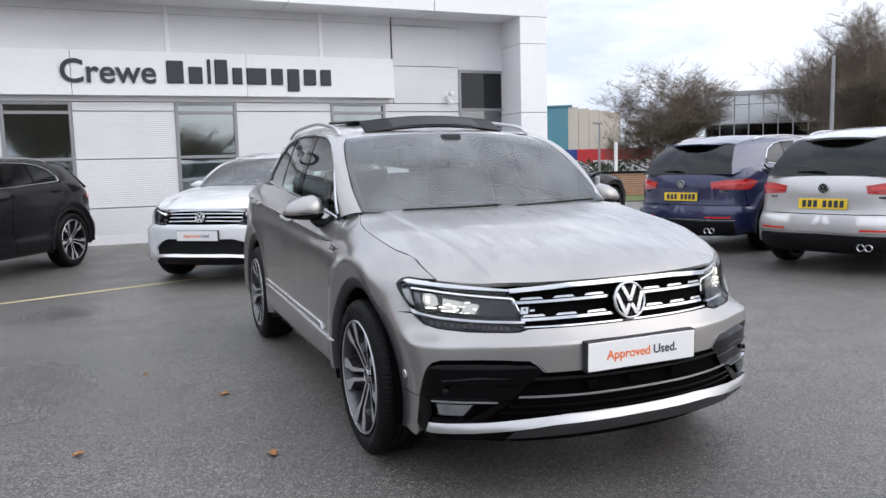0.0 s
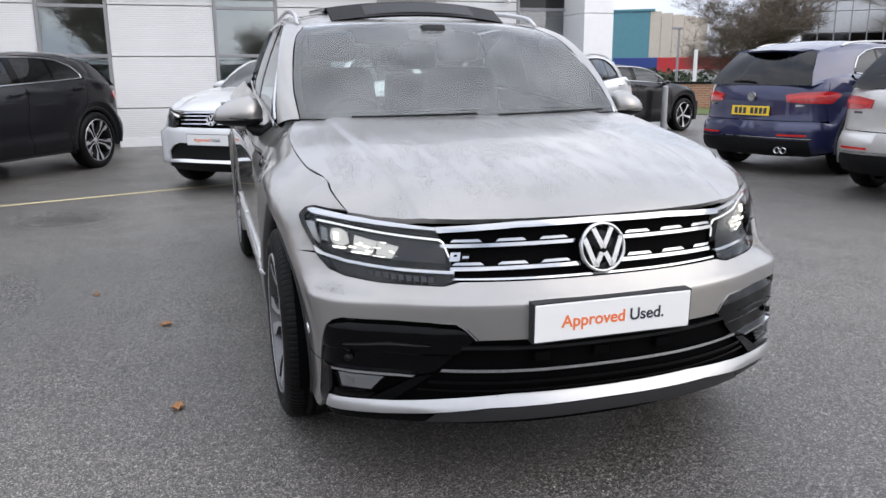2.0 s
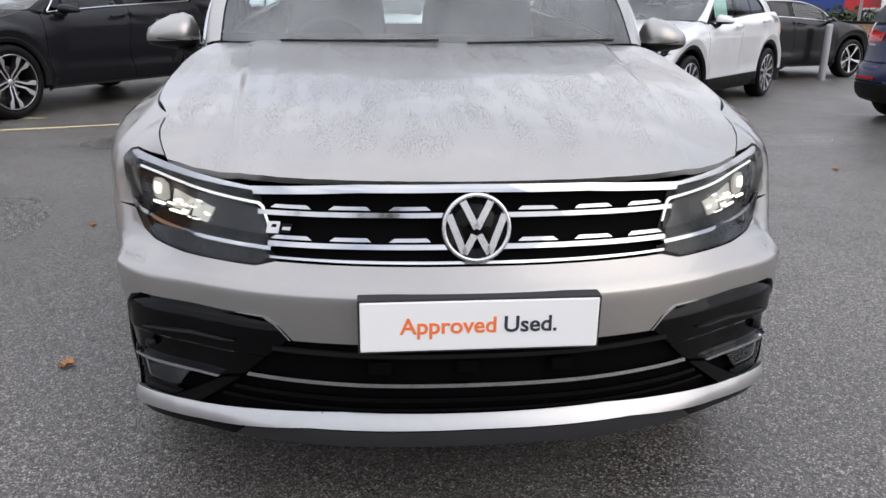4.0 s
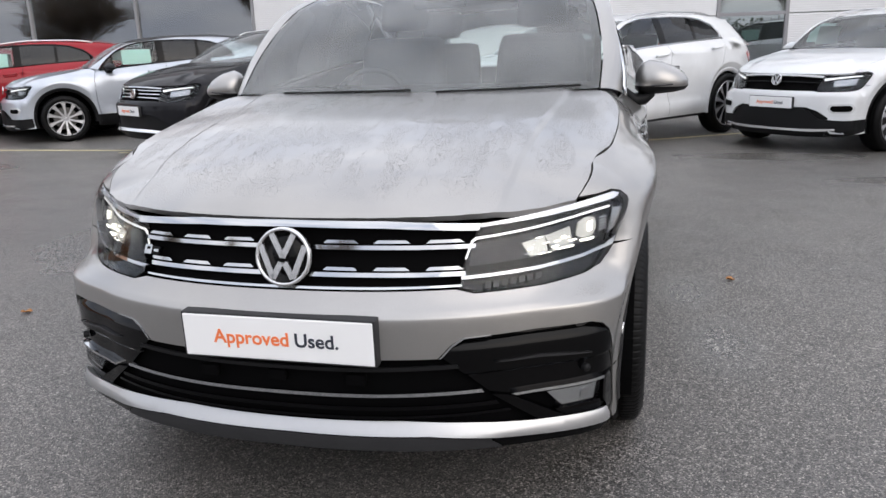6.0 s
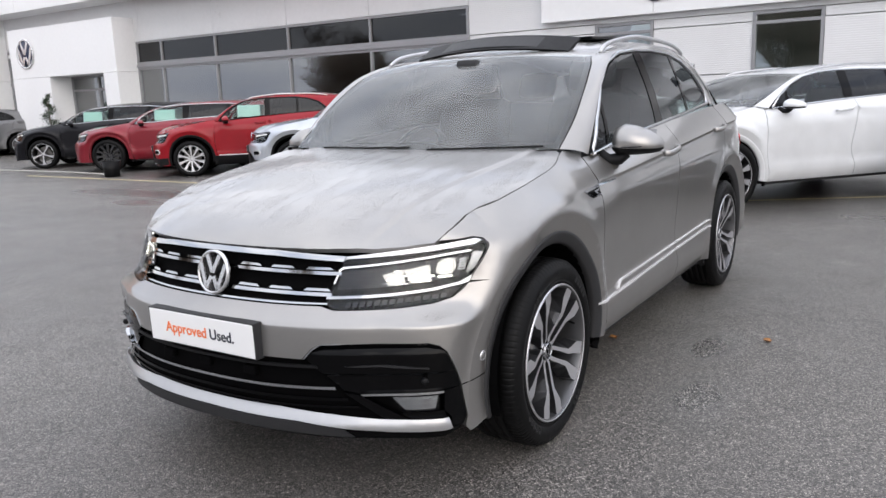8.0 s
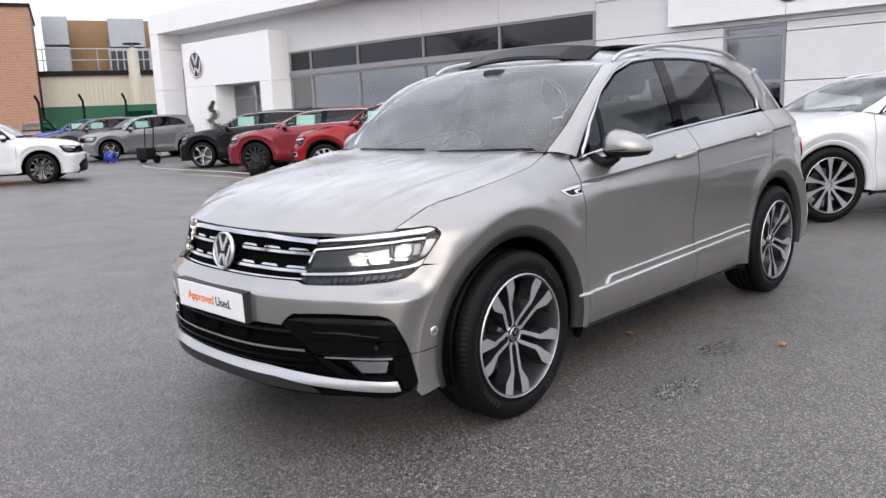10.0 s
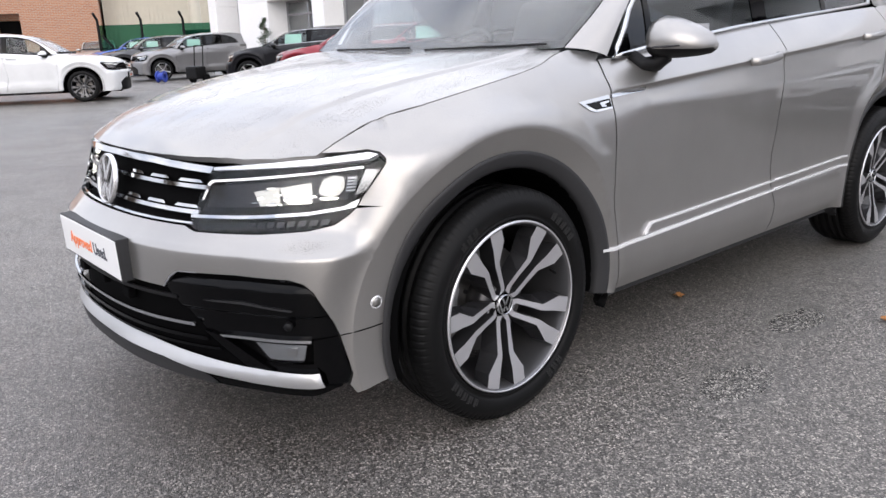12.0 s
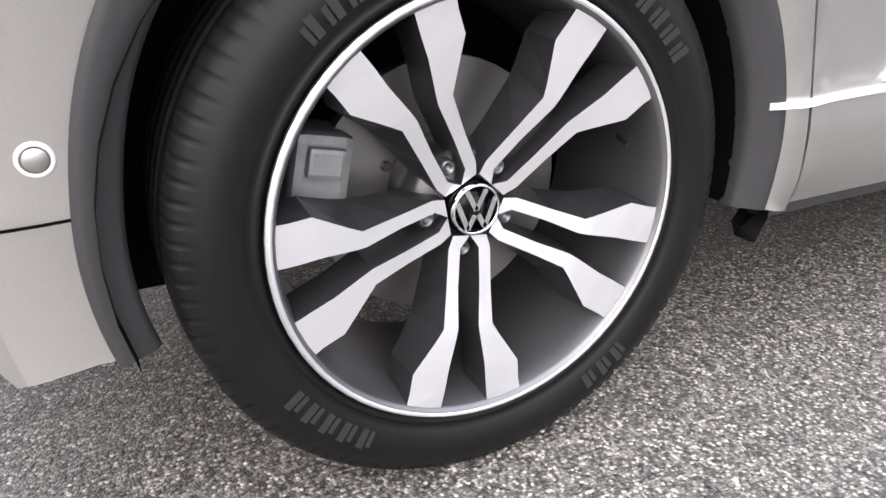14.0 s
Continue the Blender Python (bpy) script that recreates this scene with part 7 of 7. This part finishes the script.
def bare_tree(name, height, seed, spread=0.55, levels=5, twig=0.006):
    """A leafless tree: a tapered trunk, limbs that fork, and a crown of fine twigs."""
    rng = random.Random(seed)
    stems, fine = ([], []), ([], [])

    def limb(p, d, length, r, level):
        out = stems if level < 2 else fine
        segs = 4 if level < 3 else 1 if level == levels else 2
        sides = 7 if level == 0 else 5 if level < 3 else 3
        q, dirn = p.copy(), d.copy()
        rings = []
        for i in range(segs + 1):
            t = i / segs
            rr = r * (1 - 0.45 * t)
            a = dirn.cross(Vector((0.3, 0.9, 0.2))).normalized()
            c = a.cross(dirn).normalized()
            base = len(out[0])
            for k in range(sides):
                an = 2 * math.pi * k / sides
                out[0].append(q + a * (rr * math.cos(an)) + c * (rr * math.sin(an)))
            rings.append(base)
            if i < segs:
                q = q + dirn * (length / segs)
                dirn = (dirn + Vector((rng.uniform(-1, 1), rng.uniform(-1, 1), rng.uniform(-0.4, 0.7))) * 0.14).normalized()
        for a, c in zip(rings[:-1], rings[1:]):
            for k in range(sides):
                out[1].append((a + k, a + (k + 1) % sides, c + (k + 1) % sides, c + k))
        if level >= levels:
            return
        for k in range(rng.randint(6, 8) if level else rng.randint(13, 15)):
            t = rng.uniform(0.2, 1.0) if level else rng.uniform(0.18, 1.0)
            side = Vector((rng.uniform(-1, 1), rng.uniform(-1, 1), rng.uniform(-0.15, 0.6))).normalized()
            nd_ = (d * 0.75 + side * (spread + 0.25 * rng.random()) * 1.5).normalized()
            limb(p + (q - p) * t, nd_, length * (rng.uniform(0.50, 0.72) if level else rng.uniform(0.75, 1.1)), max(twig * 0.6, r * rng.uniform(0.26, 0.40)), level + 1)

    limb(Vector((0, 0, -0.1)), Vector((0, 0, 1)), height * 0.31, height * 0.019, 0)
    tree = new(name, None)
    for nm, (vs, fs) in (("trunk", stems), ("crown", fine)):
        me = bpy.data.meshes.new(nm)
        me.from_pydata([tuple(v) for v in vs], [], fs)
        me.materials.append(M_BARK)
        ob = new(nm, me)
        ob.parent = tree
    return tagged(tree, "bare winter tree with a wide crown of fine twigs", "tree", "bare trees round the yard")


tree_a = bare_tree("tree", 7.6, 4, 0.8)
tree_a.matrix_basis = pose(19.9, 22.9, 0, 0, 0, 20)
tree_b = bare_tree("tree", 8.2, 11, 0.5)
tree_b.matrix_basis = pose(22.6, 15.6, 0, 0, 0, 60)
copy_thing(tree_b, pose(24.6, 18.5, 0, 0, 0, 200))
copy_thing(tree_a, pose(25.0, 11.5, 0, 0, 0, 140))
for _x, _y, _r, _t in ((-14, -34, 30, tree_a), (-5, -38, 100, tree_b), (4, -33, 210, tree_a), (13, -36, 300, tree_b), (-25, -30, 250, tree_b), (24, -30, 10, tree_a), (-34, -18, 80, tree_a), (-6, -26, 170, tree_b)):
    copy_thing(_t, pose(_x, _y, 0, 0, 0, _r) @ Matrix.Scale(1.3 if _x < -4 else 0.9, 4))

# hedge beyond the yard, behind the walk
M_HEDGE = speckle(mat("evergreen_hedge", (0.035, 0.05, 0.025), 0.8), (0.035, 0.05, 0.025), 0.5, 6)


def hedge(name, x0, x1, y, h, d, seed, label):
    rng = random.Random(seed)
    vs, fs = [], []
    for k in range(int((x1 - x0) * 90)):
        c = Vector((rng.uniform(x0, x1), y + rng.uniform(-d, d) * 0.5, h * rng.random() ** 0.6 * (0.85 + 0.15 * math.sin(k))))
        a = Vector((rng.uniform(-1, 1), rng.uniform(-1, 1), rng.uniform(-1, 1))).normalized() * rng.uniform(0.10, 0.22)
        e = a.cross(Vector((rng.uniform(-1, 1), rng.uniform(-1, 1), rng.uniform(-1, 1)))).normalized() * 0.10
        b = len(vs)
        vs += [c - a, c + e, c + a, c - e]
        fs.append((b, b + 1, b + 2, b + 3))
    me = bpy.data.meshes.new(name)
    me.from_pydata([tuple(v) for v in vs], [], fs)
    me.materials.append(M_HEDGE)
    return tagged(new(name, me), label, "hedge", kind="stuff")


hedge("hedge", -40, 34, -40, 2.3, 2.0, 5, "dark evergreen hedge along the edge of the yard")
hedge("hedge", 12, 40, 34, 1.3, 1.5, 6, "low dark hedge beside the far road")

# ---- far things to the east ----
M_TEALC = speckle(mat("teal_cladding", (0.10, 0.27, 0.32), 0.5), (0.10, 0.27, 0.32), 0.1, 3)
M_CREAM = speckle(mat("cream_cladding", (0.56, 0.52, 0.43), 0.6), (0.56, 0.52, 0.43), 0.08, 3)
M_REDT = speckle(mat("red_trailer", (0.50, 0.035, 0.04), 0.5), (0.50, 0.035, 0.04), 0.15, 3)
M_BLUET = speckle(mat("blue_trailer", (0.03, 0.06, 0.24), 0.5), (0.03, 0.06, 0.24), 0.15, 3)
M_PALEF = speckle(mat("pale_fence", (0.55, 0.56, 0.57), 0.6), (0.55, 0.56, 0.57), 0.1, 5)
M_BRICK = bpy.data.materials.new("orange_brick")
M_BRICK.use_nodes = True
_b = M_BRICK.node_tree.nodes["Principled BSDF"]
_b.inputs["Roughness"].default_value = 0.8
_br = nd(M_BRICK, "ShaderNodeTexBrick", Scale=1.0)
_br.inputs["Color1"].default_value, _br.inputs["Color2"].default_value, _br.inputs["Mortar"].default_value = (0.42, 0.19, 0.10, 1), (0.34, 0.145, 0.08, 1), (0.40, 0.34, 0.28, 1)
_br.inputs["Brick Width"].default_value, _br.inputs["Row Height"].default_value, _br.inputs["Mortar Size"].default_value = 0.225, 0.075, 0.01
_mp = nd(M_BRICK, "ShaderNodeMapping")
_mp.inputs["Rotation"].default_value = (radians(90), 0, 0)
_cb = M_BRICK.node_tree.nodes.new("ShaderNodeCombineXYZ")
_sx = M_BRICK.node_tree.nodes.new("ShaderNodeSeparateXYZ")
_ad = M_BRICK.node_tree.nodes.new("ShaderNodeMath")
lk(M_BRICK, coords(M_BRICK), _sx.inputs[0])
lk(M_BRICK, _sx.outputs["X"], _ad.inputs[0])
lk(M_BRICK, _sx.outputs["Y"], _ad.inputs[1])
lk(M_BRICK, _ad.outputs[0], _cb.inputs["X"])
lk(M_BRICK, _sx.outputs["Z"], _cb.inputs["Y"])
lk(M_BRICK, _cb.outputs[0], _br.inputs["Vector"])
lk(M_BRICK, _br.outputs["Color"], _b.inputs["Base Color"])


def turned(name, label, category, x, y, rz, group="", kind=""):
    ob = tagged(new(name, None), label, category, group, kind)
    ob.matrix_basis = pose(x, y, 0, 0, 0, rz)
    return ob


shed = turned("warehouse", "cream and teal clad warehouse with a low pitched roof", "building", 27.6, 43.2, -33)
part("wall", box_bm(-3.0, 0, 0, 0.0, 14, 5.0), M_TEALC, shed)
for _k in range(5):
    part("wall_panel", box_bm(0.01 + 0.72 * _k, 0, 0, 0.01 + 0.72 * _k + 0.70, 14, 4.95 - 0.11 * _k), M_CREAM, shed)
part("roof", box_bm(-3.1, -0.1, 5.0, 0.3, 14, 5.12), M_TEALC, shed)
for _x, _m, _w, _l in ((24.2, M_BLUET, 3.0, "blue curtain-sided trailer beyond the fence"), (27.0, M_REDT, 4.6, "red curtain-sided trailer beyond the fence")):
    tr = turned("trailer", _l, "trailer", _x, 38.8 - (_x - 24.2) * 0.68, -34, "parked trailers")
    part("trailer_body", box_bm(-_w / 2, 0, 1.0, _w / 2, 2.4, 1.95, 0.03), _m, tr)
    part("trailer_chassis", box_bm(-_w / 2, 0.2, 0.6, _w / 2, 2.2, 0.98), M_TRIM, tr)
pf = turned("yard_fence", "pale grey boarded fence", "fence", 26.0, 33.5, -34)
for _k in range(16):
    part("board", box_bm(-2.4 + 0.30 * _k, 0, 0.2, -2.4 + 0.30 * _k + 0.27, 0.04, 1.25), M_PALEF, pf)
bw = turned("garden_wall", "low brown brick wall beside the road", "wall", 15.3, 18.8, -36, kind="structure")
part("wall_body", box_bm(-4.0, 0, 0, 6.0, 0.24, 0.78), M_BRICK, bw)
part("coping", box_bm(-4.05, -0.03, 0.785, 6.05, 0.27, 0.86, 0.01), M_TRIM, bw)
M_GRASS = speckle(mat("winter_grass", (0.09, 0.12, 0.035), 0.9), (0.09, 0.12, 0.035), 0.35, 40)
bm = bmesh.new()
vs_ = [bm.verts.new(p) for p in ((9.0, 17.2, 0.02), (30.0, 10.0, 0.02), (34, 16, 0.02), (10.5, 24.5, 0.02))]
bm.faces.new(vs_)
tagged(part("grass_verge", bm, M_GRASS), "strip of winter grass beside the road", "grass", kind="structure")

office = turned("office_block", "two storey office block with a glazed curtain wall", "building", 42.5, 38.0, -44)
part("office_body", box_bm(-5.5, 0.12, 0, 6.5, 10, 5.9), M_PALEF, office)
part("roof_edge", box_bm(-5.6, -0.1, 5.62, 6.6, 10, 5.95, 0.02), M_FRAME, office)
part("lower_band", box_bm(-5.5, -0.05, 0, 6.5, 0.11, 2.6), M_WHITE, office)
for _k in range(12):
    for _z0, _z1 in ((2.65, 3.55), (3.6, 4.95), (5.0, 5.6)):
        part("pane", box_bm(-5.4 + 0.98 * _k, 0.02, _z0, -5.4 + 0.98 * _k + 0.90, 0.10, _z1), G_BAND if _z1 < 4.9 else M_LAMPCLR, office)
for _k in range(13):
    part("mullion", box_bm(-5.47 + 0.98 * _k, -0.04, 2.6, -5.47 + 0.98 * _k + 0.06, 0.02, 5.62), M_FRAME, office)
pole = tagged(new("lamp_post", None), "tall grey steel street lamp post", "lamp post")
part("pole", tube([(18.0, 13.5, 0), (18.0, 13.5, 4.15)], [0.07, 0.045], 10), M_FRAME, pole)
part("pole_cap", lathe([(0.0, 4.17), (0.05, 4.165), (0.055, 4.13)], 12, "z", center=(18.0, 13.5, 0)), M_FRAME, pole, "", True)
pole2 = tagged(new("lamp_post", None), "thin grey lamp post beside the warehouse", "lamp post")
part("pole", tube([(15.2, 21.44, 0), (15.2, 21.44, 2.62)], [0.05, 0.035], 8), M_FRAME, pole2)
part("lamp_head", box_bm(14.95, 21.36, 2.62, 15.3, 21.52, 2.70, 0.02), M_FRAME, pole2)
post = tagged(new("fence_post", None), "white square post on the verge", "post")
part("post_shaft", box_bm(15.65, 21.04, 0, 15.75, 21.14, 1.93, 0.01), M_WHITE, post)
bol = tagged(part("bollard", lathe([(0.0, 0.95), (0.05, 0.94), (0.06, 0.90), (0.06, 0.0)], 16, "z", center=(7.7, 10.66, 0)), M_FRAME, None, "", True), "dark grey steel bollard at the edge of the yard", "bollard")
copy_thing(bol, pose(3.4, 2.6, 0))
copy_thing(bol, pose(6.9, 5.2, 0))

# ---- far things to the west ----
bb = turned("brick_building", "tall orange brick building with a recessed door", "building", -37.0, 11.2, 70)
for _x0, _x1, _d in ((-14.0, -4.4, 0.0), (-3.4, 0.0, 0.0)):
    part("brick_wall", box_bm(_x0, _d, 0, _x1, 8, 6.7), M_BRICK, bb)
part("brick_wall", box_bm(-4.4, 0.6, 0, -3.4, 8, 6.7), M_BRICK, bb)
part("brick_wall", box_bm(-4.4, 0.0, 2.7, -3.4, 0.6, 6.7), M_BRICK, bb)
part("door", box_bm(-4.35, 0.5, 0, -3.45, 0.58, 2.4), M_DARK, bb, "dark door in a recess")
part("parapet", box_bm(-14.1, -0.08, 6.7, 0.08, 8, 6.86), M_TRIM, bb)
part("window", box_bm(-9.0, -0.02, 2.0, -7.4, 0.02, 3.6), G_BAND, bb)
cw = turned("plant_building", "cream corrugated building with roof plant and a flue", "building", -38.6, 11.9, 68)
for _k in range(40):
    part("corrugation", box_bm(0.2 * _k, 0, 0, 0.2 * _k + 0.13, 0.05, 3.62), M_CREAM, cw)
part("wall", box_bm(0, 0.05, 0, 8.0, 6, 3.62), M_CREAM, cw)
part("roof_edge", box_bm(-0.1, -0.15, 3.62, 8.1, 6, 3.85), M_TRIM, cw)
M_HVAC = speckle(mat("galvanised_grey", (0.36, 0.38, 0.41), 0.45, 0.4), (0.36, 0.38, 0.41), 0.1, 4)
M_BROWNB = speckle(mat("brown_block", (0.30, 0.19, 0.10), 0.8), (0.30, 0.19, 0.10), 0.1, 6)
part("plant_screen", box_bm(1.0, 4.2, 3.86, 5.6, 5.6, 6.8), M_BROWNB, cw)
for _x0, _x1, _z0, _z1, _y in ((0.25, 1.45, 5.3, 6.75, 2.0), (0.25, 1.45, 3.95, 5.2, 2.0), (3.4, 5.2, 5.2, 6.7, 2.2), (3.3, 6.9, 3.9, 5.1, 2.2)):
    part("air_unit", box_bm(_x0, _y, _z0, _x1, _y + 1.6, _z1, 0.03), M_HVAC, cw, "grey rooftop air unit")
for _k in range(6):
    part("unit_louvre", box_bm(3.4 + 0.33 * _k, 2.15, 4.0, 3.4 + 0.33 * _k + 0.25, 2.19, 5.0), M_ALUDK, cw)
for _z in (4.4, 4.95):
    part("guard_rail", tube([(0.0, 0.3, _z), (8.0, 0.3, _z)], 0.03, 6), M_HVAC, cw)
for _k in range(7):
    part("rail_post", tube([(0.2 + 1.25 * _k, 0.3, 3.85), (0.2 + 1.25 * _k, 0.3, 4.97)], 0.03, 6), M_HVAC, cw)
flue = tagged(new("flue", None), "cream round flue with a flat cap", "chimney")
part("flue_pipe", lathe([(0.26, 1.6), (0.26, 4.7)], 20, "z", center=(-34.45, 14.8, 0)), M_CREAM, flue, "", True)
part("flue_cap", lathe([(0.0, 4.98), (0.42, 4.95), (0.42, 4.9), (0.0, 4.9)], 20, "z", center=(-34.45, 14.8, 0)), M_TRIM, flue, "", True)
part("flue_stay", tube([(-34.45, 14.8, 4.65), (-34.45, 14.8, 4.95)], 0.14, 8), M_HVAC, flue)
part("flue_base", box_bm(-34.9, 14.3, 0, -34.0, 15.3, 1.75, 0.03), mat("dark_green_steel", (0.02, 0.10, 0.07), 0.5), flue)
M_MESH = glass("green_mesh", (0.30, 0.52, 0.44), 0.6, 1.05)
gf = turned("mesh_fence", "green debris netting on a steel post fence", "fence", -33.4, 9.9, 67)
part("netting", box_bm(0, 0, 0.1, 5.6, 0.01, 2.0), M_MESH, gf)
for _k in range(4):
    part("post", tube([(1.75 * _k, -0.03, 0), (1.75 * _k, -0.03, 2.2), (1.75 * _k - 0.12, -0.2, 2.5)], 0.06, 6), M_TRIM, gf)
part("post_brace", tube([(0.1, -0.03, 1.6), (1.2, -0.03, 0.1)], 0.05, 6), M_TRIM, gf)
# pressure washer and hose reel on the yard
pw = tagged(new("pressure_washer", None), "black pressure washer on a wheeled frame", "washer")
pw.matrix_basis = pose(-19.6, 8.05, 0, 0, 0, 20)
part("washer_body", box_bm(-0.22, -0.2, 0.12, 0.22, 0.2, 0.48, 0.05), M_TRIM, pw)
for _s in (-1, 1):
    part("handle_bar", tube([(_s * 0.17, 0.12, 0.4), (_s * 0.17, 0.2, 1.05)], 0.018, 6), M_TRIM, pw)
    part("washer_wheel", lathe([(0.0, -0.03), (0.13, -0.03), (0.13, 0.03), (0.0, 0.03)], 16, "x", center=(_s * 0.27, 0.12, 0.13)), M_TYRE, pw)
part("handle_bar", tube([(-0.18, 0.2, 1.05), (0.18, 0.2, 1.05)], 0.02, 6), M_TRIM, pw)
hr = tagged(new("hose_reel", None), "small blue hose reel on the ground", "hose reel")
hr.matrix_basis = pose(-21.1, 7.6, 0, 0, 0, 40)
part("drum", lathe([(0.08, -0.12), (0.17, -0.12), (0.17, -0.09), (0.11, -0.08), (0.11, 0.08), (0.17, 0.09), (0.17, 0.12), (0.08, 0.12)], 18, "x", center=(0, 0, 0.19)), mat("blue_plastic", (0.03, 0.06, 0.35), 0.4), hr)
hose = tagged(part("hose", tube([curve3([Vector(p) for p in ((-19.5, 7.9, 0.015), (-18.2, 7.3, 0.015), (-16.5, 7.0, 0.015), (-13.6, 7.05, 0.015), (-11.8, 6.9, 0.015))])(k / 40) for k in range(41)], 0.014, 6), mat("pale_hose", (0.50, 0.50, 0.46), 0.6), None), "pale hose lying across the asphalt", "hose")
bk_ = tagged(new("bucket", None), "black plastic bucket standing by the wheel", "bucket")
part("bucket_body", lathe([(0.0, 0.01), (0.13, 0.01), (0.165, 0.30), (0.175, 0.30), (0.14, 0.0), (0.0, 0.0)], 20, "z", center=(-11.65, 6.75, 0)), M_TRIM, bk_, "", True)
